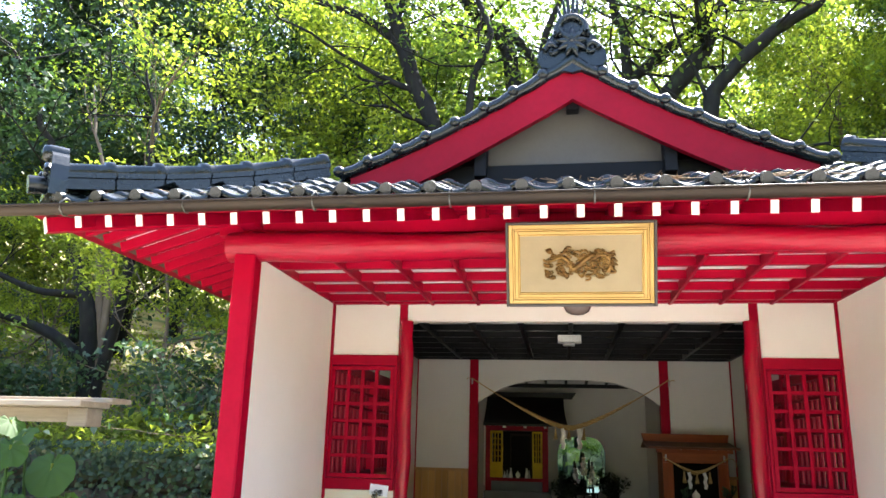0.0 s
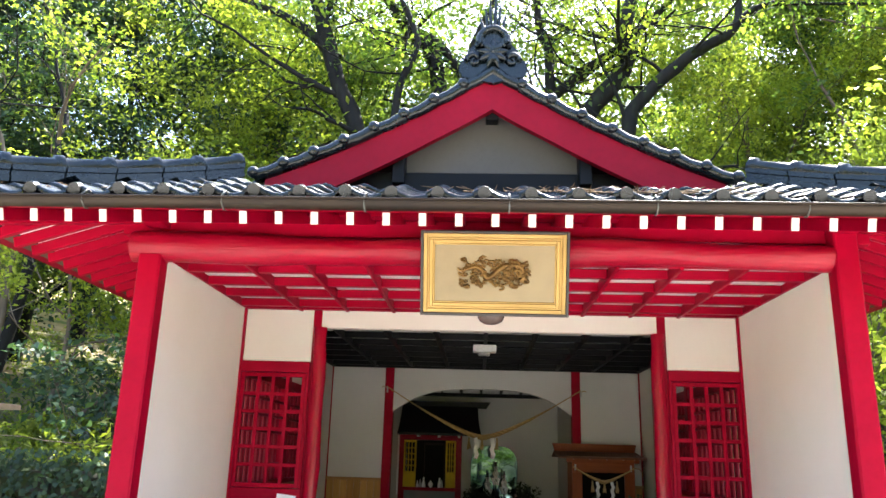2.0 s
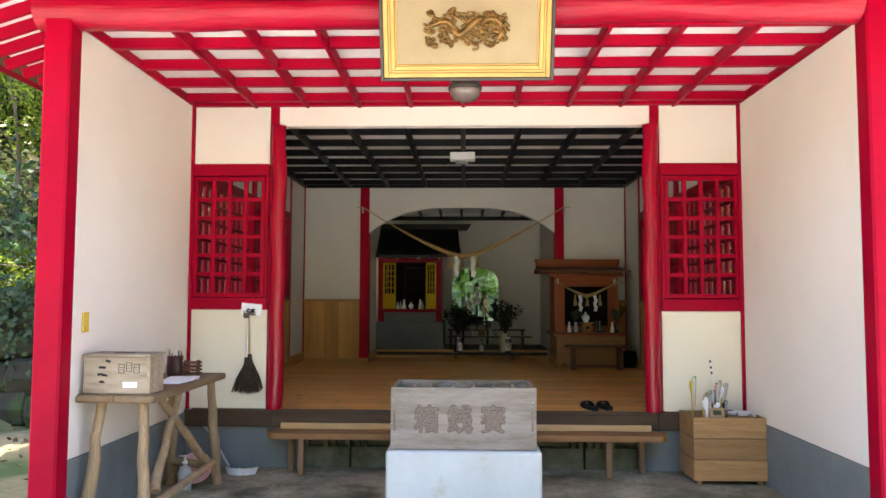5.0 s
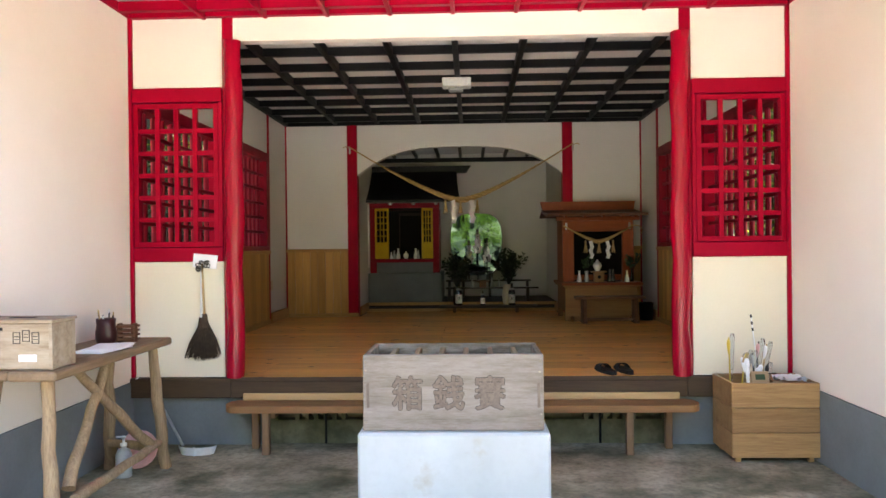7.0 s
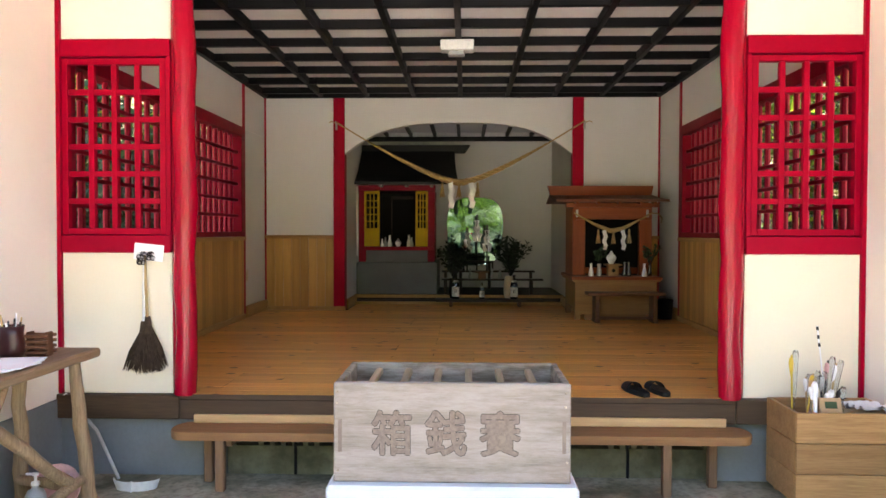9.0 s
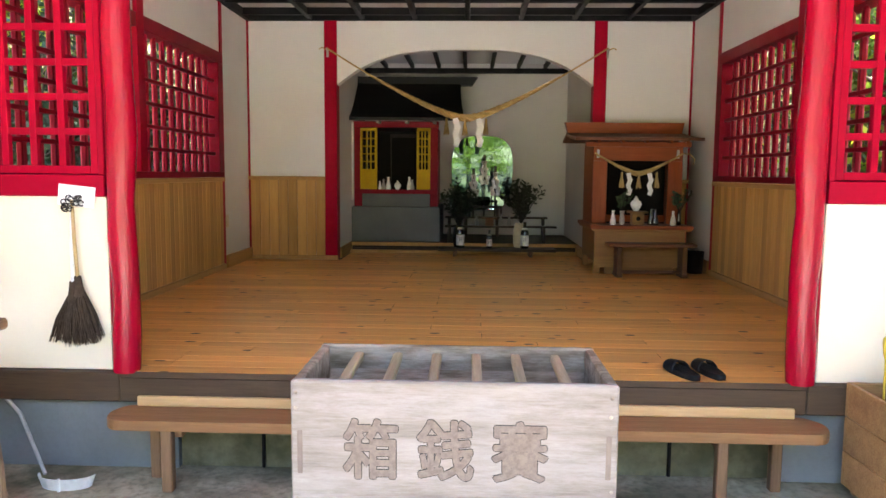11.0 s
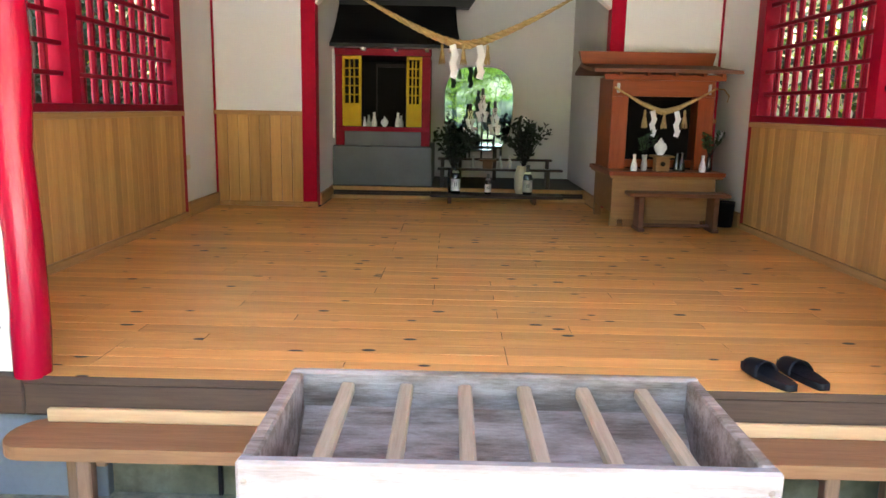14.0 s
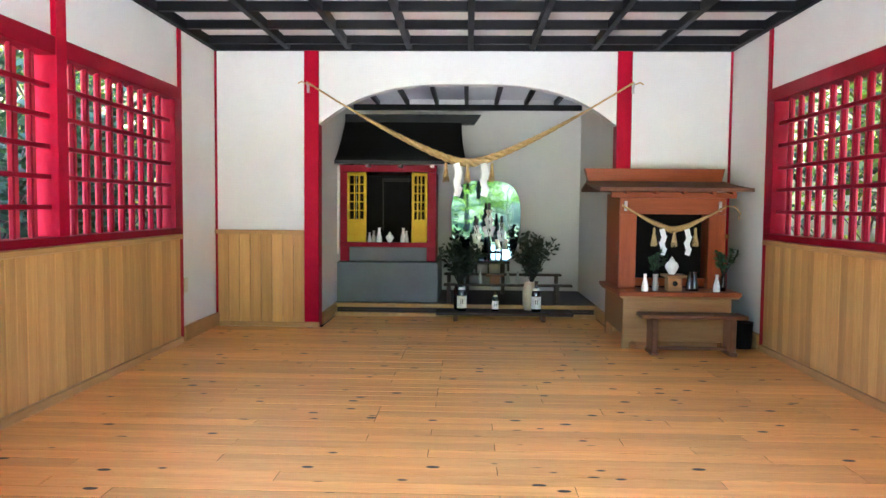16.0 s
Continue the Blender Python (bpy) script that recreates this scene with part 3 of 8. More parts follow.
def lattice(name, label, x0, x1, z0, z1, cols, rows, y):
    """A framed red lattice: stiles, rails and crossing bars."""
    e = thing(name, label, "window", ((x0 + x1) / 2, y, z0), kind="structure")
    for n, b in (("rail", B(x0, x1, y - 0.02, y + 0.07, z1 - 0.098, z1)), ("rail", B(x0, x1, y - 0.02, y + 0.07, z0, z0 + 0.098)),):
        put_w(n, b, "red", e)
    ix0, ix1, iz0, iz1 = x0 + 0.028, x1 - 0.028, z0 + 0.098, z1 - 0.098
    for a in (x0, ix1):
        put_w("stile", B(a, a + 0.028, y - 0.012, y + 0.065, iz0, iz1), "red", e)
    f, g = 0.036, 0.005          # sash frame, and the dark gap round it
    sx0, sx1, sz0, sz1 = ix0 + g, ix1 - g, iz0 + g, iz1 - g
    put_w("window_frame", Mesh().box(sx0, sx0 + f, y + 0.004, y + 0.05, sz0, sz1, 0.003).box(sx1 - f, sx1, y + 0.004, y + 0.05, sz0, sz1, 0.003)
          .box(sx0 + f, sx1 - f, y + 0.004, y + 0.05, sz1 - f, sz1, 0.003).box(sx0 + f, sx1 - f, y + 0.004, y + 0.05, sz0, sz0 + f, 0.003), "red", e)
    gx0, gx1, gz0, gz1 = sx0 + f, sx1 - f, sz0 + f, sz1 - f
    for k in range(1, cols):
        c = gx0 + (gx1 - gx0) * k / cols
        put_w("bar", B(c - 0.0165, c + 0.0165, y + 0.010, y + 0.044, gz0, gz1, 0.003), "red", e)
    for k in range(1, rows):
        c = gz0 + (gz1 - gz0) * k / rows
        put_w("bar", B(gx0, gx1, y + 0.013, y + 0.041, c - 0.0165, c + 0.0165, 0.003), "red", e)
    return e


lattice("window_1", "red painted wooden lattice window, four by six openings", -2.285, -1.615, 1.285, 2.495, 4, 6, 0.0)
lattice("window_2", "red painted wooden lattice window, four by six openings", 1.615, 2.285, 1.285, 2.495, 4, 6, 0.0)


def log_post(name, x, label):
    pts = [(x + 0.006 * math.sin(i * 1.3 + x), -0.022, z) for i, z in enumerate(np.linspace(FL - 0.005, 2.812, 16))]
    m = Mesh().tube(pts, [0.062 + 0.004 * math.sin(i * 2.1) for i in range(16)], 16, wobble=0.10)
    return structure(name, m, "red_post", label, "post")


log_post("door_post_west", -1.53, "round red painted log post with lighter red patches")
log_post("door_post_east", 1.53, "round red painted log post with lighter red patches")
for s, side in ((-1, "west"), (1, "east")):
    structure(f"door_stile_{side}", B(s * 1.535, s * 1.615, 0.003, 0.095, 0.478, 3.088, 0.003), "red", "flat red timber beside the doorway", "post")
    structure(f"porch_corner_{side}", B(s * 2.268, s * 2.245, -0.03, 0.0, 0.478, 3.03, 0.003), "red", "thin red corner strip", "trim")

# front posts, log beam and the boards over it
for s, side in ((-1, "west"), (1, "east")):
    top = 2.97 if s < 0 else 3.22
    structure(f"porch_post_{side}", B(s * 2.212, s * 2.368, -2.07, -1.935, 0.06, top, 0.012), "red", "square red painted porch post", "post")
    structure(f"post_stone_{side}", B(s * 2.17, s * 2.41, -2.11, -1.90, -0.02, 0.06, 0.015), "rock", "grey footing stone under a porch post", "footing")
pts, rad = [], []
for i, x in enumerate(np.linspace(-2.44, 2.21, 28)):
    pts.append((x, -1.985, 3.022 + 0.010 * math.sin(x * 1.7)))
    rad.append(0.102 + 0.006 * math.sin(x * 2.9 + 1) - 0.016 * smooth(0.2, 2.2, x))
structure("beam_1", Mesh().tube(pts, rad, 18, wobble=0.2), "red_log", "long red painted log beam across the porch front", "beam")
structure("beam_2", B(-2.55, 2.5, -1.96, -1.87, 3.125, 3.30, 0.004), "red", "red painted board above the log beam", "beam")
structure("beam_3", B(-2.75, 2.75, -2.06, -1.90, 3.245, 3.31, 0.006), "red_dark", "red purlin under the rafters", "beam")

for s, side in ((-1, "west"), (1, "east")):
    structure(f"purlin_end_{side}", B(s * 2.215, s * 2.365, -2.30, -1.963, 3.165, 3.30, 0.006), "red", "square red purlin end over the porch post", "beam")

# porch ceiling: pale boards and deep red battens
ceil = structure("ceiling_1", B(-2.42, 2.42, -1.86, 0.10, 3.045, 3.085, 0.0), "panel", "pale boarded porch ceiling", "ceiling")
cb_ = Mesh()
for k in range(-4, 5):
    cb_.box(0.431 * k - 0.014, 0.431 * k + 0.014, -1.86, -0.035, 2.958, 3.043, 0.003)
for y in (-1.84, -1.495, -1.06, -0.625, -0.19, -0.04):
    cb_.box(-2.244, 2.244, y - 0.026, y + 0.026, 2.974, 3.041, 0.003)
for s in (-1, 1):
    cb_.box(s * 2.245, s * 2.267, -1.86, -0.035, 2.98, 3.043, 0.003)
structure("ceiling_battens_1", cb_, "red", "red painted batten grid of the porch ceiling", "ceiling")

# room ceiling: pale boards and a black batten grid
structure("ceiling_2", B(-2.42, 2.42, 0.10, BACK + 0.12, CEIL, CEIL + 0.05, 0.0), "panel", "pale boarded room ceiling", "ceiling")
cb2 = Mesh()
for k in range(-3, 4):
    cb2.box(0.5385 * k - 0.027, 0.5385 * k + 0.021, 0.10, BACK, 2.957, CEIL - 0.001, 0.003)
for k in range(-1, 7):
    y = 1.0 + 0.537 * k
    cb2.box(-WX, WX, y - 0.024, y + 0.024, 2.960, CEIL - 0.002, 0.003)
for s in (-1, 1):
    cb2.box(s * (WX - 0.05), s * WX, 0.10, BACK, 2.95, CEIL - 0.001, 0.003)
cb2.box(-WX, WX, BACK - 0.05, BACK - 0.001, 2.95, CEIL - 0.001, 0.003)
cb2.box(-WX, WX, 0.095, 0.14, 2.95, CEIL - 0.001, 0.003)
structure("ceiling_battens_2", cb2, "black_wood", "black batten grid of the room ceiling", "ceiling")

# room side walls with long lattice windows over boarding
WIN0, WIN1, WZ0, WZ1 = 0.16, 3.54, 1.385, 2.49
for s, side in ((-1, "west"), (1, "east")):
    xi, xo = s * WX, s * 2.42
    wall(f"wall_{side}_top", B(xi, xo, 0.09, BACK + 0.12, WZ1, CEIL + 0.05, 0.0), "plaster_in", "white plaster over a long lattice window")
    wall(f"wall_{side}_low", B(xi, xo, 0.09, 3.60, 0.3, WZ0 - 0.04, 0.0), "plaster_in", "wall behind the cedar boarding")
    wall(f"wall_{side}_end", B(xi, xo, 3.60, BACK + 0.12, 0.3, WZ1 - 0.001, 0.0), "plaster_in", "white plaster wall beside the lattice window")
    structure(f"wall_post_{side}", B(s * (WX - 0.012), s * (WX + 0.1), 3.60, 3.665, FL, CEIL, 0.003), "red", "thin red upright in the side wall", "post")
    structure(f"corner_post_{side}", B(s * (WX - 0.02), s * (WX - 0.001), BACK - 0.02, BACK - 0.001, FL, 2.95, 0.003), "red", "thin red strip in the room's corner", "trim")
    e = thing("window_3" if s < 0 else "window_4", "long red lattice window of slats and crossbars, open to the trees", "window", (xi, 1.85, WZ0), kind="structure")
    xa, xb = s * (WX - 0.025), s * (WX + 0.11)
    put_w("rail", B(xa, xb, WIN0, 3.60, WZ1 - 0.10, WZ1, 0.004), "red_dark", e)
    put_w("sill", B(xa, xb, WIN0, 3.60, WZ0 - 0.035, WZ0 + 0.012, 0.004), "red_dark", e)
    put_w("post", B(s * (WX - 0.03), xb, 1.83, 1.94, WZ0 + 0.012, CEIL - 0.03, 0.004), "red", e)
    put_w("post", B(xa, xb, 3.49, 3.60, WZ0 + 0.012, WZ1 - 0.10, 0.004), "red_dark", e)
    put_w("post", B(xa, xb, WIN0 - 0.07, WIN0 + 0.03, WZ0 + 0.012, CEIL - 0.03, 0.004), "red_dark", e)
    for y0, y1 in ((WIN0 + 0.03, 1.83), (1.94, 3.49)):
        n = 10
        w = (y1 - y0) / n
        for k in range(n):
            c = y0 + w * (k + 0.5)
            # pinkish slats: the light falling on them is in their colour
            put_w("slat", B(s * (WX + 0.066), s * (WX + 0.082), c - 0.037, c + 0.037, WZ0 + 0.012, WZ1 - 0.10, 0.003), "red_lit", e, "red slat painted pinkish as if lit by daylight")
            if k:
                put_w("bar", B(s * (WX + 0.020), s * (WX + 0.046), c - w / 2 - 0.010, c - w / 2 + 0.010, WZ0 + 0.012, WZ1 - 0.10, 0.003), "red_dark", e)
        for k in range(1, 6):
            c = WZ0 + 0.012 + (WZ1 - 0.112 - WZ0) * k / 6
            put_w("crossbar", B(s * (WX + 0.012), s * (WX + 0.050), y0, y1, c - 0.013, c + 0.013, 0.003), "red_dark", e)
    # boarding
    structure("trim", B(s * (WX - 0.04), xi, 0.10, 3.60, WZ0 - 0.075, WZ0 - 0.037, 0.005), "wain_trim", "cedar cap rail on the wall boarding", "trim")
    structure("baseboard", B(s * (WX - 0.035), xi, 0.10, 3.60, FL, FL + 0.05, 0.004), "wain_trim", "cedar baseboard", "baseboard")
    structure("baseboard", B(s * (WX - 0.03), xi, 3.665, BACK, FL, FL + 0.12, 0.004), "wain_trim", "cedar baseboard below white plaster", "baseboard")

# back wall: plaster, red posts and the arched opening of the alcove
for name, x0, x1 in (("wall_north_west", -2.42, -1.478), ("wall_north_east", 1.415, 2.42)):
    wall(name, B(x0, x1, BACK, BACK + 0.12, 0.3, CEIL + 0.05, 0.0), "plaster_in", "white plaster back wall with low cedar boarding")
for name, x0, x1 in (("post_north_west", -1.478, -1.348), ("post_north_east", 1.286, 1.415)):
    structure(name, B(x0, x1, BACK - 0.035, BACK + 0.12, FL, 2.952, 0.004), "red", "red painted post beside the alcove arch", "post")
    structure("trim", B(x0 - 0.01, x1 + 0.01, BACK - 0.055, BACK - 0.036, FL, FL + 0.045, 0.003), "wain_trim", "small wooden foot strip on a red post", "trim")
arch_hi, arch_lo = [], []
for i in range(41):
    u = -1 + i / 20
    arch_hi.append((-0.031 + 1.317 * u, 2.952))
    arch_lo.append((-0.031 + 1.317 * u, 2.305 + 0.36 * (1 - abs(u) ** 3.1)))
wall("wall_north_arch", Mesh().band(arch_hi, arch_lo, BACK - 0.01, BACK + 0.115), "plaster_in", "white plaster arch over the alcove")
for x0, x1 in ((-WX, -1.478), (1.415, WX)):
    structure("trim", B(x0, x1, BACK - 0.035, BACK - 0.001, 1.32, 1.358, 0.004), "wain_trim", "cedar cap rail on the wall boarding", "trim")
    structure("baseboard", B(x0, x1, BACK - 0.03, BACK - 0.001, FL, FL + 0.04, 0.004), "wain_trim", "cedar baseboard", "baseboard")

# alcove
structure("alcove_floor", Mesh().box(AX0 - 0.1, AX1 + 0.1, BACK + 0.121, 5.30, 0.3, FL - 0.004).box(AX0 - 0.1, AX1 + 0.1, 5.30, ALC + 0.1, 0.3, 0.53), "dark_shelf", "dark wooden alcove floor", "floor")
# side walls run unseen above the ceiling to stop light leaking in
wall("alcove_wall_west", B(AX0 - 0.12, AX0, BACK + 0.122, ALC + 0.12, 0.3, 3.5, 0.0), "plaster_in", "white plaster alcove wall")
wall("alcove_wall_east", B(AX1, AX1 + 0.12, BACK + 0.122, ALC + 0.12, 0.3, 3.5, 0.0), "plaster_in", "white plaster alcove wall")
wall("alcove_wall_north", B(AX0, AX1, ALC, ALC + 0.12, 0.3, 2.98, 0.0), "plaster_in", "white plaster back wall of the alcove")
structure("baseboard", B(AX1 - 0.03, AX1, BACK + 0.122, ALC, FL, FL + 0.11, 0.004), "wain_trim", "wooden baseboard in the alcove", "baseboard")
structure("baseboard", B(AX0, AX0 + 0.03, BACK + 0.122, 5.3, FL, FL + 0.11, 0.004), "wain_trim", "wooden baseboard in the alcove", "baseboard")
structure("step_edge", B(AX0, AX1, 5.16, 5.20, FL - 0.004, FL + 0.035, 0.004), "wain_trim", "pale wooden strip before the alcove step", "step")
structure("step_edge", B(AX0, AX1, 5.262, 5.30, 0.56, 0.60, 0.004), "wain_trim", "pale wooden nosing of the alcove step", "step")
structure("step", B(AX0, AX1, 5.30, ALC, 0.531, 0.597, 0.003), "dark_shelf", "dark raised step of the alcove", "step")
# its ceiling: milky corrugated sheet on black rafters
cor = Mesh()
n = 150
cv, cf = [], []
for i in range(n + 1):
    y = BACK + 0.14 + (ALC - BACK) * i / n
    z = 2.93 - 0.09 * (y - BACK) / 2 + 0.009 * math.sin(i * 2 * math.pi / 5)
    cv += [(AX0 - 0.1, y, z), (AX1 + 0.1, y, z), (AX0 - 0.1, y, z + 0.004), (AX1 + 0.1, y, z + 0.004)]
for i in range(n):
    a = i * 4
    cf += [(a, a + 1, a + 5, a + 4), (a + 2, a + 6, a + 7, a + 3)]
cor.add(cv, cf, smooth=True)
structure("alcove_ceiling", cor, "poly", "milky corrugated plastic sheet over the alcove", "ceiling")
raf = Mesh()
for k in range(-4, 5):
    x = -0.04 + 0.345 * k
    if AX0 < x < AX1:
        raf.box(x - 0.022, x + 0.022, BACK + 0.13, ALC, 2.765, 2.815, 0.003)
raf.box(AX0, AX1, ALC - 0.06, ALC - 0.001, 2.70, 2.764, 0.003)
structure("alcove_rafters", raf, "black_wood", "black rafters under the corrugated sheet", "ceiling")
# ---------------------------------------------------------------- the roof
EAVE_X, EAVE_Y, EAVE_Z = 3.36, -2.86, 3.10


def slope_z(d):
    """Height of the tiled slope d metres in from the eave: it steepens upwards."""
    return EAVE_Z + 0.36 * d + 0.05 * d * d


roof_deck = Mesh()
HIPX, HIPY = 1.9, -1.4
top = slope_z(1.46)
# unseen rear roof, added over the alcove to keep skylight off its ceiling
rear = 7.2
roof_v = [(-EAVE_X, EAVE_Y, 3.05), (EAVE_X, EAVE_Y, 3.05), (HIPX, HIPY, top - 0.12), (-HIPX, HIPY, top - 0.12),
          (-EAVE_X, rear, 3.05), (-HIPX, rear, top - 0.05), (EAVE_X, rear, 3.05), (HIPX, rear, top - 0.05), (0, -2.02, 4.28), (0, rear, 4.28), (-1.62, -2.02, 3.60), (1.62, -2.02, 3.60)]
roof_deck.add(roof_v, [(0, 1, 2, 3), (0, 3, 5, 4), (1, 6, 7, 2), (8, 9, 5, 10), (8, 11, 7, 9)])
structure("roof_base", roof_deck, "tile", "grey clay bed under the tiles", "roof")
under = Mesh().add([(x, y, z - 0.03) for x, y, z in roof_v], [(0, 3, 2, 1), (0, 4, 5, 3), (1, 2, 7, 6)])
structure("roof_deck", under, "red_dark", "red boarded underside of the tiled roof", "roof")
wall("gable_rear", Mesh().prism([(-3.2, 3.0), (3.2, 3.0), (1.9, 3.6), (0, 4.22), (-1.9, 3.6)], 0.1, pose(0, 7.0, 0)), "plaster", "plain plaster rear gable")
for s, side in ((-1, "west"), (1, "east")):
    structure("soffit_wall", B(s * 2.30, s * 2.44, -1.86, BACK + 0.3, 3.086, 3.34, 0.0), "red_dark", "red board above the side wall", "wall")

# rafters with white painted ends
RAF0, RSTEP = -0.397, 0.2068
short_rafters = {}
def rafter(name, parent, m, run, painted=True):
    """A rafter that ends at the hip when its run is short."""
    me = rafter_mesh
    if run < 1.0:
        key = max(0.15, round(run, 1))
        if key not in short_rafters:
            short_rafters[key] = Mesh().box(-0.021, 0.021, 0.0, key, -0.036, 0.036, 0.003).data("rafter")
            short_rafters[key].materials.append(M["red"])
        me = short_rafters[key]
    e = put(name, me, "red", parent, "", m)
    if painted:
        put("rafter_end", end_mesh, "white_end", e, "white painted rafter end")
    return e


eaves_front = thing("front_rafters", "row of red rafters with white painted ends", "rafters", (0, -2.4, 3.0), kind="structure")
rl = Mesh().box(-0.021, 0.021, 0.0, 1.0, -0.036, 0.036, 0.003)
rafter_mesh = rl.data("rafter")
end_mesh = Mesh().box(-0.0215, 0.0215, -0.006, 0.001, -0.0365, 0.0365, 0.001).data("rafter_end")
rafter_mesh.materials.append(M["red"])
end_mesh.materials.append(M["white_end"])
inv = eaves_front.matrix_basis.inverted()
for k in range(-14, 19):
    x = RAF0 + RSTEP * k
    if abs(x) < 3.25:
        rafter("rafter", eaves_front, inv @ pose(x, -2.79, 2.995, 17.5), 3.22 - abs(x))
for s, side in ((-1, "west"), (1, "east")):
    e = thing("side_rafters", "row of red rafters under the side eave", "rafters", (s * 2.9, 0, 3.0), kind="structure")
    inv = e.matrix_basis.inverted()
    for k in range(34):
        y = -2.55 + RSTEP * k
        rafter("rafter", e, inv @ pose(s * 3.19, y, 3.0, 0, 0, s * 90) @ pose(0, 0, 0, 17.5), y + 2.72, False)
    hip = thing("hip_rafter", "thick red hip rafter at the eave corner", "rafter", (s * 3.1, -2.6, 3.0), kind="structure")
    hm = pose(s * 3.30, -2.80, 2.975, 0, 0, s * 45) @ pose(0, 0, 0, 13)
    put_w("beam", Mesh().box(-0.035, 0.035, 0, 1.5, -0.05, 0.045, 0.004, hm), "red", hip)
    put_w("rafter_end", Mesh().box(-0.036, 0.036, -0.008, -0.0005, -0.051, 0.046, 0.001, hm), "white_end", hip, "white painted rafter end")
    structure("eave_board", B(s * 3.15, s * 3.39, -2.8, 4.9, 3.041, 3.062, 0.003), "sill", "dark weathered board along the side eave", "eave")
    structure("eave_soffit", Mesh().add([(s * 3.16, -2.62, 3.049), (s * 3.16, 4.9, 3.049), (s * 2.445, 4.9, 3.276), (s * 2.445, -1.92, 3.276),
                                         (s * 3.16, -2.62, 3.057), (s * 3.16, 4.9, 3.057), (s * 2.445, 4.9, 3.284), (s * 2.445, -1.92, 3.284)],
                                        [(0, 1, 2, 3), (7, 6, 5, 4), (0, 4, 5, 1), (1, 5, 6, 2), (2, 6, 7, 3), (3, 7, 4, 0)]), "panel", "pale boards over the side rafters", "eave")
structure("eave_board", B(-3.3, 3.3, -2.84, -2.77, 3.04, 3.075, 0.003), "red", "red board along the front eave", "eave")
structure("eave_soffit", B(-2.5, 2.5, -2.2, -2.12, 3.20, 3.26, 0.003), "red", "red board between the rafters", "eave")

# gutter with its hanging brackets
gut = thing("gutter", "weathered brown copper gutter along the front eave", "gutter", (0, -2.9, 3.03), kind="structure")
gv, gf = [], []
for i, x in enumerate((-3.75, 3.75)):
    for r in (0.048, 0.043):
        for k in range(13):
            a = math.pi + math.pi * k / 12
            gv.append((x, -2.905 + r * math.cos(a), 3.062 + r * math.sin(a) * 1.15))
g_ = Mesh()
for k in range(12):
    gf += [(k, k + 1, 26 + k + 1, 26 + k), (13 + k, 39 + k, 39 + k + 1, 13 + k + 1)]
gf += [(0, 13, 39, 26), (12, 38, 51, 25)]
g_.add(gv, gf, smooth=True)
put_w("channel", g_, "gutter", gut)
put_w("rim", Mesh().tube([(-3.75, -2.953, 3.062), (3.75, -2.953, 3.062)], 0.007, 8), "gutter", gut)
for k in range(-4, 5):
    x = 0.09 + 0.80 * k
    put_w("bracket", Mesh().tube([(x, -2.80, 3.10), (x, -2.90, 3.115), (x, -2.957, 3.07), (x, -2.950, 3.03), (x, -2.91, 3.002), (x, -2.87, 3.01)], 0.005, 6), "wire", gut)

# roof tiles: one wavy pantile with thickness and a rounded nose
TW, TL = 0.262, 0.235
def pantile(nose=True):
    m = Mesh()
    n = 9
    vs = []
    prof = []
    for i in range(n + 1):
        u = i / n
        z = 0.032 * math.sin((u * 1.0 + 0.02) * 2 * math.pi) if u < 0.5 else -0.017 * math.sin((u - 0.5) * 2 * math.pi)
        prof.append(((u - 0.5) * TW * 1.04, z))
    rows = ((0.0, 0.016), (0.02, 0.022), (TL + 0.03, -0.004))
    for y, dz in rows:
        vs += [(x, y, z + dz) for x, z in prof]
    c = n + 1
    fs = [(r * c + i, r * c + i + 1, (r + 1) * c + i + 1, (r + 1) * c + i) for r in range(2) for i in range(n)]
    base = len(vs)
    vs += [(x, 0.004, z - 0.012) for x, z in prof]
    fs += [(i, base + i, base + i + 1, i + 1) for i in range(n)]
    m.add(vs, fs, smooth=True)
    if nose:
        m.tube([(-TW * 0.26, -0.014, 0.022), (-TW * 0.26, 0.03, 0.024)], 0.037, 12)
    return m.data("roof_tile")


tile_mesh, nose_mesh = pantile(False), pantile(True)
tile_mesh.materials.append(M["tile"])
nose_mesh.materials.append(M["tile"])
roof_front = thing("front_roof", "front slope of grey-blue glazed wave tiles with dead leaves", "roof", (0, -2.4, 3.2), kind="structure")
inv = roof_front.matrix_basis.inverted()
for r in range(6):
    d = r * TL * 0.93
    z = slope_z(d)
    tilt = math.degrees(math.atan(0.36 + 0.1 * d))
    for k in range(-13, 14):
        x = TW * k + 0.02
        if abs(x) > EAVE_X - d * 0.96 - 0.02 or (r >= 4 and abs(x) < 1.45):
            continue
        ob = put("roof_tile", nose_mesh if r == 0 else tile_mesh, "tile", roof_front, "",
                 inv @ pose(x, EAVE_Y + d, z + 0.012 + 0.004 * random.uniform(-1, 1), tilt + random.uniform(-1, 1), random.uniform(-1.5, 1.5), random.uniform(-1.2, 1.2)))
# side and upper slopes of the same tiles
side_tiles = Mesh()
for s in (-1, 1):
    for j in range(30):
        y0 = -2.3 + j * TW
        for r in range(6):
            d = r * TL * 0.93
            if y0 < EAVE_Y + d:
                continue
            mm = pose(s * (EAVE_X - d), y0, slope_z(d) + 0.012, 0, 0, s * 90) @ pose(0, 0, 0, math.degrees(math.atan(0.36 + 0.1 * d)))
            side_tiles.add([tuple(v.co) for v in nose_mesh.vertices] if r == 0 else [tuple(v.co) for v in tile_mesh.vertices],
                           [tuple(p.vertices) for p in (nose_mesh if r == 0 else tile_mesh).polygons], mm, True)
st = put("roof_tiles_side", side_tiles, "tile")
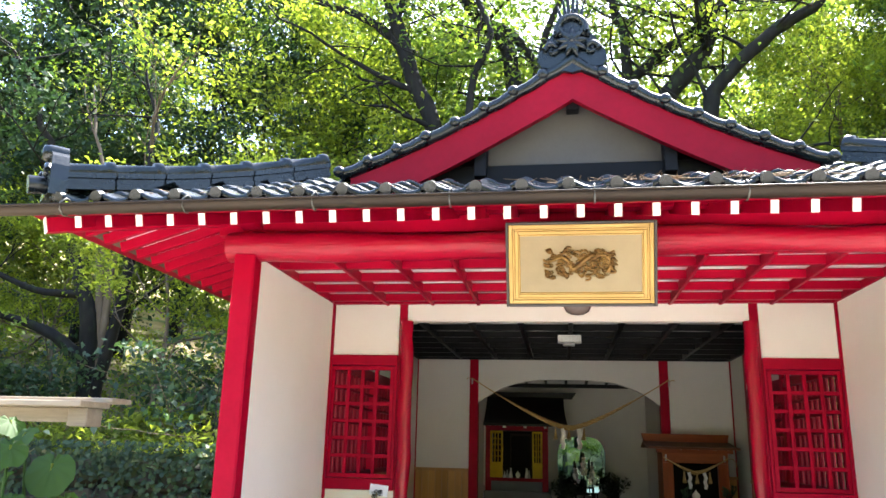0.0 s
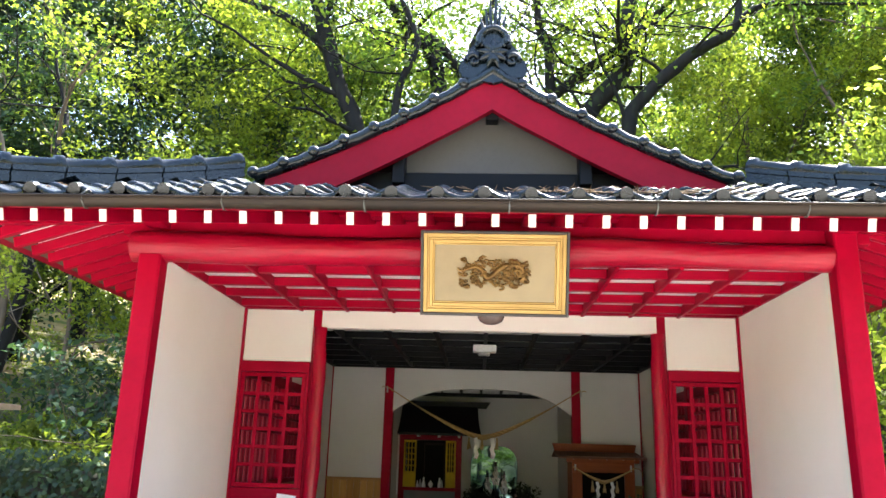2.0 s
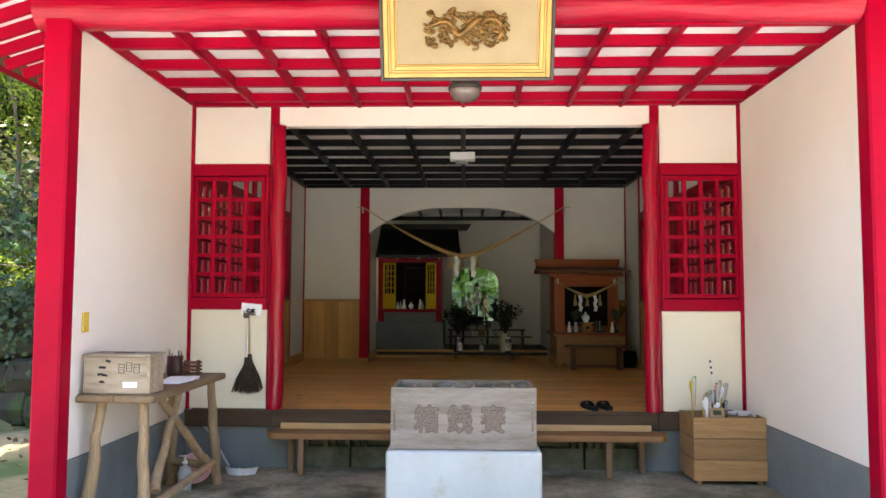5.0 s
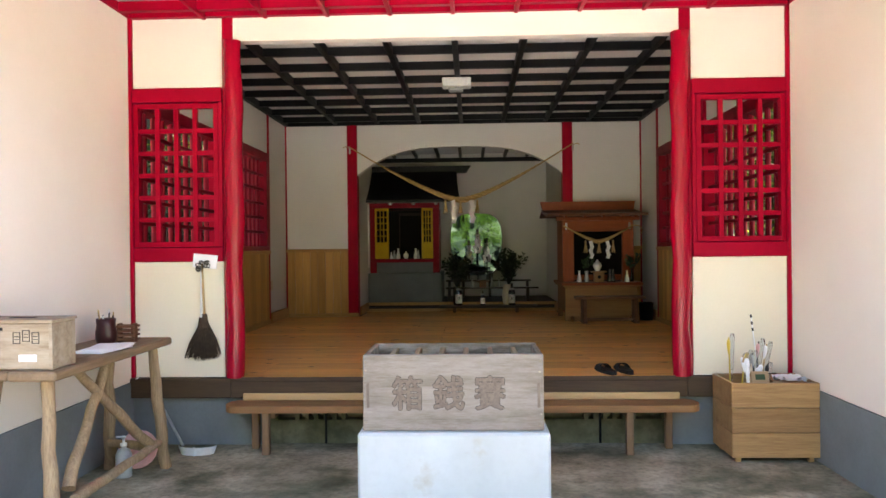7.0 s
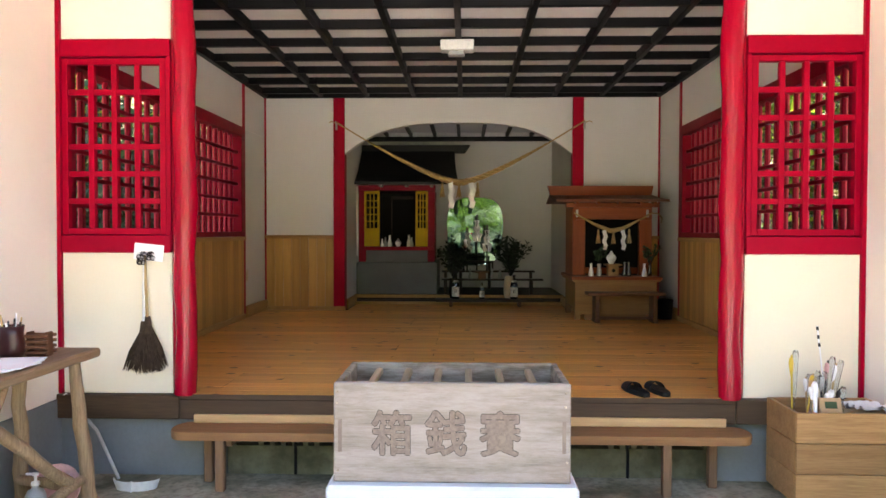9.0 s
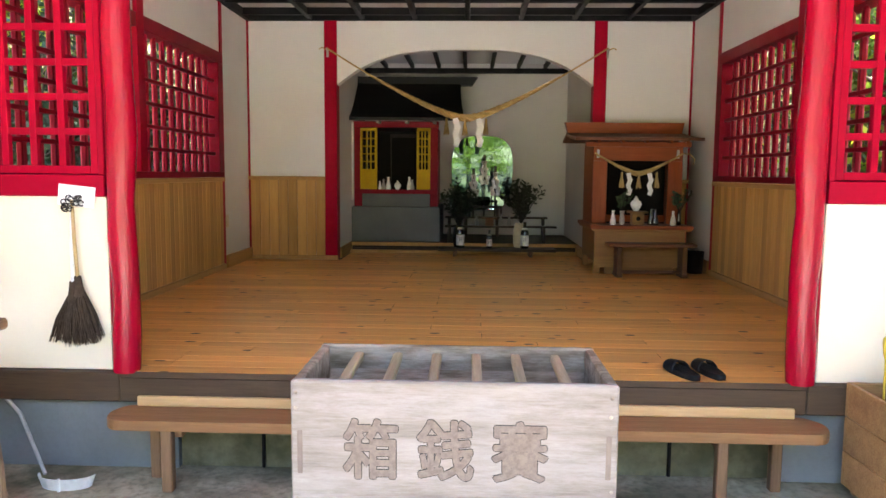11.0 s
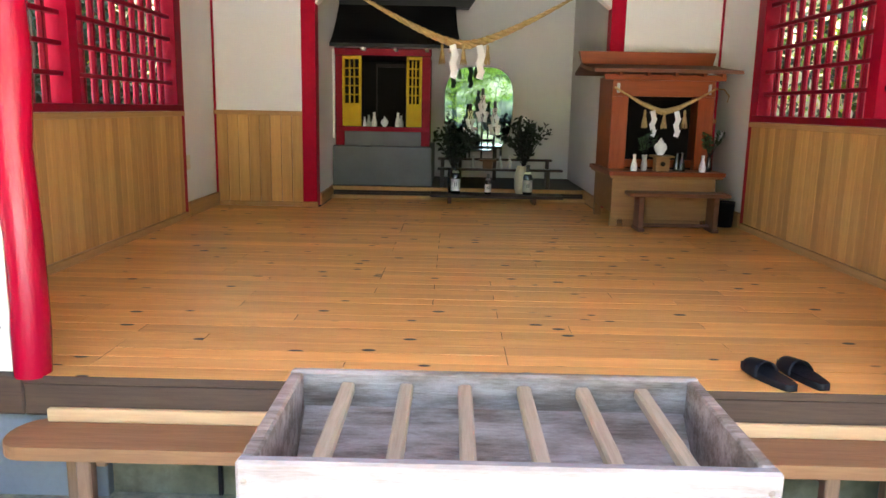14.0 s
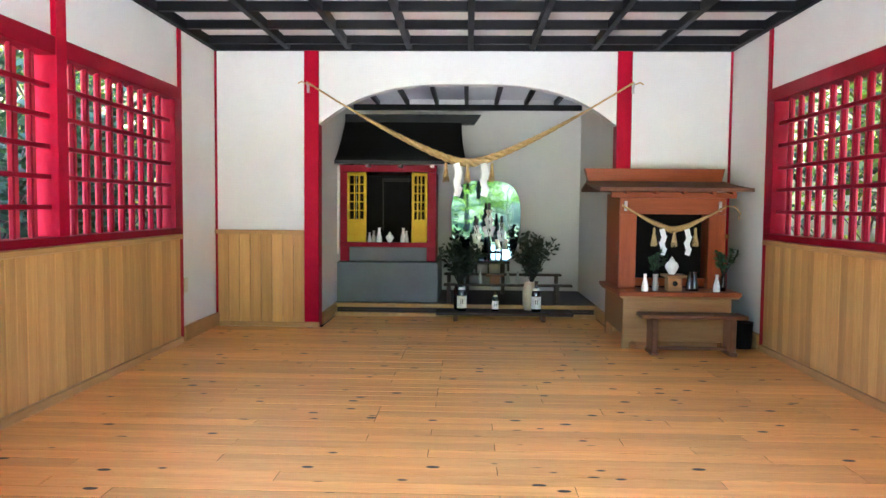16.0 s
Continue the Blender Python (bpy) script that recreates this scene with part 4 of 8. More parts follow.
tagged(st, "grey-blue glazed wave tiles of the side and upper slopes", "roof", "", "structure")

# gable: curved red bargeboards, cream wall, ridge ornament and edge tiles
def barge(u):
    """Height of the bargeboard's upper edge at the fraction u of its half width."""
    return 3.505 + 0.805 * ((1 - u) * 0.70 + 0.30 * (1 - u) ** 2)


BW = 1.56
# the wall's grey is the gable's shade painted into the plaster
wall("gable_wall", Mesh().prism([(-0.61, 3.45), (0.61, 3.45), (0.61, 3.87), (0.0, 4.17), (-0.61, 3.87)], 0.06, pose(0, -1.82, 0)), "plaster_gable_shade", "plaster gable wall with its shade painted as grey")
# near-black sheet that paints the shade in the recess behind the bargeboards
wall("gable_backing", Mesh().prism([(-1.45, 3.40), (1.45, 3.40), (0.62, 3.90), (0.0, 4.19), (-0.62, 3.90)], 0.05, pose(0, -1.74, 0)), "black_wood", "boarding beside the gable wall, painted near-black as shade")
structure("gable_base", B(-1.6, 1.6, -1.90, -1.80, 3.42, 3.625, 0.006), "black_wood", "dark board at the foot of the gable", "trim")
for s, side in ((-1, "west"), (1, "east")):
    hi, lo = [], []
    for i in range(19):
        u = i / 18
        hi.append((s * BW * u, barge(u)))
        lo.append((s * max(0, BW * u - 0.0 * u), barge(u) - 0.264 + 0.02 * smooth(0.0, 0.3, u)))
    # bargeboard shade is put into the paint by using the darker red
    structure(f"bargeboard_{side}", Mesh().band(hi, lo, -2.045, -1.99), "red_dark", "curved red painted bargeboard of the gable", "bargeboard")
    # black puts the shade under the bargeboard into the strut
    structure(f"gable_strut_{side}", B(s * 0.605, s * 0.69, -1.98, -1.83, 3.52, 3.83, 0.004), "black_wood", "short purlin end under the gable, its shade painted black", "trim")
# black here likewise paints the shade under the peak
structure("gable_pendant", B(-0.045, 0.045, -1.99, -1.9, 3.99, 4.06, 0.006), "black_wood", "small purlin end at the gable's peak, its shade painted black", "trim")
up = Mesh()
for s in (-1, 1):
    for j in range(30):
        for i in range(8):
            u0, u1 = i / 8, (i + 1) / 8
            y0, y1 = -2.07 + j * 0.235, -2.07 + (j + 1) * 0.235
            up.add([(s * BW * 1.04 * u0, y0, barge(u0) + 0.035), (s * BW * 1.04 * u1, y0, barge(u1) + 0.035), (s * BW * 1.04 * u1, y1 + 0.02, barge(u1) + 0.01), (s * BW * 1.04 * u0, y1 + 0.02, barge(u0) + 0.01)],
                   [(0, 1, 2, 3)])
tagged(put("roof_upper", up, "tile"), "grey tiled upper slopes behind the gable", "roof", "", "structure")
edge = thing("gable_tiles", "grey edge tiles with round knobs along the gable", "roof tiles", (0, -2.04, 3.6), kind="structure")
for s in (-1, 1):
    for i in range(8):
        u0, u1 = i / 8, (i + 1) / 8
        p0, p1 = Vector((s * BW * 1.05 * u0, -2.05, barge(u0) + 0.03)), Vector((s * BW * 1.05 * u1, -2.05, barge(u1) + 0.03))
        mid = (p0 + p1) / 2 - Vector((0, 0, 0.012))
        put_w("edge_tile", Mesh().tube([p0, mid, p1], [0.048, 0.042, 0.042], 10), "tile", edge)
        put_w("knob", Mesh().lathe([(0.0, 0.03), (0.024, 0.026), (0.038, 0.012), (0.041, 0.0), (0.036, -0.03)], 12, pose(p1.x, -2.085, p1.z + 0.012, 90)), "tile", edge)

orn = thing("ridge_ornament", "dark grey moulded ridge-end tile with flower and scrolls", "roof ornament", (0, -2.05, 4.33))
body = [(-0.24, 0.0), (-0.23, 0.06), (-0.19, 0.10), (-0.17, 0.16), (-0.13, 0.20), (-0.12, 0.26), (-0.07, 0.315), (0, 0.335), (0.07, 0.315), (0.12, 0.26), (0.13, 0.20), (0.17, 0.16), (0.19, 0.10), (0.23, 0.06), (0.24, 0.0)]
put("shield", Mesh().band([(x, z) for x, z in body], [(x * 0.9, -0.05 - 0.05 * (1 - abs(x) / 0.24)) for x, z in body], -0.03, 0.10), "tile", orn)
arch = [(0.105 * math.cos(a), -0.045, 0.20 + 0.125 * math.sin(a)) for a in np.linspace(-0.2, math.pi + 0.2, 15)]
put("rim", Mesh().tube(arch, 0.026, 8), "tile", orn)
for k in range(9):
    a = 2 * math.pi * k / 9
    put("petal", Mesh().lathe([(0, 0.12), (0.020, 0.08), (0.028, 0.045), (0.012, 0.0)], 8, pose(0, -0.055, 0.12, 0, math.degrees(a), 0)), "tile", orn)
put("boss", Mesh().lathe([(0, 0.03), (0.02, 0.02), (0.026, 0)], 10, pose(0, -0.05, 0.13, 90)), "tile", orn)
for s in (-1, 1):
    sp = [(s * (0.135 + 0.055 * (1 - k / 14) * math.cos(k * 0.65)), -0.045, 0.07 + 0.055 * (1 - k / 14) * math.sin(k * 0.65)) for k in range(14)]
    put("scroll", Mesh().tube(sp, [0.020 - 0.0008 * k for k in range(14)], 8), "tile", orn)
    sp = [(s * (0.10 + 0.04 * (1 - k / 12) * math.cos(k * 0.7 + 2)), -0.05, 0.20 + 0.04 * (1 - k / 12) * math.sin(k * 0.7 + 2)) for k in range(12)]
    put("scroll", Mesh().tube(sp, [0.016 - 0.0008 * k for k in range(12)], 8), "tile", orn)
for k, (dx, lean, h) in enumerate(((-0.060, -0.035, 0.13), (-0.036, -0.02, 0.20), (-0.014, -0.012, 0.29), (0.012, 0.006, 0.33), (0.034, 0.016, 0.24), (0.058, 0.03, 0.15))):
    put("spike", Mesh().tube([(dx, 0.0, 0.30), (dx + lean * 0.6, 0.0, 0.31 + h * 0.55), (dx + lean, 0.0, 0.31 + h)], [0.017, 0.012, 0.005], 7), "tile", orn)
structure("ridge_cap", Mesh().box(-0.10, 0.10, -1.95, 4.9, 4.27, 4.40, 0.02).tube([(0, -1.95, 4.42), (0, 4.9, 4.42)], 0.07, 12), "tile", "stacked grey ridge tiles", "roof ridge")

def hip_ridge(s):
    """Corner ridge: two courses of flat tiles, a row of round caps and a scrolled end tile."""
    e = thing("corner_ridge", "grey corner ridge of stacked tiles with round caps", "roof ridge", (s * 3.2, -2.7, 3.2), kind="structure")
    a, b = Vector((s * 3.28, -2.76, 3.20)), Vector((s * 1.97, -1.41, 3.735))
    d = b - a
    n = 6
    side = Vector((d.y, -d.x, 0)).normalized()
    def pt(t, lift):
        return a + d * t + Vector((0, 0, lift - 0.05 * math.sin(math.pi * t)))
    for lift, w in ((0.02, 0.112), (0.062, 0.088), (0.102, 0.10)):
        for k in range(n):
            t0, t1 = k / n + 0.003, (k + 1) / n - 0.003
            p0, p1 = pt(t0, lift), pt(t1, lift)
            vs = [p + side * q + Vector((0, 0, z)) for p in (p0, p1) for q in (-w, w) for z in (-0.018, 0.018)]
            put_w("flat_tile", Mesh().add(vs, [(0, 1, 3, 2), (4, 6, 7, 5), (0, 4, 5, 1), (2, 3, 7, 6), (0, 2, 6, 4), (1, 5, 7, 3)]), "tile", e)
    for k in range(n):
        t0, t1 = k / n, (k + 1) / n
        put_w("cap_tile", Mesh().tube([pt(t0, 0.145), pt(t1 - 0.03, 0.145), pt(t1 - 0.028, 0.147), pt(t1, 0.147)], [0.060, 0.057, 0.076, 0.076], 14), "tile", e)
    m = Mesh()
    q = pose(a.x, a.y, a.z + 0.05, 0, 0, s * 45)
    m.band([(-0.15, 0.0), (-0.13, 0.10), (-0.09, 0.17), (-0.06, 0.20), (0, 0.215), (0.06, 0.20), (0.09, 0.17), (0.13, 0.10), (0.15, 0.0)],
           [(-0.15, -0.10), (-0.12, -0.10), (-0.09, -0.10), (-0.06, -0.1), (0, -0.10), (0.06, -0.10), (0.09, -0.10), (0.12, -0.10), (0.15, -0.10)], -0.08, 0.02, q)
    for c in (-1, 1):
        m.tube([q @ Vector((c * (0.10 + 0.05 * (1 - k / 12) * math.cos(k * 0.7)), -0.10, 0.05 + 0.05 * (1 - k / 12) * math.sin(k * 0.7))) for k in range(12)], 0.018, 8)
    m.lathe([(0, 0.05), (0.05, 0.045), (0.06, 0.0), (0.06, -0.10)], 12, q @ pose(0, -0.08, 0.20, 90))
    put_w("end_tile", m, "tile", e, "moulded end tile with scrolls")
    m2 = Mesh().tube([q @ Vector((0, -0.18, -0.03)), q @ Vector((0, -0.10, -0.02)), q @ Vector((0, 0.1, 0.03))], [0.062, 0.058, 0.06], 12)
    put_w("corner_tile", m2, "tile", e)


hip_ridge(-1)
hip_ridge(1)
# ---------------------------------------------------------------- offering box on its white block
box = thing("offering_box", "weathered grey wooden offering box with slatted top and three carved characters", "offering box", (0.006, -1.05, 0.415))
bx0, bx1, by0, by1, bz0, bz1 = -0.463, 0.475, -1.285, -0.81, 0.415, 0.812
put_w("front_board", B(bx0, bx1, by0, by0 + 0.028, bz0, bz1, 0.006), "box_wood", box)
put_w("back_board", B(bx0, bx1, by1 - 0.028, by1, bz0, bz1, 0.006), "box_dark", box)
for a in (bx0 + 0.001, bx1 - 0.031):
    put_w("side_board", B(a, a + 0.03, by0 + 0.0285, by1 - 0.0285, bz0, bz1 - 0.002, 0.005), "box_dark", box)
put_w("bottom_board", B(bx0 + 0.032, bx1 - 0.032, by0 + 0.03, by1 - 0.03, bz0 + 0.02, bz0 + 0.04, 0.002), "box_dark", box)
for sgn, yy in ((1, by0 + 0.03), (-1, by1 - 0.03)):
    m = Mesh()
    m.add([(bx0 + 0.034, yy, 0.73), (bx1 - 0.034, yy, 0.73), (bx1 - 0.034, yy + sgn * 0.16, 0.60), (bx0 + 0.034, yy + sgn * 0.16, 0.60),
           (bx0 + 0.034, yy, 0.715), (bx1 - 0.034, yy, 0.715), (bx1 - 0.034, yy + sgn * 0.16, 0.585), (bx0 + 0.034, yy + sgn * 0.16, 0.585)],
          [(0, 1, 2, 3), (7, 6, 5, 4), (0, 4, 5, 1), (3, 2, 6, 7), (0, 3, 7, 4), (1, 5, 6, 2)])
    put_w("chute_board", m, "box_dark", box)
for k in range(6):
    c = bx0 + (bx1 - bx0) * (k + 1) / 7
    put_w("slat", B(c - 0.0155, c + 0.0155, by0 + 0.029, by1 - 0.029, bz1 - 0.050, bz1 - 0.022, 0.005), "box_slat", box)
for a, z in ((bx0 + 0.018, 0.59), (bx1 - 0.034, 0.59)):
    put_w("joint_plug", B(a, a + 0.016, by0 - 0.0015, by0 + 0.004, z - 0.055, z + 0.075, 0.002), "carve", box)
for x, z in ((bx0 + 0.015, 0.775), (bx0 + 0.015, 0.73), (bx0 + 0.017, 0.46), (bx1 - 0.02, 0.775), (bx1 - 0.022, 0.72), (bx1 - 0.015, 0.50), (bx1 - 0.02, 0.44)):
    put_w("nail", Mesh().lathe([(0, 0.002), (0.005, 0.0015), (0.006, 0)], 10, pose(x, by0, z, 90)), "box_dark", box)


def glyph(char, spread, depth):
    """A character's solid from the built-in font, made bolder by spread, standing upright and centred."""
    cu = bpy.data.curves.new("glyph", "FONT")
    cu.body, cu.extrude = char, depth
    cu.resolution_u = 3
    o = new("glyph", cu)
    me = bpy.data.meshes.new_from_object(o.evaluated_get(bpy.context.evaluated_depsgraph_get()))
    bpy.data.objects.remove(o)
    xs, ys = [v.co.x for v in me.vertices], [v.co.y for v in me.vertices]
    cx, cy = (min(xs) + max(xs)) / 2, (min(ys) + max(ys)) / 2
    bold = Mesh()
    polys = [tuple(p.vertices) for p in me.polygons]
    for k in range(9):
        a = k * math.pi / 4
        r = spread if k < 8 else 0
        bold.add([(v.co.x - cx + r * math.cos(a), v.co.y - cy + r * math.sin(a), v.co.z * (1 + 0.035 * k)) for v in me.vertices], polys)
    return bold


for ch, x in (("箱", -0.232), ("銭", -0.017), ("賽", 0.197)):
    for off, dep, mt, dy, nm in ((0.036, 0.006, "carve_edge", 0.0, "character_edge"), (0.023, 0.012, "carve", -0.0002, "character")):
        put("carved_" + nm, glyph(ch, off, dep), mt, box, "carved character with a dark scored edge" if nm == "character" else "",
            box.matrix_basis.inverted() @ pose(x, by0 + dy, 0.613, 90) @ Matrix.Diagonal((0.165, 0.185, 0.15, 1)))

plinth = tagged(put("plinth", B(-0.487, 0.503, -1.335, -0.765, 0.0, 0.414, 0.012), "white_paint"), "white painted concrete block under the offering box", "plinth")

# ---------------------------------------------------------------- bench before the sill
bench = thing("bench", "long low wooden bench with rounded ends along the sill", "bench", (0, -0.17, 0))
out = []
for i in range(13):
    a = math.pi / 2 + math.pi * i / 12
    out.append((-1.47 + 0.085 * math.cos(a), -0.155 + 0.115 * math.sin(a)))
for i in range(13):
    a = -math.pi / 2 + math.pi * i / 12
    out.append((1.515 + 0.085 * math.cos(a), -0.155 + 0.115 * math.sin(a)))
m = Mesh()
n = len(out)
for z, k in ((0.282, 0.996), (0.288, 1.0), (0.320, 1.0), (0.327, 0.996)):
    m.v += [(x * (1 if k == 1 else 0.9985), -0.155 + (y + 0.155) * k, z) for x, y in out]
m.f = [tuple(range(n)), tuple(range(3 * n, 4 * n))] + [(r * n + i, r * n + (i + 1) % n, (r + 1) * n + (i + 1) % n, (r + 1) * n + i) for r in range(3) for i in range(n)]
m.smooth = [False] * len(m.f)
put_w("seat", m, "bench", bench)
put_w("back_strip", B(-1.47, 1.50, -0.075, -0.053, 0.328, 0.376, 0.004), "pale_wood", bench, "pale sawn strip above the seat")
for x, y in ((-1.265, -0.235), (1.13, -0.235), (-0.35, -0.235), (0.38, -0.235), (-1.38, -0.08), (1.42, -0.08), (0.0, -0.08)):
    put_w("leg", B(x - 0.024, x + 0.024, y - 0.022, y + 0.024, 0.0, 0.2815, 0.005), "bench_leg", bench)
for x in (-1.23, 1.13):
    put_w("stretcher", B(x - 0.02, x + 0.02, -0.21, -0.06, 0.235, 0.275, 0.004), "bench_leg", bench)

# ---------------------------------------------------------------- sandals
def sandal(at, turn):
    e = thing("sandal", "black rubber slip-on sandal resting on the wooden floor", "sandal", at, "pair of sandals", turn=turn)
    m = Mesh()
    rows = []
    for i in range(15):
        t = i / 14
        w = 0.046 * (math.sin(math.pi * min(1, max(0.0, 0.07 + 0.90 * t))) ** 0.45) * (0.80 + 0.26 * t)
        rows.append((t * 0.255 - 0.127, max(w, 0.012)))
    for z, g in ((0.0, 0.94), (0.006, 1.0), (0.020, 1.0), (0.026, 0.95)):
        m.v += [(-w * g, y, z) for y, w in rows] + [(w * g, y, z) for y, w in reversed(rows)]
    n = 30
    m.f = [tuple(range(n)), tuple(range(3 * n, 4 * n))] + [(r * n + i, r * n + (i + 1) % n, (r + 1) * n + (i + 1) % n, (r + 1) * n + i) for r in range(3) for i in range(n)]
    m.smooth = [False, False] + [True] * (3 * n)
    put("sole", m, "rubber", e)
    st = Mesh()
    vs = []
    for j in range(7):
        y = 0.0 + 0.085 * j / 6
        for i in range(11):
            a = math.pi * i / 10
            for r in (1.0, 0.90):
                vs.append((0.049 * r * math.cos(a) * (1.0 - 0.05 * j / 6), y + 0.014 * math.sin(a), 0.012 + 0.050 * r * math.sin(a) * (1 - 0.25 * j / 6)))
    fs = []
    for j in range(6):
        for i in range(10):
            a, b = (j * 11 + i) * 2, ((j + 1) * 11 + i) * 2
            fs += [(a, a + 2, b + 2, b), (a + 1, b + 1, b + 3, a + 3)]
    for i in range(10):
        a, b = i * 2, (6 * 11 + i) * 2
        fs += [(a, a + 1, a + 3, a + 2), (b, b + 2, b + 3, b + 1)]
    st.add(vs, fs, smooth=True)
    put("strap", st, "rubber", e)


sandal((1.035, 0.075, FL + 0.001), 16)
sandal((1.165, 0.095, FL + 0.001), 10)

# ---------------------------------------------------------------- planter box with wrapped brushes and fans
pl = thing("wooden_box", "cedar plank box on short feet holding wrapped offerings", "box", (2.0, -0.22, 0))
px0, px1, py0, py1 = 1.722, 2.262, -0.435, -0.06
for k in range(3):
    z0, z1 = 0.035 + 0.156 * k, 0.035 + 0.156 * (k + 1) - 0.003
    put_w("plank", B(px0, px1, py0, py0 + 0.02, z0, z1, 0.003), "planter", pl)
    put_w("plank", B(px0, px1, py1 - 0.02, py1, z0, z1, 0.003), "planter", pl)
    for a in (px0 + 0.0005, px1 - 0.0205):
        put_w("plank", B(a, a + 0.02, py0 + 0.0205, py1 - 0.0205, z0, z1, 0.003), "planter", pl)
put_w("bottom", B(px0 + 0.022, px1 - 0.022, py0 + 0.022, py1 - 0.022, 0.28, 0.30, 0.0), "planter", pl)
for x in (px0 + 0.03, px1 - 0.06):
    for y in (py0 + 0.025, py1 - 0.06):
        put_w("foot", B(x, x + 0.035, y, y + 0.035, 0.0, 0.06, 0.004), "planter", pl)


def wand(x, y, lean_x, lean_y, h, mats, label):
    """A paper-wrapped stick with a coloured head, standing in the box."""
    e = thing("wrapped_wand", label, "wand", (x, y, 0.301), "wands in the box")
    q = pose(0, 0, 0, lean_y, lean_x, 0)
    put("stick", Mesh().tube([(0, 0, 0), (0, 0, h * 0.5), (0.003, 0, h)], 0.005, 8), mats[0], e, "", q)
    put("wrap", Mesh().lathe([(0.005, h * 0.35), (0.010, h * 0.55), (0.013, h * 0.82), (0.017, h * 1.0), (0.010, h * 1.05), (0.016, h * 0.99), (0.009, h * 0.55)], 5), mats[1], e, "creased wrap", q @ pose(0, 0, 0, 3, -2, h * 300))
    put("head", Mesh().lathe([(0.0, h * 0.98), (0.010, h * 0.96), (0.013, h * 0.91), (0.009, h * 0.82), (0.004, h * 0.76)], 7), mats[2], e, "", q)
    return e


wand(1.775, -0.27, -3, 3, 0.47, ("yellow_dull", "film", "yellow_dull"), "tall yellow-headed stick in a clear plastic wrap")
wand(1.80, -0.33, 6, 2, 0.36, ("yellow_dull", "film", "bamboo"), "leaning yellow stick in clear plastic")
wand(1.845, -0.25, 5, 2, 0.37, ("bamboo", "film", "yellow_dull"), "short yellow-headed stick in clear plastic")
wand(1.87, -0.33, -8, 4, 0.33, ("bamboo", "paper", "paper"), "small white paper-wrapped stick")
wand(1.89, -0.30, 7, 5, 0.29, ("bamboo", "paper", "paper"), "leaning white paper-wrapped stick")
wand(1.925, -0.25, 3, 3, 0.44, ("ink", "film", "pink"), "pink-headed stick in clear plastic")
wand(1.935, -0.28, -6, 3, 0.37, ("ink", "film", "plastic_grey"), "dark stick in a crumpled clear wrap")
wand(1.96, -0.23, 9, -4, 0.42, ("bamboo", "film", "paper"), "leaning white-headed stick in clear plastic")
wand(1.97, -0.30, 4, 2, 0.30, ("ink", "film", "ink"), "short dark stick in clear plastic")
wand(1.90, -0.17, -2, -3, 0.33, ("bamboo", "film", "paper"), "short stick in clear plastic at the back")
arrow = thing("arrow", "thin dark arrow shaft with striped tip", "arrow", (2.0, -0.2, 0.301))
aq = pose(0, 0, 0, -2, -6, 0)
put("shaft", Mesh().tube([(0, 0, 0), (0, 0, 0.61)], 0.004, 8), "paper", arrow, "", aq)
for z0 in (0.50, 0.542, 0.588):
    put("stripe", Mesh().tube([(0, 0, z0), (0, 0, z0 + 0.020)], 0.0065, 8), "ink", arrow, "", aq)
bag = thing("paper_packet", "tan paper packet with green print", "packet", (1.92, -0.375, 0.51))
put("sheet", Mesh().box(-0.055, 0.055, -0.006, 0.006, -0.14, 0.055, 0.004, pose(0, 0, 0, -20)), "cardboard", bag)
put("print", Mesh().box(-0.03, 0.03, -0.0075, -0.0062, 0.0, 0.035, 0, pose(0, 0, 0, -20)), "leaf_b", bag, "green printed patch")
carton = thing("carton", "open brown cardboard carton inside the plank box", "carton", (2.12, -0.22, 0.301))
put("side", Mesh().box(-0.10, 0.10, -0.09, -0.085, 0.0, 0.19, 0).box(-0.10, 0.10, 0.085, 0.09, 0.0, 0.20, 0).box(-0.10, -0.095, -0.0848, 0.0848, 0.0, 0.195, 0).box(0.095, 0.10, -0.0848, 0.0848, 0.0, 0.195, 0), "cardboard", carton)
cord = thing("cord", "thin black cord looped over the box's rim", "cord", (2.02, -0.15, 0.50))
put("cord", Mesh().tube([(-0.04, 0, 0.10), (-0.015, 0.01, 0.04), (0.03, 0.02, 0.012), (0.10, 0.02, 0.010)], 0.004, 6), "ink", cord)
cl = thing("cloth", "crumpled white cloth over the box's rim", "cloth", (2.12, -0.33, 0.503))
cv = [(0.085 * (i / 8 - 0.5) * 2, 0.07 * (j / 6 - 0.5) * 2, 0.020 + 0.030 * noise.noise(Vector((i * 0.6, j * 0.7, 3)))) for j in range(7) for i in range(9)]
cvb = [(x * 0.97, y * 0.97, z - 0.012) for x, y, z in cv]
cf = [(j * 9 + i, j * 9 + i + 1, (j + 1) * 9 + i + 1, (j + 1) * 9 + i) for j in range(6) for i in range(8)]
put("folds", Mesh().add(cv, cf, smooth=True).add(cvb, [f[::-1] for f in cf], smooth=True), "paper", cl)

# ---------------------------------------------------------------- log trestle table with its things
tb = thing("trestle_table", "rustic table of a plank top on peeled log trestles", "table", (-2.02, -1.14, 0))
put_w("tabletop", Mesh().box(-2.258, -2.03, -1.80, -0.46, 0.77, 0.815, 0.010).box(-2.027, -1.795, -1.81, -0.475, 0.77, 0.816, 0.010), "table_top", tb)
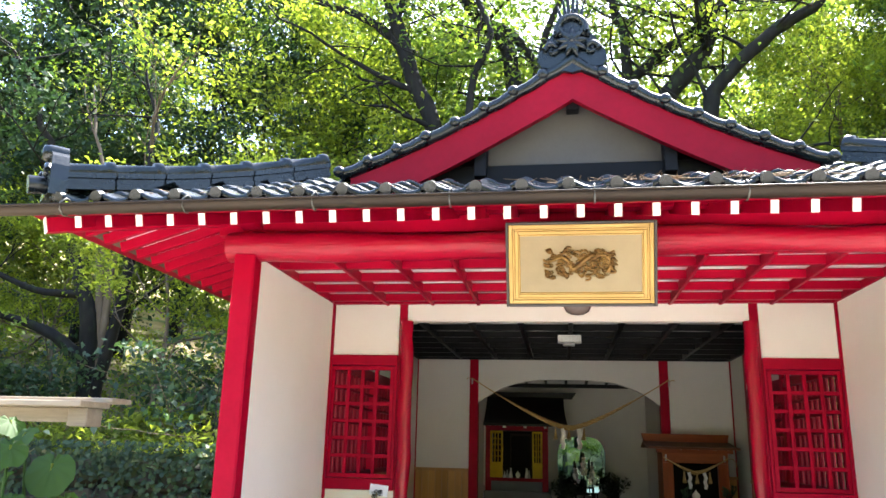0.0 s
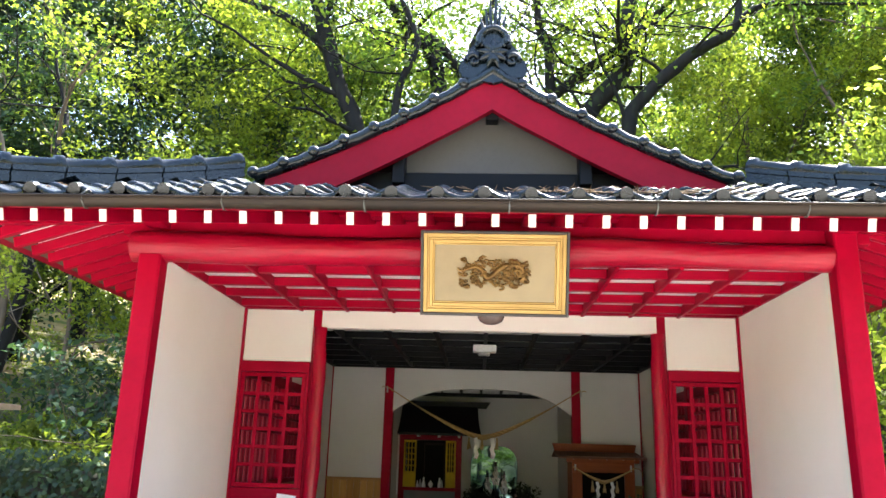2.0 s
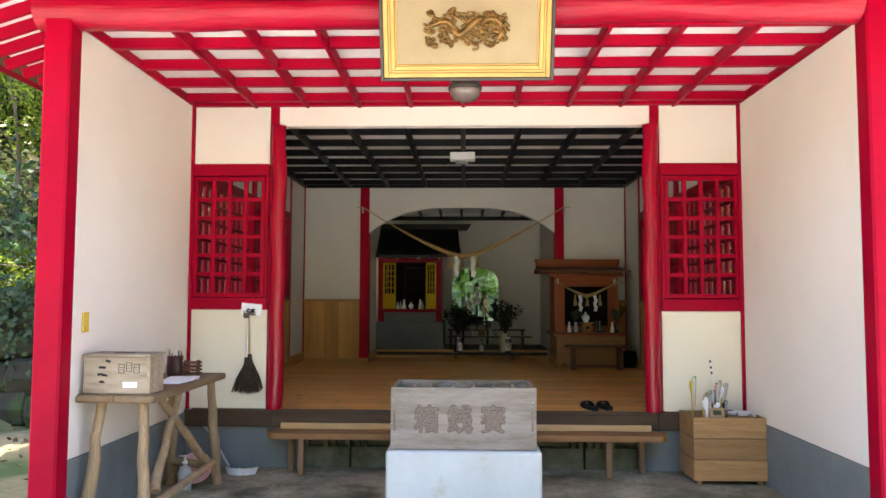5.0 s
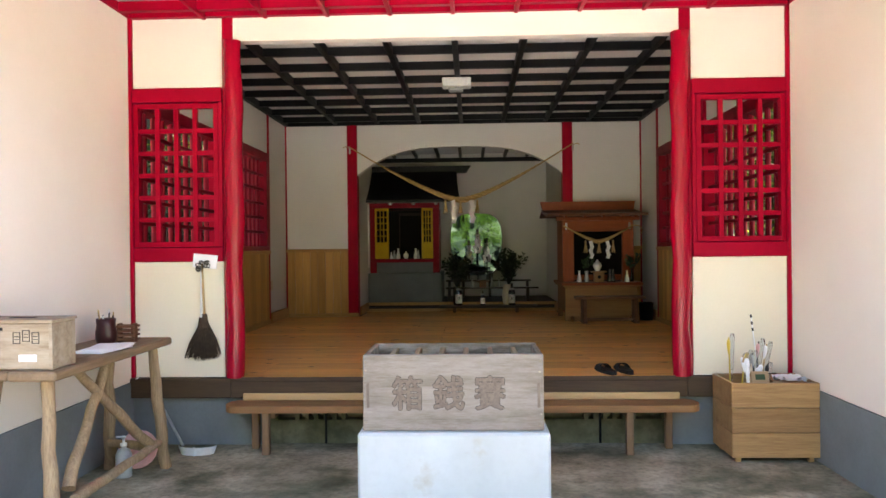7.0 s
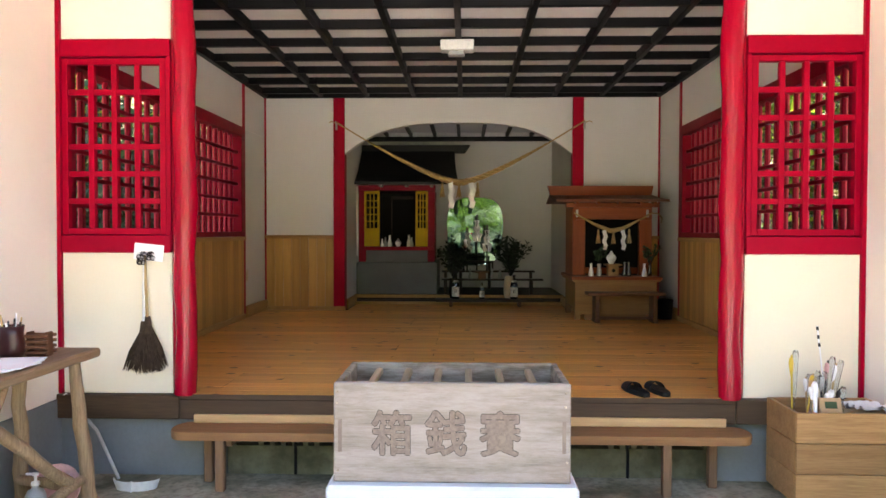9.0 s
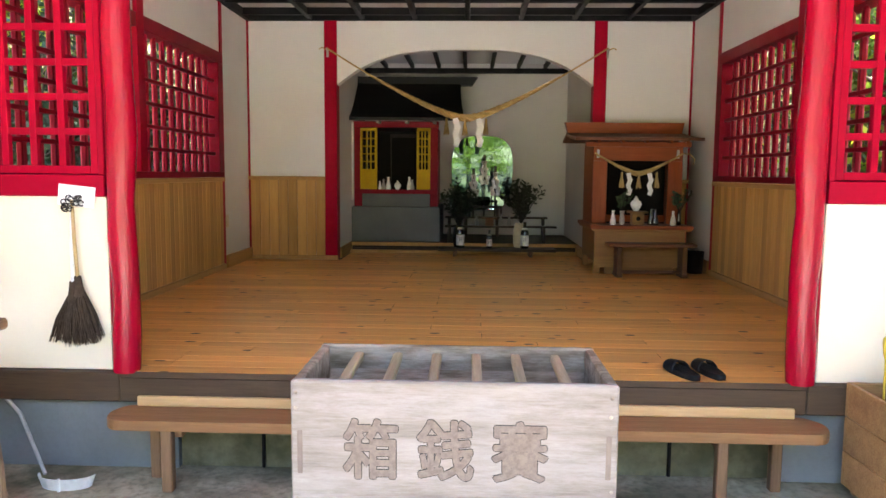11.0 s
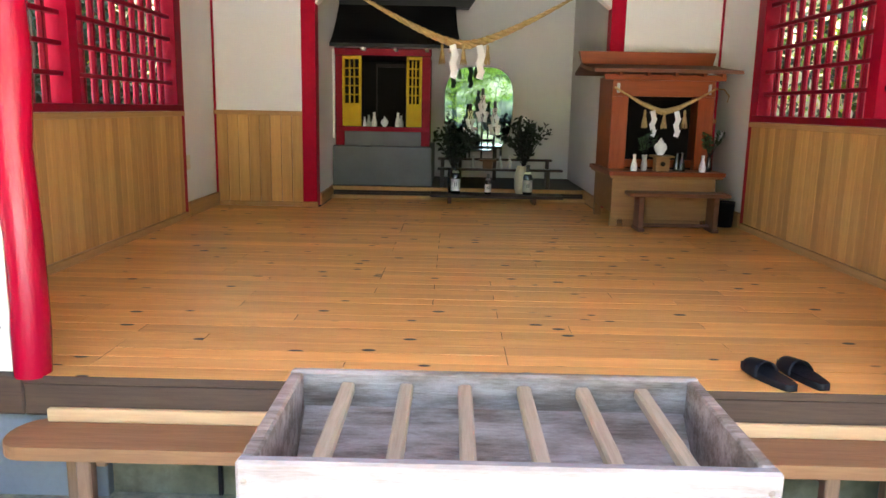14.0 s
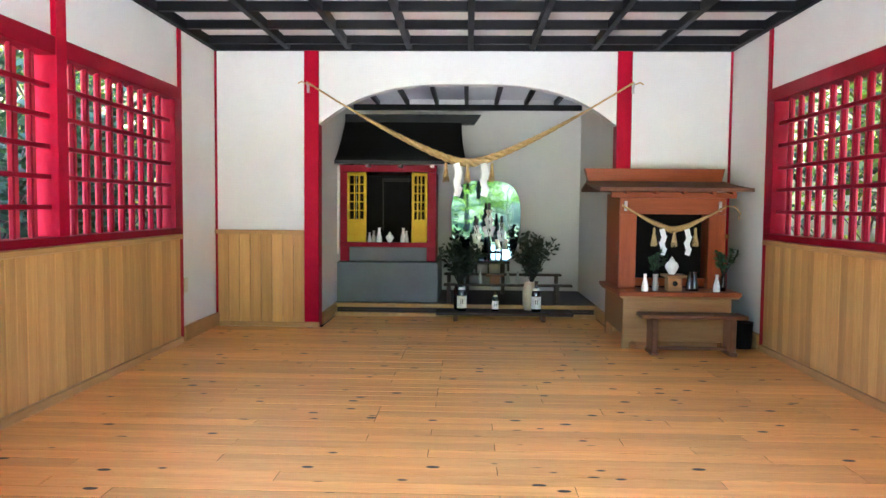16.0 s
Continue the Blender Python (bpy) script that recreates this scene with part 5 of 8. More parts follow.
def logbar(a, b, r, name="leg", mat="table_log"):
    a, b = Vector(a), Vector(b)
    put_w(name, Mesh().tube([a.lerp(b, i / 7) + Vector((0.006 * math.sin(i * 2.3 + a.x * 9), 0.006 * math.cos(i * 1.9), 0)) for i in range(8)], [r * (1.1 - 0.03 * i) for i in range(8)], 10, wobble=0.3), mat, tb)


for x0, x1, y0, y1 in ((-1.84, -1.90, -1.76, -1.70), (-2.20, -2.15, -1.76, -1.70), (-1.83, -1.86, -0.53, -0.62), (-2.17, -2.14, -0.55, -0.62)):
    logbar((x0, y0, 0.0), (x1, y1, 0.771), 0.033)
logbar((-1.83, -1.60, 0.16), (-1.83, -0.62, 0.18), 0.026, "stretcher")
logbar((-1.88, -0.66, 0.17), (-2.12, -0.66, 0.19), 0.026, "stretcher")
logbar((-1.85, -0.72, 0.20), (-1.93, -1.40, 0.77), 0.028, "brace")
logbar((-1.85, -1.62, 0.22), (-1.93, -1.05, 0.77), 0.028, "brace")
dbx = thing("donation_box", "pale wooden collection box with brush writing and a slot", "box", (-2.036, -1.655, 0.8165))
put("body", Mesh().box(-0.198, 0.198, -0.105, 0.105, 0.0, 0.218, 0.005), "crate", dbx)
put("lid", Mesh().box(-0.203, 0.203, -0.110, 0.110, 0.2185, 0.235, 0.004), "crate", dbx)
put("slot", Mesh().box(-0.06, 0.06, -0.018, 0.018, 0.2352, 0.2375, 0), "ink", dbx, "dark coin slot")
put("corner_strip", Mesh().box(0.182, 0.1995, -0.1065, -0.09, 0.002, 0.217, 0.002), "crate", dbx)
put("note", Mesh().box(0.04, 0.125, -0.1075, -0.1052, 0.040, 0.072, 0), "paper", dbx, "small white paper note")
for k in range(5):
    put("brush_mark", Mesh().box(-0.105 - 0.012 * (k % 2), -0.075, -0.1072, -0.1045, 0.185 - 0.028 * k - 0.014, 0.185 - 0.028 * k, 0.002, pose(0, 0, 0, 0, 12 - 8 * (k % 3), 0)), "ink", dbx)
for k in range(3):
    x = 0.03 + 0.045 * k
    for dx, dz, w, h in ((0, 0, 0.036, 0.003), (0, -0.05, 0.036, 0.003), (-0.016, -0.025, 0.003, 0.052), (0.016, -0.025, 0.003, 0.052), (0, -0.018, 0.02, 0.003), (0, -0.032, 0.02, 0.003)):
        put("drawn_line", Mesh().box(x + dx - w / 2, x + dx + w / 2, -0.1072, -0.1052, 0.175 + dz - h / 2 + 0.01 * (k == 1), 0.175 + dz + h / 2 + 0.01 * (k == 1), 0), "ink", dbx)
cup = thing("pen_cup", "dark maroon cup full of pens and brushes", "cup", (-2.06, -0.80, 0.8165))
put("cup", Mesh().lathe([(0.0, 0), (0.052, 0.002), (0.060, 0.03), (0.060, 0.07), (0.053, 0.11), (0.057, 0.15), (0.052, 0.15), (0.048, 0.11)], 18), "cup", cup)
for k in range(8):
    a = k * 0.8
    put("pen", Mesh().tube([(0.02 * math.cos(a), 0.02 * math.sin(a), 0.02), (0.045 * math.cos(a), 0.045 * math.sin(a), 0.168 + 0.018 * (k % 3))], 0.0045, 8), ("ink", "bamboo", "plastic_white", "ink")[k % 4], cup)
rk = thing("wooden_rack", "small dark red wooden rack of stacked sticks", "rack", (-1.96, -0.74, 0.8165))
for k in range(4):
    put("stick", Mesh().box(-0.06, 0.06, -0.045, -0.025, 0.012 + 0.026 * k, 0.026 + 0.026 * k, 0.003), "stool", rk)
    put("stick", Mesh().box(-0.06, 0.06, 0.025, 0.045, 0.012 + 0.026 * k, 0.026 + 0.026 * k, 0.003), "stool", rk)
for x in (-0.045, 0.045):
    put("upright", Mesh().box(x - 0.008, x + 0.008, -0.024, 0.024, 0.0, 0.115, 0.003), "stool", rk)
pp = thing("paper_stack", "loose stack of white paper sheets on the table", "papers", (-1.95, -1.08, 0.817))
for k in range(3):
    put("sheet", Mesh().box(-0.10, 0.10, -0.15, 0.15, 0.005 * k, 0.005 * k + 0.0045, 0, pose(0.01 * k, 0.03 * k, 0, 0, 0, 8 * k - 6)), "paper", pp)

# things under the table
sb = thing("soap_bottle", "clear pump bottle of hand soap on the concrete", "bottle", (-2.0, -0.72, 0.0))
put("body", Mesh().lathe([(0.0, 0), (0.045, 0.003), (0.047, 0.02), (0.047, 0.14), (0.035, 0.165), (0.016, 0.175), (0.016, 0.19)], 16), "plastic_grey", sb)
put("pump", Mesh().lathe([(0.02, 0.19), (0.02, 0.205), (0.007, 0.208), (0.007, 0.235), (0.014, 0.237), (0.014, 0.248), (0, 0.25)], 12).box(-0.045, 0.0, -0.007, 0.007, 0.238, 0.248, 0.003), "plastic_white", sb)
bk = thing("pink_basin", "tilted pink plastic basin beside the trestle", "basin", (-1.98, -0.52, 0.0))
put("bowl", Mesh().lathe([(0.0, 0.0), (0.06, 0.0), (0.11, 0.085), (0.118, 0.088), (0.113, 0.092), (0.06, 0.01), (0, 0.008)], 20, pose(0, 0, 0.10, 65, 20, 0)), "pink", bk)
dp = thing("dustpan", "white long-handled dustpan leaning in the corner", "dustpan", (-1.74, -0.20, 0.0))
dpm = Mesh()
rim = [(0.13 * math.cos(a), 0.075 * math.sin(a)) for a in np.linspace(math.pi, 2 * math.pi, 13)]
vs = []
for z, k in ((0.0, 0.85), (0.055, 1.0), (0.055, 0.96), (0.006, 0.82)):
    vs += [(x * k, y * k, z) for x, y in rim]
fs = [(r * 13 + i, r * 13 + i + 1, (r + 1) * 13 + i + 1, (r + 1) * 13 + i) for r in range(3) for i in range(12)] + [tuple(range(13)), tuple(range(39, 52))]
dpm.add(vs, fs, smooth=False)
put("pan", dpm, "plastic_white", dp)
put("prop", Mesh().box(-0.006, 0.006, -0.078, -0.068, 0.0, 0.06, 0.002), "plastic_white", dp)
put("handle", Mesh().tube([(-0.10, 0.0, 0.05), (-0.30, 0.16, 0.27), (-0.48, 0.17, 0.465)], 0.009, 8), "plastic_grey", dp)
put("grip", Mesh().tube([(-0.45, 0.168, 0.432), (-0.49, 0.165, 0.475)], 0.015, 8), "plastic_white", dp)

# ---------------------------------------------------------------- brooms on the wall, notice, lamps
bp_ = thing("notice", "small white card fixed above the brooms", "card", (-1.74, -0.004, 1.27))
put("card", Mesh().box(-0.085, 0.085, -0.006, 0.0, -0.03, 0.065, 0.002, pose(0, -0.021, 0, 0, 6, 0)), "paper", bp_)


def broom(name, x, lean, mat_handle, label, w, z_tip, z_bind):
    e = thing(name, label, "broom", (x, -0.035, z_bind), "brooms on the wall")
    h = 1.27 - z_bind
    q = pose(0, 0, 0, 0, lean, 0)
    put("handle", Mesh().tube([(0, 0, -0.03), (0, -0.004, h * 0.5), (0, 0, h)], 0.0085, 8), mat_handle, e, "", q)
    put("binding", Mesh().lathe([(0.012, 0.05), (0.017, 0.045), (0.022, 0.0), (0.030, -0.045), (0.024, -0.05)], 10, Matrix.Diagonal((1, 0.6, 1, 1))), "palm", e, "", q)
    br = Mesh()
    drop = z_bind - z_tip
    rnd = random.Random(5 + int(x * 100))
    for k in range(150):
        u = rnd.uniform(-1, 1)
        d = rnd.uniform(-0.02, 0.012)
        l = drop * rnd.uniform(0.86, 1.0) * (1 - 0.10 * abs(u))
        a, b = Vector((0.022 * u, d * 0.5, -0.02)), Vector((w * u + 0.004, d - 0.002, -l))
        c = a.lerp(b, 0.5) + Vector((0.010 * u, -0.004, 0))
        br.tube([a, c, b], [0.0035, 0.0032, 0.0016], 3, cap=False)
    put("bristles", br, "palm", e, "dark palm fibre bristles", q)
    return e


broom("hand_broom", -1.768, 1.0, "plastic_white", "black palm-fibre broom with a white handle hanging head down", 0.115, 0.588, 0.85)
broom("hand_broom", -1.742, -2.5, "bamboo", "brown palm-fibre broom with a bamboo handle hanging head down", 0.10, 0.595, 0.875)
hk = thing("key_bunch", "bunch of dark hooks and rings holding the brooms", "hook", (-1.745, -0.03, 1.255))
for k in range(13):
    a = k * 0.9
    put("ring", Mesh().tube([(0.036 * math.cos(a) + 0.012 * math.cos(t), -0.018 - 0.004 * k * 0.5, 0.026 * math.sin(a * 1.3) + 0.012 * math.sin(t)) for t in np.linspace(0, 5.6, 9)], 0.0035, 5), "ink", hk)
sw = thing("wall_switch", "small ochre switch plate on the porch wall", "switch", (-2.2675, -1.70, 1.235))
put("plate", Mesh().box(0, 0.012, -0.035, 0.035, -0.06, 0.06, 0.003), "yellow_dull", sw)
so = thing("wall_switch", "small beige switch plate on the white wall", "switch", (-2.278, 3.72, 0.93))
put("plate", Mesh().box(-0.011, 0.0, -0.035, 0.035, -0.06, 0.06, 0.003), "stoneware", so)
dl = thing("ceiling_lamp", "brown smoked glass dome lamp on a stem under the ceiling", "lamp", (0.014, -1.497, 2.702))
put("base", Mesh().lathe([(0.03, 0.055), (0.095, 0.045), (0.108, 0.0), (0.100, -0.010), (0.0, -0.010)], 24), "frame_dark", dl)
put("stem", Mesh().tube([(0, 0, 0.05), (0, 0, 0.272)], 0.016, 10), "frame_dark", dl)
put("dome", Mesh().lathe([(0.098, -0.010), (0.096, -0.030), (0.081, -0.058), (0.048, -0.076), (0.0, -0.082)], 24), "lamp_glass", dl, "smoked glass dome")
cl2 = thing("ceiling_light", "white plastic box light on the black ceiling grid", "lamp", (-0.012, 1.90, 2.955))
put("housing", Mesh().box(-0.135, 0.135, -0.07, 0.07, -0.085, 0.0, 0.008), "plastic_white", cl2)
put("diffuser", Mesh().box(-0.075, 0.06, -0.045, 0.045, -0.122, -0.0855, 0.008), "plastic_grey", cl2, "grey lens under the housing")

# ---------------------------------------------------------------- the gilt dragon plaque under the eave
pq = thing("plaque", "gilt framed plaque with a carved bronze relief hung under the eave", "plaque", (0.024, -2.215, 2.826))
pq.matrix_basis = pose(0.024, -2.215, 2.826, 18.4)
W2, H2 = 0.468, 0.269
put("backing", Mesh().box(-W2 + 0.015, W2 - 0.015, 0.0, 0.03, -H2 + 0.015, H2 - 0.015, 0.0), "frame_dark", pq)
def ring(name, w, h, t, y0, y1, mat, label=""):
    m = Mesh().box(-w, -w + t, y0, y1, -h, h, 0.003).box(w - t, w, y0, y1, -h, h, 0.003).box(-w + t, w - t, y0, y1, h - t, h, 0.003).box(-w + t, w - t, y0, y1, -h, -h + t, 0.003)
    put(name, m, mat, pq, label)


ring("outer_frame", W2, H2, 0.018, -0.030, 0.035, "frame_dark", "dark lacquered outer frame")
ring("gilt_moulding", W2 - 0.018, H2 - 0.018, 0.026, -0.022, 0.0, "gold")
ring("gilt_moulding", W2 - 0.044, H2 - 0.044, 0.014, -0.014, 0.0, "gold")
ring("gilt_moulding", W2 - 0.058, H2 - 0.058, 0.022, -0.020, 0.0, "gold")
ring("gilt_moulding", W2 - 0.080, H2 - 0.080, 0.010, -0.012, 0.0, "gold")
put("field", Mesh().box(-W2 + 0.09, W2 - 0.09, -0.004, 0.0, -H2 + 0.09, H2 - 0.09, 0.0), "gold_field", pq, "pale gold field")
rel = Mesh()
rr = random.Random(11)
body_pts = [(-0.20 + 0.40 * t + 0.02 * math.sin(9 * t), -0.012 - 0.006 * math.sin(14 * t), 0.012 + 0.055 * math.sin(t * 11) * (0.5 + 0.5 * t)) for t in np.linspace(0, 1, 30)]
rel.tube(body_pts, [0.009 + 0.009 * math.sin(math.pi * t) for t in np.linspace(0, 1, 30)], 8, wobble=0.8)
loop = [(0.13 + 0.06 * math.cos(t), -0.014, 0.0 + 0.055 * math.sin(t)) for t in np.linspace(-1, 4.2, 18)]
rel.tube(loop, [0.017 - 0.0005 * k for k in range(18)], 8, wobble=0.8)
for k in range(210):
    x, z = rr.uniform(-0.215, 0.215), rr.uniform(-0.09, 0.095)
    if abs(z) > 0.098 - 0.06 * abs(x) / 0.2 * 0.4 + 0.02 * math.sin(x * 60):
        continue
    a0, r0 = rr.uniform(0, 6), rr.uniform(0.012, 0.03)
    rel.tube([(x + r0 * (1 - q / 9) * math.cos(a0 + q * 0.6), -0.010 - 0.0022 * q, z + 0.7 * r0 * (1 - q / 9) * math.sin(a0 + q * 0.6)) for q in range(9)], [0.0075 - 0.0005 * q for q in range(9)], 6)
put("relief", rel, "gold_relief", pq, "carved bronze relief of swirling forms")
for x in (-0.3, 0.3):
    put("hanger", Mesh().tube([(x, 0.03, 0.24), (x, 0.10, 0.20), (x, 0.17, 0.16)], 0.006, 6), "wire", pq)
    put("stay", Mesh().tube([(x, 0.03, -0.20), (x, 0.22, 0.04)], 0.006, 6), "wire", pq)
# ---------------------------------------------------------------- straw rope across the arch
def shide(parent, x, y, z, s=1.0, turn=0.0):
    """A zigzag paper streamer of four folded squares."""
    m = Mesh()
    for k, (dx, dz) in enumerate(((0, 0), (0.030, -0.060), (-0.004, -0.118), (0.028, -0.178))):
        m.box(-0.024, 0.026, -0.0012, 0.0012, -0.075, 0.0, 0, pose(dx * s, -0.003 * k, dz * s, 0, -16 + 34 * (k % 2), 0) @ Matrix.Scale(s, 4))
    put("paper_streamer", m, "paper", parent, "white zigzag paper streamer", pose(x, y, z, 0, 0, turn))


def tassel(parent, x, y, z, h, w):
    m = Mesh()
    rnd = random.Random(int(x * 1000) + 3)
    m.lathe([(0.008, 0), (w * 0.42, -0.02), (w * 0.36, -0.05), (w * 0.55, -h * 0.5), (w * 0.7, -h * 0.75)], 10)
    for k in range(40):
        a, r = rnd.uniform(0, 6.28), rnd.uniform(0.4, 1.0)
        m.tube([(0.35 * w * r * math.cos(a), 0.35 * w * r * math.sin(a), -0.05), (w * r * math.cos(a), w * r * math.sin(a), -h * rnd.uniform(0.9, 1.05))], [0.0035, 0.0018], 3, cap=False)
    put("tassel", m, "straw", parent, "", pose(x, y, z))


def straw_rope(e, p0, p1, sag, r_mid, r_end, strands=3, n=70):
    """Twisted strands, thick in the middle, hanging between two hooks."""
    p0, p1 = Vector(p0), Vector(p1)
    for s in range(strands):
        pts, rad = [], []
        for i in range(n + 1):
            t = i / n
            c = p0.lerp(p1, t) - Vector((0, 0, sag * (1 - (((2 * t - 1) ** 2 + 0.006) ** 0.62 - 0.042) / 0.962)))
            thick = r_end + (r_mid - r_end) * max(0, 1 - abs(2 * t - 1) / 0.72) ** 0.8
            a = 2 * math.pi * (s / strands + t * 15)
            pts.append(c + Vector((0, math.cos(a), math.sin(a))) * thick * 0.55)
            rad.append(thick * 0.62)
        put("strand", Mesh().tube(pts, rad, 7), "rope", e)


rp = thing("straw_rope", "thick twisted straw rope with paper streamers hung across the arch", "rope", (-0.02, 4.36, 1.95))
straw_rope(rp, (-1.42, 0.06, 0.715), (1.44, 0.06, 0.725), 0.70, 0.040, 0.0085)
for x in (-0.19, 0.0, 0.215):
    tassel(rp, x, 0.03, 0.015 + 0.02 * abs(x), 0.17, 0.034)
shide(rp, -0.10, -0.03, 0.01, 1.15)
shide(rp, 0.135, -0.03, 0.01, 1.15)
for x in (-1.42, 1.44):
    h = thing("rope_hook", "small white metal hook holding the straw rope", "hook", (x - 0.02, BACK - 0.036, 2.62), "rope hooks")
    put("plate", Mesh().box(-0.012, 0.012, -0.006, 0.0, -0.04, 0.05, 0.003), "metal", h)
    put("hook", Mesh().tube([(0, -0.004, 0.02), (0, -0.05, 0.015), (0, -0.06, 0.05)], 0.005, 6), "metal", h)
    put("rope_end", Mesh().tube([(0, -0.05, 0.03), (math.copysign(0.05, x), -0.05, 0.05), (math.copysign(0.08, x), -0.04, 0.035)], 0.006, 6), "rope", h)

# ---------------------------------------------------------------- small shrine in the room's corner
sh = thing("house_shrine", "orange-stained wooden household shrine on a pale cypress stand", "shrine", (1.62, 4.0, FL))
sx0, sx1 = 1.20, 2.035
put_w("base_front", B(sx0, sx1, 3.60, 3.625, 0.545, 0.885, 0.004), "hokora_base", sh)
for x in (sx0 + 0.0005, sx1 - 0.0255):
    put_w("base_side", B(x, x + 0.025, 3.6255, 4.36, 0.60, 0.885, 0.004), "hokora_base", sh)
put_w("base_skirt", B(sx0 + 0.10, sx1 - 0.10, 3.605, 3.62, FL, 0.5445, 0.003), "hokora_base", sh)
for x in (sx0 + 0.001, sx1 - 0.061):
    for y in (3.602, 4.30):
        put_w("foot", B(x, x + 0.06, y + 0.026 * (y < 4), y + 0.06, FL, 0.5995, 0.004), "hokora_base", sh)
put_w("base_top", B(sx0 - 0.03, sx1 + 0.045, 3.56, 4.40, 0.886, 0.905, 0.004), "hokora_base", sh)
put_w("deck", B(sx0 - 0.045, sx1 + 0.055, 3.54, 4.41, 0.906, 0.940, 0.004), "hokora_x", sh)
for x in (1.20, 1.905):
    put_w("front_post", B(x, x + 0.135, 3.80, 3.85, 0.941, 1.535, 0.004), "hokora", sh)
for x in (1.2005, 2.0135):
    put_w("side_wall", B(x, x + 0.022, 3.851, 4.36, 0.941, 1.70, 0.003), "hokora", sh)
# back and floor painted near-black for the shade inside
put_w("back_wall", B(1.224, 2.012, 4.33, 4.355, 0.941, 1.70, 0.0), "inner_shade", sh)
put_w("inner_floor", B(1.336, 1.904, 3.87, 4.32, 0.941, 0.955, 0.0), "inner_shade", sh)
put_w("inner_step", B(1.336, 1.904, 3.86, 3.88, 0.956, 1.02, 0.002), "hokora_x", sh)
put_w("lintel", B(1.20, 2.04, 3.80, 3.85, 1.536, 1.70, 0.004), "hokora_x", sh)
put_w("eave_beam", B(1.12, 2.10, 3.74, 3.79, 1.665, 1.712, 0.004), "hokora_x", sh)
for x in (1.22, 1.44, 1.66, 1.88, 2.03):
    put_w("rafter", Mesh().box(-0.015, 0.015, 0, 0.35, -0.02, 0.012, 0.003, pose(x, 3.60, 1.708, 10)), "hokora_x", sh)
rv = []
for i in range(9):
    t = i / 8
    y = 3.50 + 0.70 * t
    z = 1.712 + 0.045 * t + 0.03 * t * t
    rv.append((y, z))
rm = Mesh()
for x0, x1 in ((0.99, 2.145),):
    vs = [(x, y, z + dz) for x in (x0, x1) for dz in (0.0, 0.028) for y, z in rv]
    fs = []
    for i in range(8):
        fs += [(i, i + 1, 18 + i + 1, 18 + i), (9 + i, 27 + i, 27 + i + 1, 9 + i + 1), (i, 9 + i, 9 + i + 1, i + 1), (18 + i, 18 + i + 1, 27 + i + 1, 27 + i)]
    fs += [(0, 18, 27, 9), (8, 17, 35, 26)]
    rm.add(vs, fs)
put_w("roof", rm, "hokora_roof", sh, "brown boarded shrine roof")
put_w("roof_back", Mesh().box(0.99, 2.145, 0, 0.27, -0.014, 0.014, 0.003, pose(0, 4.20, 1.79, -12)), "hokora_roof", sh)
ridge = Mesh().add([(1.005, 4.16, 1.805), (2.12, 4.16, 1.805), (2.14, 4.15, 1.915), (0.975, 4.15, 1.915), (1.005, 4.24, 1.805), (2.12, 4.24, 1.805), (2.14, 4.25, 1.915), (0.975, 4.25, 1.915)],
                   [(0, 1, 2, 3), (7, 6, 5, 4), (0, 4, 5, 1), (3, 2, 6, 7), (0, 3, 7, 4), (1, 5, 6, 2)])
put_w("ridge_beam", ridge, "hokora_x", sh, "orange ridge beam with raked ends")
for x in (1.245, 1.99):
    put_w("clip", Mesh().box(x - 0.012, x + 0.012, 3.785, 3.799, 1.56, 1.64, 0.003), "metal", sh, "bright metal rope clip")
srp = thing("small_straw_rope", "small straw rope with tassels and paper streamers on the shrine", "rope", (1.62, 3.76, 1.42))
straw_rope(srp, (-0.41, 0.0, 0.185), (0.41, 0.0, 0.185), 0.19, 0.028, 0.010, 3, 40)
srp_end = Mesh().tube([(0.40, 0, 0.185), (0.47, -0.01, 0.18), (0.51, -0.02, 0.13), (0.50, -0.02, 0.08)], 0.007, 6)
put("rope_end", srp_end, "rope", srp)
for x in (-0.155, 0.005, 0.17):
    tassel(srp, x, 0.0, 0.005 + 0.2 * x * x, 0.145, 0.028)
shide(srp, -0.10, -0.02, 0.0, 0.82)
shide(srp, 0.095, -0.02, 0.0, 0.82)
stl = thing("offering_stool", "dark brown low stool standing before the shrine", "stool", (1.69, 3.44, FL))
put("seat", Mesh().box(-0.40, 0.385, -0.10, 0.10, 0.275, 0.305, 0.006), "stool", stl)
for x in (-0.30, 0.28):
    put("leg", Mesh().box(x - 0.022, x + 0.022, -0.085, 0.085, 0.0, 0.2745, 0.006), "stool", stl)
    put("foot", Mesh().box(x - 0.028, x + 0.028, -0.10, 0.10, 0.0, 0.03, 0.005, pose(0, 0, 0.0005)), "stool", stl)
put("rail", Mesh().box(-0.277, 0.257, -0.012, 0.012, 0.03, 0.055, 0.004), "stool", stl)


def bottle_vase(name, label, at, h, mat="porcelain", group="white sake bottles"):
    e = thing(name, label, "bottle", at, group)
    r = h * 0.20
    put("body", Mesh().lathe([(0, 0), (r * 0.95, 0.001), (r, h * 0.06), (r * 0.98, h * 0.3), (r * 0.62, h * 0.6), (r * 0.42, h * 0.78), (r * 0.5, h * 0.97), (r * 0.55, h), (r * 0.4, h)], 16), mat, e)
    return e


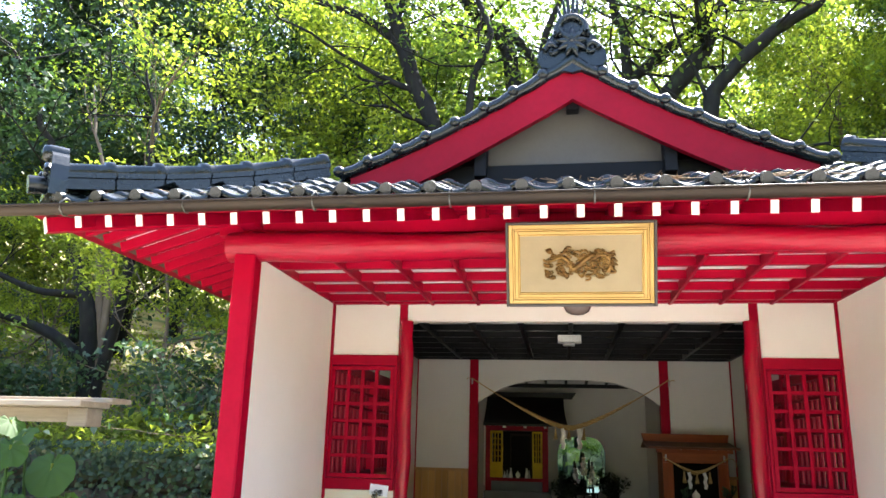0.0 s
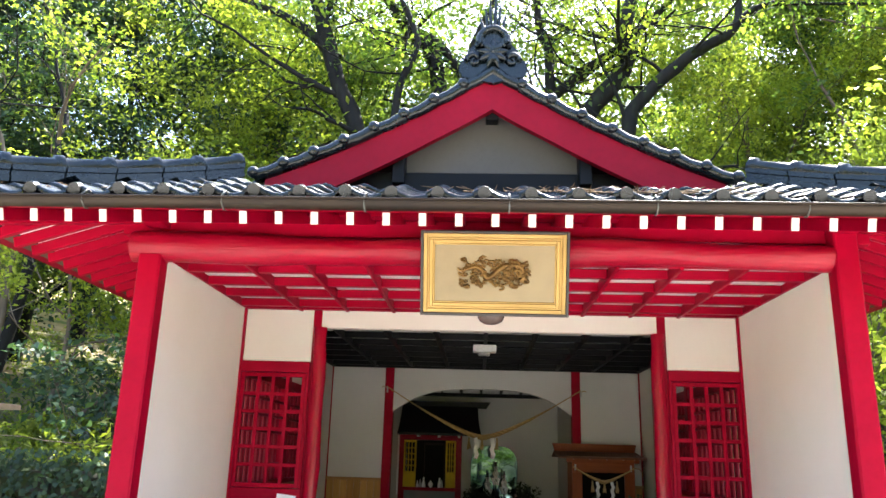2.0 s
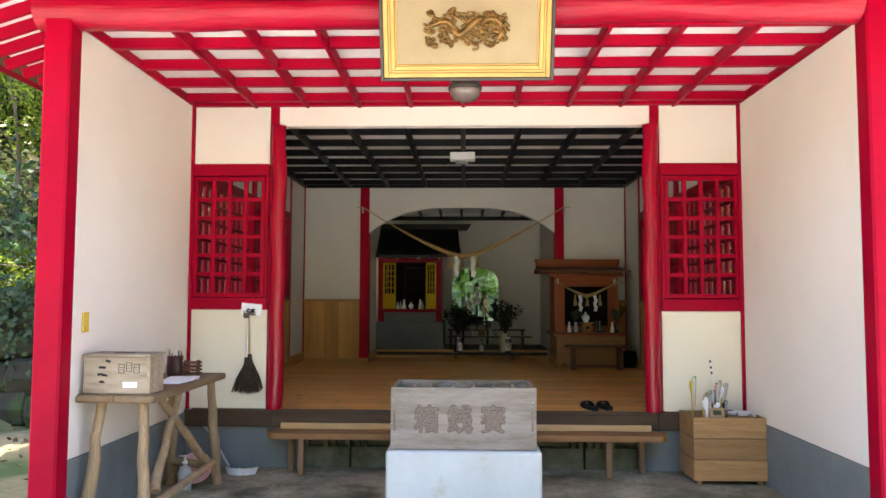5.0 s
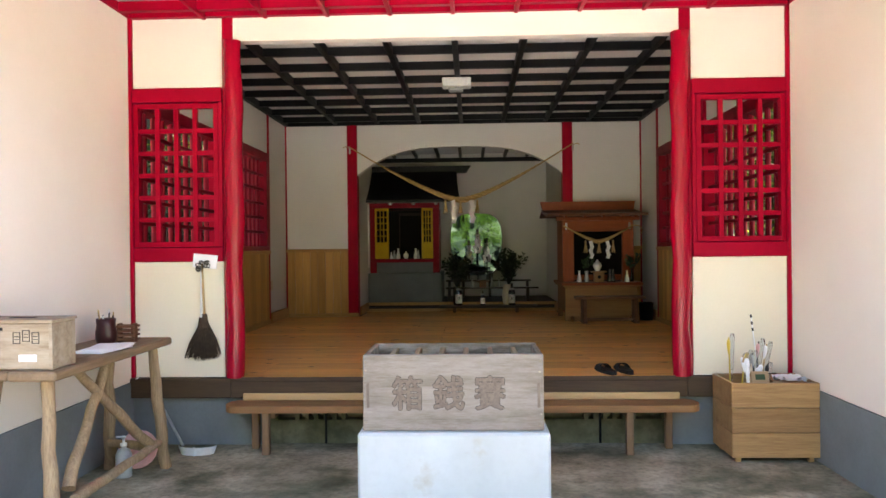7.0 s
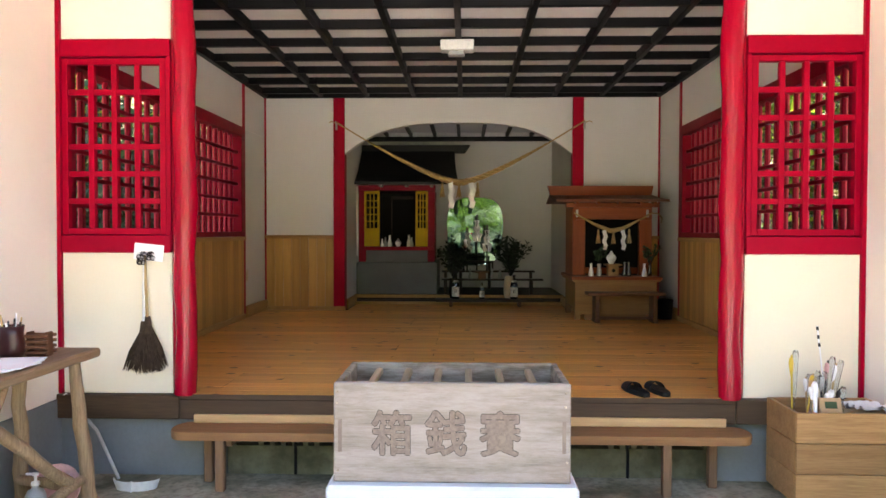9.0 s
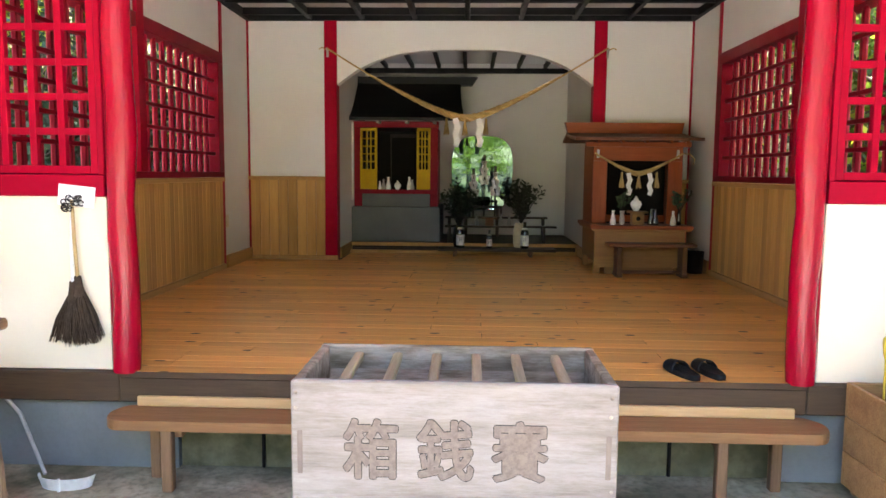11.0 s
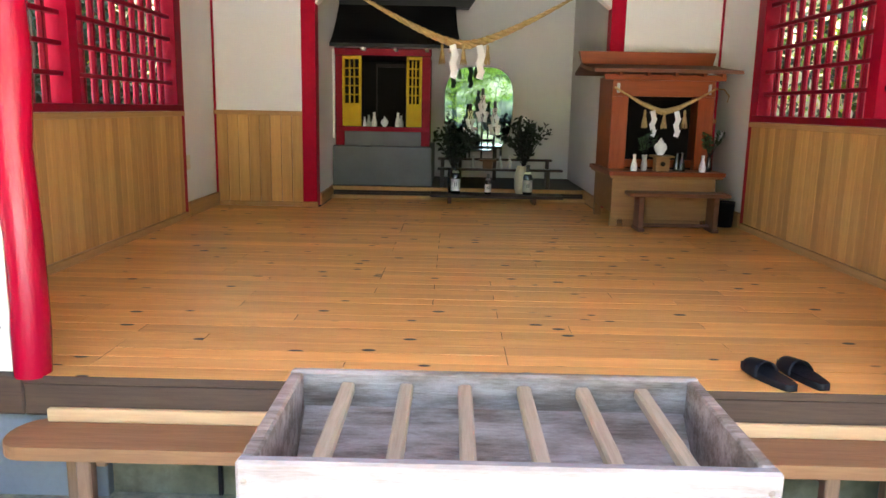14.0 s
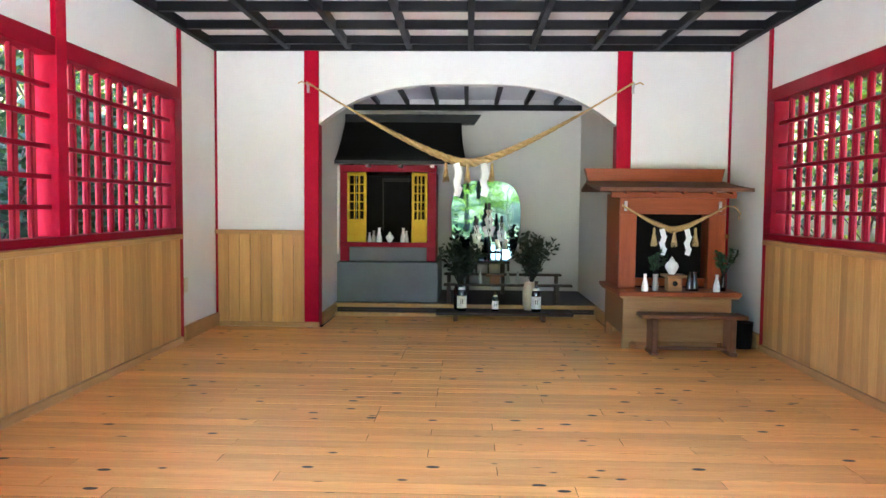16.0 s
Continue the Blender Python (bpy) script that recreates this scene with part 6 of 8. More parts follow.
def jar(name, label, at, s):
    e = thing(name, label, "jar", at)
    put("body", Mesh().lathe([(0, 0), (0.025 * s, 0), (0.030 * s, 0.012 * s), (0.052 * s, 0.05 * s), (0.055 * s, 0.07 * s), (0.042 * s, 0.098 * s), (0.022 * s, 0.108 * s)], 18), "porcelain", e)
    put("lid", Mesh().lathe([(0.024 * s, 0.1085 * s), (0.022 * s, 0.122 * s), (0.010 * s, 0.130 * s), (0.010 * s, 0.142 * s), (0, 0.146 * s)], 14), "porcelain", e)


def sprig(e, at, h, w, count, seed, mat="leaf_dark", leaf=0.04, name="leaves"):
    """Upright twigs set with many pointed leaves."""
    rnd = random.Random(seed)
    tw, lv, lf = Mesh(), [], []
    tips = []
    for k in range(max(4, count // 22)):
        a, q = rnd.uniform(0, 6.28), rnd.uniform(0.15, 1.0)
        b = Vector(at)
        tip = b + Vector((w * q * math.cos(a), 0.7 * w * q * math.sin(a), h * rnd.uniform(0.65, 1.0) * (1 - 0.25 * q)))
        mid = b.lerp(tip, 0.5) + Vector((0, 0, 0.06 * h))
        tw.tube([b, mid, tip], [0.005, 0.004, 0.002], 5, cap=False)
        tips.append((b, mid, tip))
    for k in range(count):
        b, mid, tip = rnd.choice(tips)
        t = rnd.uniform(0.25, 1.03)
        p = mid.lerp(tip, (t - 0.5) * 2) if t > 0.5 else b.lerp(mid, t * 2)
        d = Vector((rnd.gauss(0, 1), rnd.gauss(0, 1), rnd.gauss(0.35, 0.6))).normalized()
        s = Vector((rnd.gauss(0, 1), rnd.gauss(0, 1), rnd.gauss(0, 1))).cross(d).normalized()
        l = leaf * rnd.uniform(0.7, 1.25)
        n0 = len(lv)
        up_ = d.cross(s) * l * 0.12
        lv += [p, p + d * l * 0.45 + s * l * 0.26 + up_, p + d * l, p + d * l * 0.45 - s * l * 0.26 + up_]
        lf += [(n0, n0 + 1, n0 + 2), (n0, n0 + 2, n0 + 3)]
    put("twig", tw, "bark", e)
    put(name, Mesh().add(lv, lf), mat, e, "dark glossy evergreen leaves")


DZ = 0.941
bottle_vase("sake_bottle", "white porcelain bottle on the shrine deck", (1.365, 3.60, DZ), 0.135)
bottle_vase("sake_bottle", "white porcelain bottle on the shrine deck", (1.915, 3.60, DZ), 0.135)
tbl = thing("offering_stand", "small pale wooden offering stand with round holes", "stand", (1.60, 3.66, DZ))
put("box", Mesh().box(-0.055, 0.055, -0.05, 0.05, 0.0, 0.11, 0.003), "hokora_base", tbl)
put("tray", Mesh().box(-0.085, 0.085, -0.08, 0.08, 0.1105, 0.128, 0.004), "hokora_base", tbl)
# the hole is a near-black disc, its shade painted on the front
put("hole", Mesh().lathe([(0.0, 0.0012), (0.02, 0.001), (0.02, 0)], 14, pose(0.0, -0.05, 0.06, 90)), "inner_shade", tbl)
jar("lidded_jar", "white lidded porcelain jar on the offering stand", (1.585, 3.66, DZ + 0.1285), 0.95)
for x in (1.725, 1.765):
    bottle_vase("dark_bottle", "slim dark bottle on the shrine deck", (x, 3.66, DZ), 0.15, "bottle", "dark bottles")
vs1 = thing("sprig_vase", "clear twisted vase of evergreen sprigs", "vase", (1.455, 3.64, DZ))
put("vase", Mesh().lathe([(0, 0), (0.022, 0.001), (0.026, 0.04), (0.018, 0.10), (0.024, 0.13), (0.018, 0.13)], 12), "plastic_grey", vs1)
sprig(vs1, (0, 0, 0.12), 0.24, 0.09, 130, 3, "leaf_b", 0.036)
vs2 = thing("sprig_vase", "vase of drooping evergreen sprigs", "vase", (1.985, 3.66, DZ))
put("vase", Mesh().lathe([(0, 0), (0.020, 0.001), (0.022, 0.04), (0.016, 0.10), (0.020, 0.12), (0.015, 0.12)], 12), "bottle", vs2)
sprig(vs2, (0, 0, 0.11), 0.25, 0.14, 150, 5, "leaf_b", 0.040)
bn = thing("floor_bin", "dark cylindrical bin behind the shrine", "bin", (2.16, 3.72, FL))
put("body", Mesh().lathe([(0, 0), (0.075, 0.002), (0.085, 0.20), (0.088, 0.21), (0.08, 0.21), (0.072, 0.02)], 18), "black_wood", bn)

# ---------------------------------------------------------------- altar in the alcove
al = thing("altar", "grey altar block with a red-framed shrine, yellow doors and black roof", "altar", (-0.83, 5.9, 0.598))
put_w("plinth", B(-1.352, -0.31, 5.40, 6.55, 0.598, 1.005, 0.006), "altar_grey", al, "grey painted altar block")
put_w("ledge", B(-1.26, -0.42, 5.52, 6.50, 1.006, 1.155, 0.005), "altar_grey", al)
for x in (-1.335, -0.435):
    put_w("red_post", B(x, x + 0.095, 5.49, 5.56, 1.006, 1.93, 0.005), "red_dark", al)
put_w("red_sill", B(-1.335, -0.34, 5.48, 5.56, 1.156, 1.205, 0.005), "red_dark", al)
put_w("red_lintel", B(-1.345, -0.335, 5.48, 5.57, 1.931, 2.005, 0.005), "red_dark", al)
put_w("side_panel", B(-1.358, -1.337, 5.46, 5.485, 1.08, 1.99, 0.003), "paper", al, "white strip beside the red post")
put_w("side_wall", B(-0.40, -0.36, 5.561, 6.5, 1.006, 1.95, 0.003), "red_dark", al)
# altar linings painted near-black for the shade behind the doors
put_w("back_panel", B(-1.30, -0.401, 6.42, 6.46, 1.156, 1.95, 0.0), "inner_shade", al)
put_w("inner_wall", B(-1.33, -1.305, 5.561, 6.42, 1.156, 1.95, 0.0), "inner_shade", al)
put_w("inner_lining", B(-0.425, -0.401, 5.561, 6.42, 1.156, 1.93, 0.0), "inner_shade", al)
put_w("inner_ceiling", B(-1.304, -0.426, 5.561, 6.42, 1.935, 1.95, 0.0), "inner_shade", al)
put_w("inner_frame", Mesh().box(-1.0, -0.985, 6.38, 6.40, 1.3, 1.9, 0.002).box(-0.66, -0.645, 6.38, 6.40, 1.3, 1.9, 0.002).box(-1.0, -0.645, 6.38, 6.40, 1.86, 1.9, 0.002), "dark_shelf", al)


def yellow_door(x_hinge, sgn, w, turn):
    d = new("door")
    d.parent = al
    d.matrix_basis = al.matrix_basis.inverted() @ pose(x_hinge, 5.485, 1.21, 0, 0, turn)
    x1 = sgn * w
    lo, hi = min(0, x1), max(0, x1)
    m = Mesh().box(lo, hi, -0.012, 0.012, 0.0, 0.235, 0.003)
    put("panel", m, "yellow", d, "yellow painted lower panel")
    for a in (lo, hi - 0.024):
        put("stile", Mesh().box(a, a + 0.024, -0.0118, 0.0118, 0.2355, 0.715, 0.002), "yellow", d)
    put("rail", Mesh().box(lo + 0.0245, hi - 0.0245, -0.0115, 0.0115, 0.68, 0.715, 0.002), "yellow", d)
    for k in range(1, 3):
        c = lo + 0.024 + (hi - lo - 0.048) * k / 3
        put("bar", Mesh().box(c - 0.006, c + 0.006, -0.008, 0.008, 0.2355, 0.6795, 0.001), "yellow", d)
    for k in range(1, 5):
        z = 0.235 + 0.445 * k / 5
        put("bar", Mesh().box(lo + 0.0245, hi - 0.0245, -0.006, 0.006, z - 0.006, z + 0.006, 0.001), "yellow", d)
    return tagged(d, "yellow painted lattice door standing open")


yellow_door(-1.255, 1, 0.205, -14)
yellow_door(-0.435, -1, 0.165, 24)
rfm = Mesh()
vs, fs = [], []
nn = 12
for i in range(nn + 1):
    t = i / nn
    y = 5.26 + 0.72 * t
    z = 2.035 + 0.20 * t + 0.30 * t ** 1.6
    for x in (-1.355, -0.03 + 0.10 * 0 - 0.10 * math.sin(math.pi * t * 0.5) * 0.6):
        vs += [(x, y, z), (x, y, z - 0.035)]
for i in range(nn):
    a, b = i * 4, i * 4 + 4
    fs += [(a, a + 2, b + 2, b), (a + 1, b + 1, b + 3, a + 3), (a + 2, a + 3, b + 3, b + 2), (a, b, b + 1, a + 1)]
fs += [(0, 1, 3, 2), (nn * 4, nn * 4 + 2, nn * 4 + 3, nn * 4 + 1)]
rfm.add(vs, fs)
put_w("roof", rfm, "roof_black", al, "black swept shrine roof")
put_w("roof_rear", B(-1.355, -0.10, 5.985, 6.55, 2.46, 2.50, 0.003), "roof_black", al)
put_w("ridge_beam", Mesh().add([(-1.355, 5.93, 2.47), (0.05, 5.93, 2.47), (0.12, 5.93, 2.575), (-1.355, 5.93, 2.575), (-1.355, 6.05, 2.47), (0.05, 6.05, 2.47), (0.12, 6.05, 2.575), (-1.355, 6.05, 2.575)],
                               [(0, 1, 2, 3), (7, 6, 5, 4), (0, 4, 5, 1), (3, 2, 6, 7), (0, 3, 7, 4), (1, 5, 6, 2)]), "roof_black", al)
for x in (-1.03, -0.70, -0.38, -0.15):
    put_w("rafter_end", B(x - 0.018, x + 0.018, 5.30, 5.60, 1.975, 2.01, 0.003), "white_end", al, "white rafter end")
for i, (x, h) in enumerate(((-1.03, 0.10), (-0.93, 0.15), (-0.68, 0.15))):
    bottle_vase("sake_bottle", "white porcelain bottle before the altar", (x, 5.515, 1.2055), h)
jar("lidded_jar", "white lidded jar before the altar", (-0.82, 5.515, 1.2055), 0.75)
for x in (-0.985, -0.645):
    bottle_vase("glass_vase", "small clear vase on the altar sill", (x, 5.50, 1.2055), 0.12, "plastic_grey", "small vases")

# mirror on the back wall of the alcove
mir = thing("mirror", "tall rounded mirror on a stand, reflecting trees outside", "mirror", (0.19, 6.2, 0.93))
mo, mi = [], []
for i in range(49):
    a = 2 * math.pi * i / 48
    c, s_ = math.cos(a), math.sin(a)
    e_ = 0.62
    x, z = 0.395 * math.copysign(abs(c) ** e_, c), 0.475 + 0.475 * math.copysign(abs(s_) ** e_, s_)
    x *= 0.93 + 0.07 * min(1, z / 0.6)
    mo.append((x, z))
put("glass", Mesh().prism([(x * 0.985, 0.475 + (z - 0.475) * 0.985) for x, z in mo[:-1]], 0.008, pose(0, -0.006, 0)), "mirror", mir, "silvered mirror glass")
put("frame", Mesh().tube([(x, 0, z) for x, z in mo], 0.009, 6, cap=False), "metal", mir, "thin metal rim")
put("backing", Mesh().prism([(x * 0.96, 0.475 + (z - 0.475) * 0.96) for x, z in mo[:-1]], 0.02, pose(0, 0.004, 0)), "dark_shelf", mir)
for x in (-0.2, 0.2):
    put("stand_leg", Mesh().box(x - 0.02, x + 0.02, -0.01, 0.05, -0.33, 0.05, 0.004), "dark_shelf", mir)
mir.matrix_basis = pose(0.19, 6.2, 0.93, 0.3, 0, 0)

# offering shelf before the mirror
rs = thing("offering_shelf", "dark stepped wooden shelf of offerings on the alcove floor", "shelf", (0.35, 5.05, FL))
put_w("board", B(-0.31, 1.0, 4.86, 5.14, 0.545, 0.575, 0.005), "dark_shelf", rs)
for x in (-0.12, 0.72):
    put_w("foot", B(x - 0.02, x + 0.02, 4.88, 5.12, FL, 0.5445, 0.004), "stool", rs)
for y, z, x0, x1 in ((5.36, 0.80, -0.25, 1.05), (5.46, 0.90, -0.25, 0.95)):
    put_w("board", B(x0, x1, y - 0.05, y + 0.05, z - 0.022, z, 0.005), "dark_shelf", rs)
for x in (-0.2, 0.9):
    put_w("upright", B(x - 0.02, x + 0.02, 5.33, 5.49, 0.598, 0.7775, 0.004), "dark_shelf", rs)
    put_w("upright", B(x - 0.018, x + 0.018, 5.43, 5.48, 0.8005, 0.8775, 0.004), "dark_shelf", rs)


def sake(x, y, z, h, label):
    e = thing("glass_bottle", label, "bottle", (x, y, z), "labelled bottles")
    r = h * 0.155
    put("body", Mesh().lathe([(0, 0), (r * 0.95, 0.001), (r, 0.008), (r, h * 0.60), (r * 0.8, h * 0.69), (r * 0.36, h * 0.80), (r * 0.34, h * 0.94), (r * 0.4, h * 0.95), (r * 0.4, h), (0, h)], 18), "bottle", e)
    lab = Mesh().lathe([(r + 0.001, h * 0.10), (r + 0.001, h * 0.50)], 18)
    put("label", lab, "label", e, "white paper label")
    put("neck_label", Mesh().lathe([(r * 0.83, h * 0.70), (r * 0.5, h * 0.78)], 14), "label", e, "white neck label")
    for k in (-1, 1):
        put("writing", Mesh().box(0.009 * k - 0.003, 0.009 * k + 0.003, -r - 0.0035, -r - 0.0005, h * 0.25, h * 0.40, 0), "ink", e)


sake(-0.062, 4.98, 0.5755, 0.295, "dark glass sake bottle with a white label")
sake(0.655, 4.98, 0.5755, 0.295, "dark glass sake bottle with a white label")
sake(0.262, 4.99, 0.5755, 0.20, "small dark glass bottle with a white label")
pot = thing("potted_sprigs", "cream stoneware jar of evergreen sprigs", "vase", (0.60, 5.10, 0.5755))
put("jar", Mesh().lathe([(0, 0), (0.05, 0.001), (0.066, 0.05), (0.068, 0.16), (0.055, 0.24), (0.045, 0.26), (0.05, 0.275), (0.04, 0.275)], 18), "stoneware", pot)
sprig(pot, (0.02, 0.0, 0.26), 0.53, 0.26, 650, 21, "leaf_dark", 0.060)
pot2 = thing("potted_sprigs", "dark vase of spreading evergreen sprigs", "vase", (-0.09, 5.06, 0.5755))
put("jar", Mesh().lathe([(0, 0), (0.045, 0.001), (0.055, 0.05), (0.052, 0.20), (0.04, 0.24), (0.044, 0.25), (0.035, 0.25)], 18), "bottle", pot2)
sprig(pot2, (0.0, 0.0, 0.24), 0.50, 0.26, 650, 22, "leaf_dark", 0.060)

# three paper wands on a black stand before the mirror
for i, (x, zt) in enumerate(((0.08, 1.44), (0.205, 1.60), (0.335, 1.47))):
    g = thing("paper_wand", "black wand with folded white paper streamers", "wand", (x, 5.46, 0.9005), "wands before the mirror")
    h = zt - 0.90
    put("rod", Mesh().tube([(0, 0, 0), (0, 0, h)], 0.010, 8), "black_wood", g)
    put("cap", Mesh().box(-0.015, 0.015, -0.012, 0.012, h - 0.14, h + 0.02, 0.003), "dark_shelf", g)
    pm = Mesh()
    for k in range(6):
        a = k * 60 + 20 * i
        for q in range(3):
            pm.box(-0.020, 0.020, -0.001, 0.001, -0.11, 0.0, 0, pose(0, 0, h - 0.05 - 0.085 * q, 0, 0, a) @ pose(0.014 + 0.020 * q, -0.01, 0, 14, 16, 0))
    tagged(put("streamers", pm, "paper", g), "folded white paper streamers", kind="stuff")
stn = thing("wand_stand", "black wooden rail stand holding the paper wands", "stand", (0.2, 5.44, 0.9005))
put("rail", Mesh().box(-0.18, 0.22, -0.045, -0.015, 0.10, 0.13, 0.003), "black_wood", stn)
for x in (-0.165, 0.205):
    put("leg", Mesh().box(x - 0.012, x + 0.012, -0.045, -0.015, 0.0, 0.0995, 0.003), "black_wood", stn)
ofs = thing("offering_stand", "reddish wooden offering tray on a small stand", "stand", (0.27, 5.36, 0.8005))
put("box", Mesh().box(-0.05, 0.05, -0.045, 0.045, 0.0, 0.075, 0.003), "stool", ofs)
put("tray", Mesh().box(-0.09, 0.09, -0.05, 0.05, 0.0755, 0.095, 0.004), "stool", ofs)
for x in (0.12, 0.40, 0.50):
    bottle_vase("glass_vase", "small clear glass vase on the dark shelf", (x, 5.36, 0.8005), 0.13, "plastic_grey", "small vases")

# ---------------------------------------------------------------- boards: floor planks and wall boarding
floor = thing("floor", "orange-brown cedar floorboards with dark knots", "floor", (0, 2.3, FL), kind="structure")
PW = 0.1045
# added dark sheet just below the planks; it stands for shade in the gaps
structure("subfloor", Mesh().box(-2.27, 2.27, 0.11, BACK - 0.03, FL - 0.02, FL - 0.0011).box(-1.30, 1.24, BACK - 0.029, 5.12, FL - 0.02, FL - 0.0011), "joint", "dark sheet added in the plank gaps to darken the joints", "floor")
cache = {}
def plank_mesh(length):
    key = round(length, 2)
    if key not in cache:
        me = Mesh().box(-key / 2 + 0.0014, key / 2 - 0.0014, -PW / 2 + 0.0017, PW / 2 - 0.0017, -0.0265, 0.0, 0.0).data("plank")
        me.materials.append(M["floor"])
        cache[key] = me
    return cache[key]


rnd = random.Random(4)
inv = floor.matrix_basis.inverted()
row = 0
y = -0.045 + PW / 2
while y < 5.15:
    lo, hi = (-1.56, 1.56) if y < 0.10 else ((-2.28, 2.28) if y < BACK - 0.02 else (-1.32, 1.26))
    x = lo
    first = True
    while x < hi - 0.01:
        l = rnd.choice((0.9, 1.2, 1.5, 1.8, 2.1, 2.7)) if not first else rnd.choice((0.6, 0.9, 1.2, 1.5, 1.8, 2.1))
        l = min(l, hi - x)
        if hi - x - l < 0.3:
            l = hi - x
        put("plank", plank_mesh(l), "floor", floor, "", inv @ pose(x + l / 2, y, FL + rnd.uniform(-0.0006, 0.0006)))
        x += l
        first = False
    y += PW
    row += 1

board_cache = {}
def boarding(name, p0, p1, z0, z1, inward, width):
    """Upright boards side by side along a wall, each one a piece of its own."""
    p0, p1, inward = Vector(p0), Vector(p1), Vector(inward)
    n = max(1, round((p1 - p0).length / width))
    w = (p1 - p0).length / n
    key = (round(w, 4), round(z1 - z0, 3))
    if key not in board_cache:
        me = Mesh().box(-w / 2 + 0.0012, w / 2 - 0.0012, -0.012, 0.0, 0.0, z1 - z0, 0.0025).data("board")
        me.materials.append(M["wain"])
        board_cache[key] = me
    e = thing(name, "upright cedar boarding along the lower wall", "boarding", ((p0.x + p1.x) / 2, (p0.y + p1.y) / 2, z0), kind="structure")
    inv = e.matrix_basis.inverted()
    ang = math.degrees(math.atan2(inward.y, inward.x)) + 90
    for k in range(n):
        c = p0.lerp(p1, (k + 0.5) / n) + inward * 0.002
        put("board", board_cache[key], "wain", e, "", inv @ pose(c.x, c.y, z0, 0, 0, ang))


boarding("boarding_west", (-WX, 0.10, 0), (-WX, 3.595, 0), FL + 0.05, WZ0 - 0.076, (1, 0, 0), 0.09)
boarding("boarding_east", (WX, 0.10, 0), (WX, 3.595, 0), FL + 0.05, WZ0 - 0.076, (-1, 0, 0), 0.09)
boarding("boarding_north_west", (-WX + 0.02, BACK, 0), (-1.48, BACK, 0), FL + 0.04, 1.32, (0, -1, 0), 0.10)
boarding("boarding_north_east", (1.417, BACK, 0), (WX - 0.02, BACK, 0), FL + 0.04, 1.32, (0, -1, 0), 0.10)
# ---------------------------------------------------------------- outdoors
def leaf_mesh(name, centres, normals, sizes, rng, mat, aspect=0.5):
    """Many small pointed leaves, one quad each, as one mesh."""
    n = len(centres)
    c = np.asarray(centres, float)
    nrm = np.asarray(normals, float)
    nrm /= np.linalg.norm(nrm, axis=1, keepdims=True) + 1e-9
    r = rng.normal(size=(n, 3))
    d = np.cross(nrm, r)
    d /= np.linalg.norm(d, axis=1, keepdims=True) + 1e-9
    s = np.cross(nrm, d)
    L = np.asarray(sizes, float)[:, None]
    sag = nrm * L * 0.10
    v = np.stack([c - d * L * 0.5, c + s * L * aspect * 0.5 + sag, c + d * L * 0.5 - sag, c - s * L * aspect * 0.5 + sag], axis=1).reshape(-1, 3)
    me = bpy.data.meshes.new(name)
    me.vertices.add(4 * n)
    me.vertices.foreach_set("co", v.ravel())
    me.loops.add(4 * n)
    me.loops.foreach_set("vertex_index", np.arange(4 * n, dtype=np.int32))
    me.polygons.add(n)
    me.polygons.foreach_set("loop_start", np.arange(0, 4 * n, 4, dtype=np.int32))
    me.update(calc_edges=True)
    me.materials.append(M[mat])
    return me


def clustered(points, per, spread, rng, size):
    """Leaves scattered in loose sprays about points."""
    pads = np.asarray(points, float)
    if len(pads) > 60:
        pads = pads[rng.random(len(pads)) < 0.5]
        per *= 2
    p = np.repeat(pads, per, axis=0)
    off = rng.normal(size=p.shape) * np.array([spread, spread, spread * 0.38])
    nrm = rng.normal(size=p.shape) * 0.75 + np.array([0, 0, 0.8])
    return p + off, nrm, rng.uniform(0.6, 1.25, len(p)) * size


def grow(start, direction, length, radius, depth, rnd, mesh, tips, bend=0.35, up=0.12):
    """A crooked branch that forks; its thin ends carry the leaves."""
    pts, rad = [Vector(start)], [radius]
    d = Vector(direction).normalized()
    n = 6
    for i in range(n):
        d = (d + Vector((rnd.gauss(0, bend), rnd.gauss(0, bend), rnd.gauss(up, bend * 0.7))) * 0.45).normalized()
        pts.append(pts[-1] + d * length / n)
        rad.append(radius * (1 - 0.55 * (i + 1) / n))
        if depth > 0 and i >= 1 and rnd.random() < 0.62:
            side = (d + Vector((rnd.gauss(0, 0.8), rnd.gauss(0, 0.8), rnd.gauss(0.1, 0.5)))).normalized()
            grow(pts[-1], side, length * rnd.uniform(0.45, 0.75), rad[-1] * 0.62, depth - 1, rnd, mesh, tips, bend, up)
        if depth <= 1 and i >= 2:
            tips.append(pts[-1].copy())
    tips.append(pts[-1].copy())
    mesh.tube(pts, rad, 7 if radius > 0.05 else 4, cap=False, wobble=0.25 if radius > 0.08 else 0)


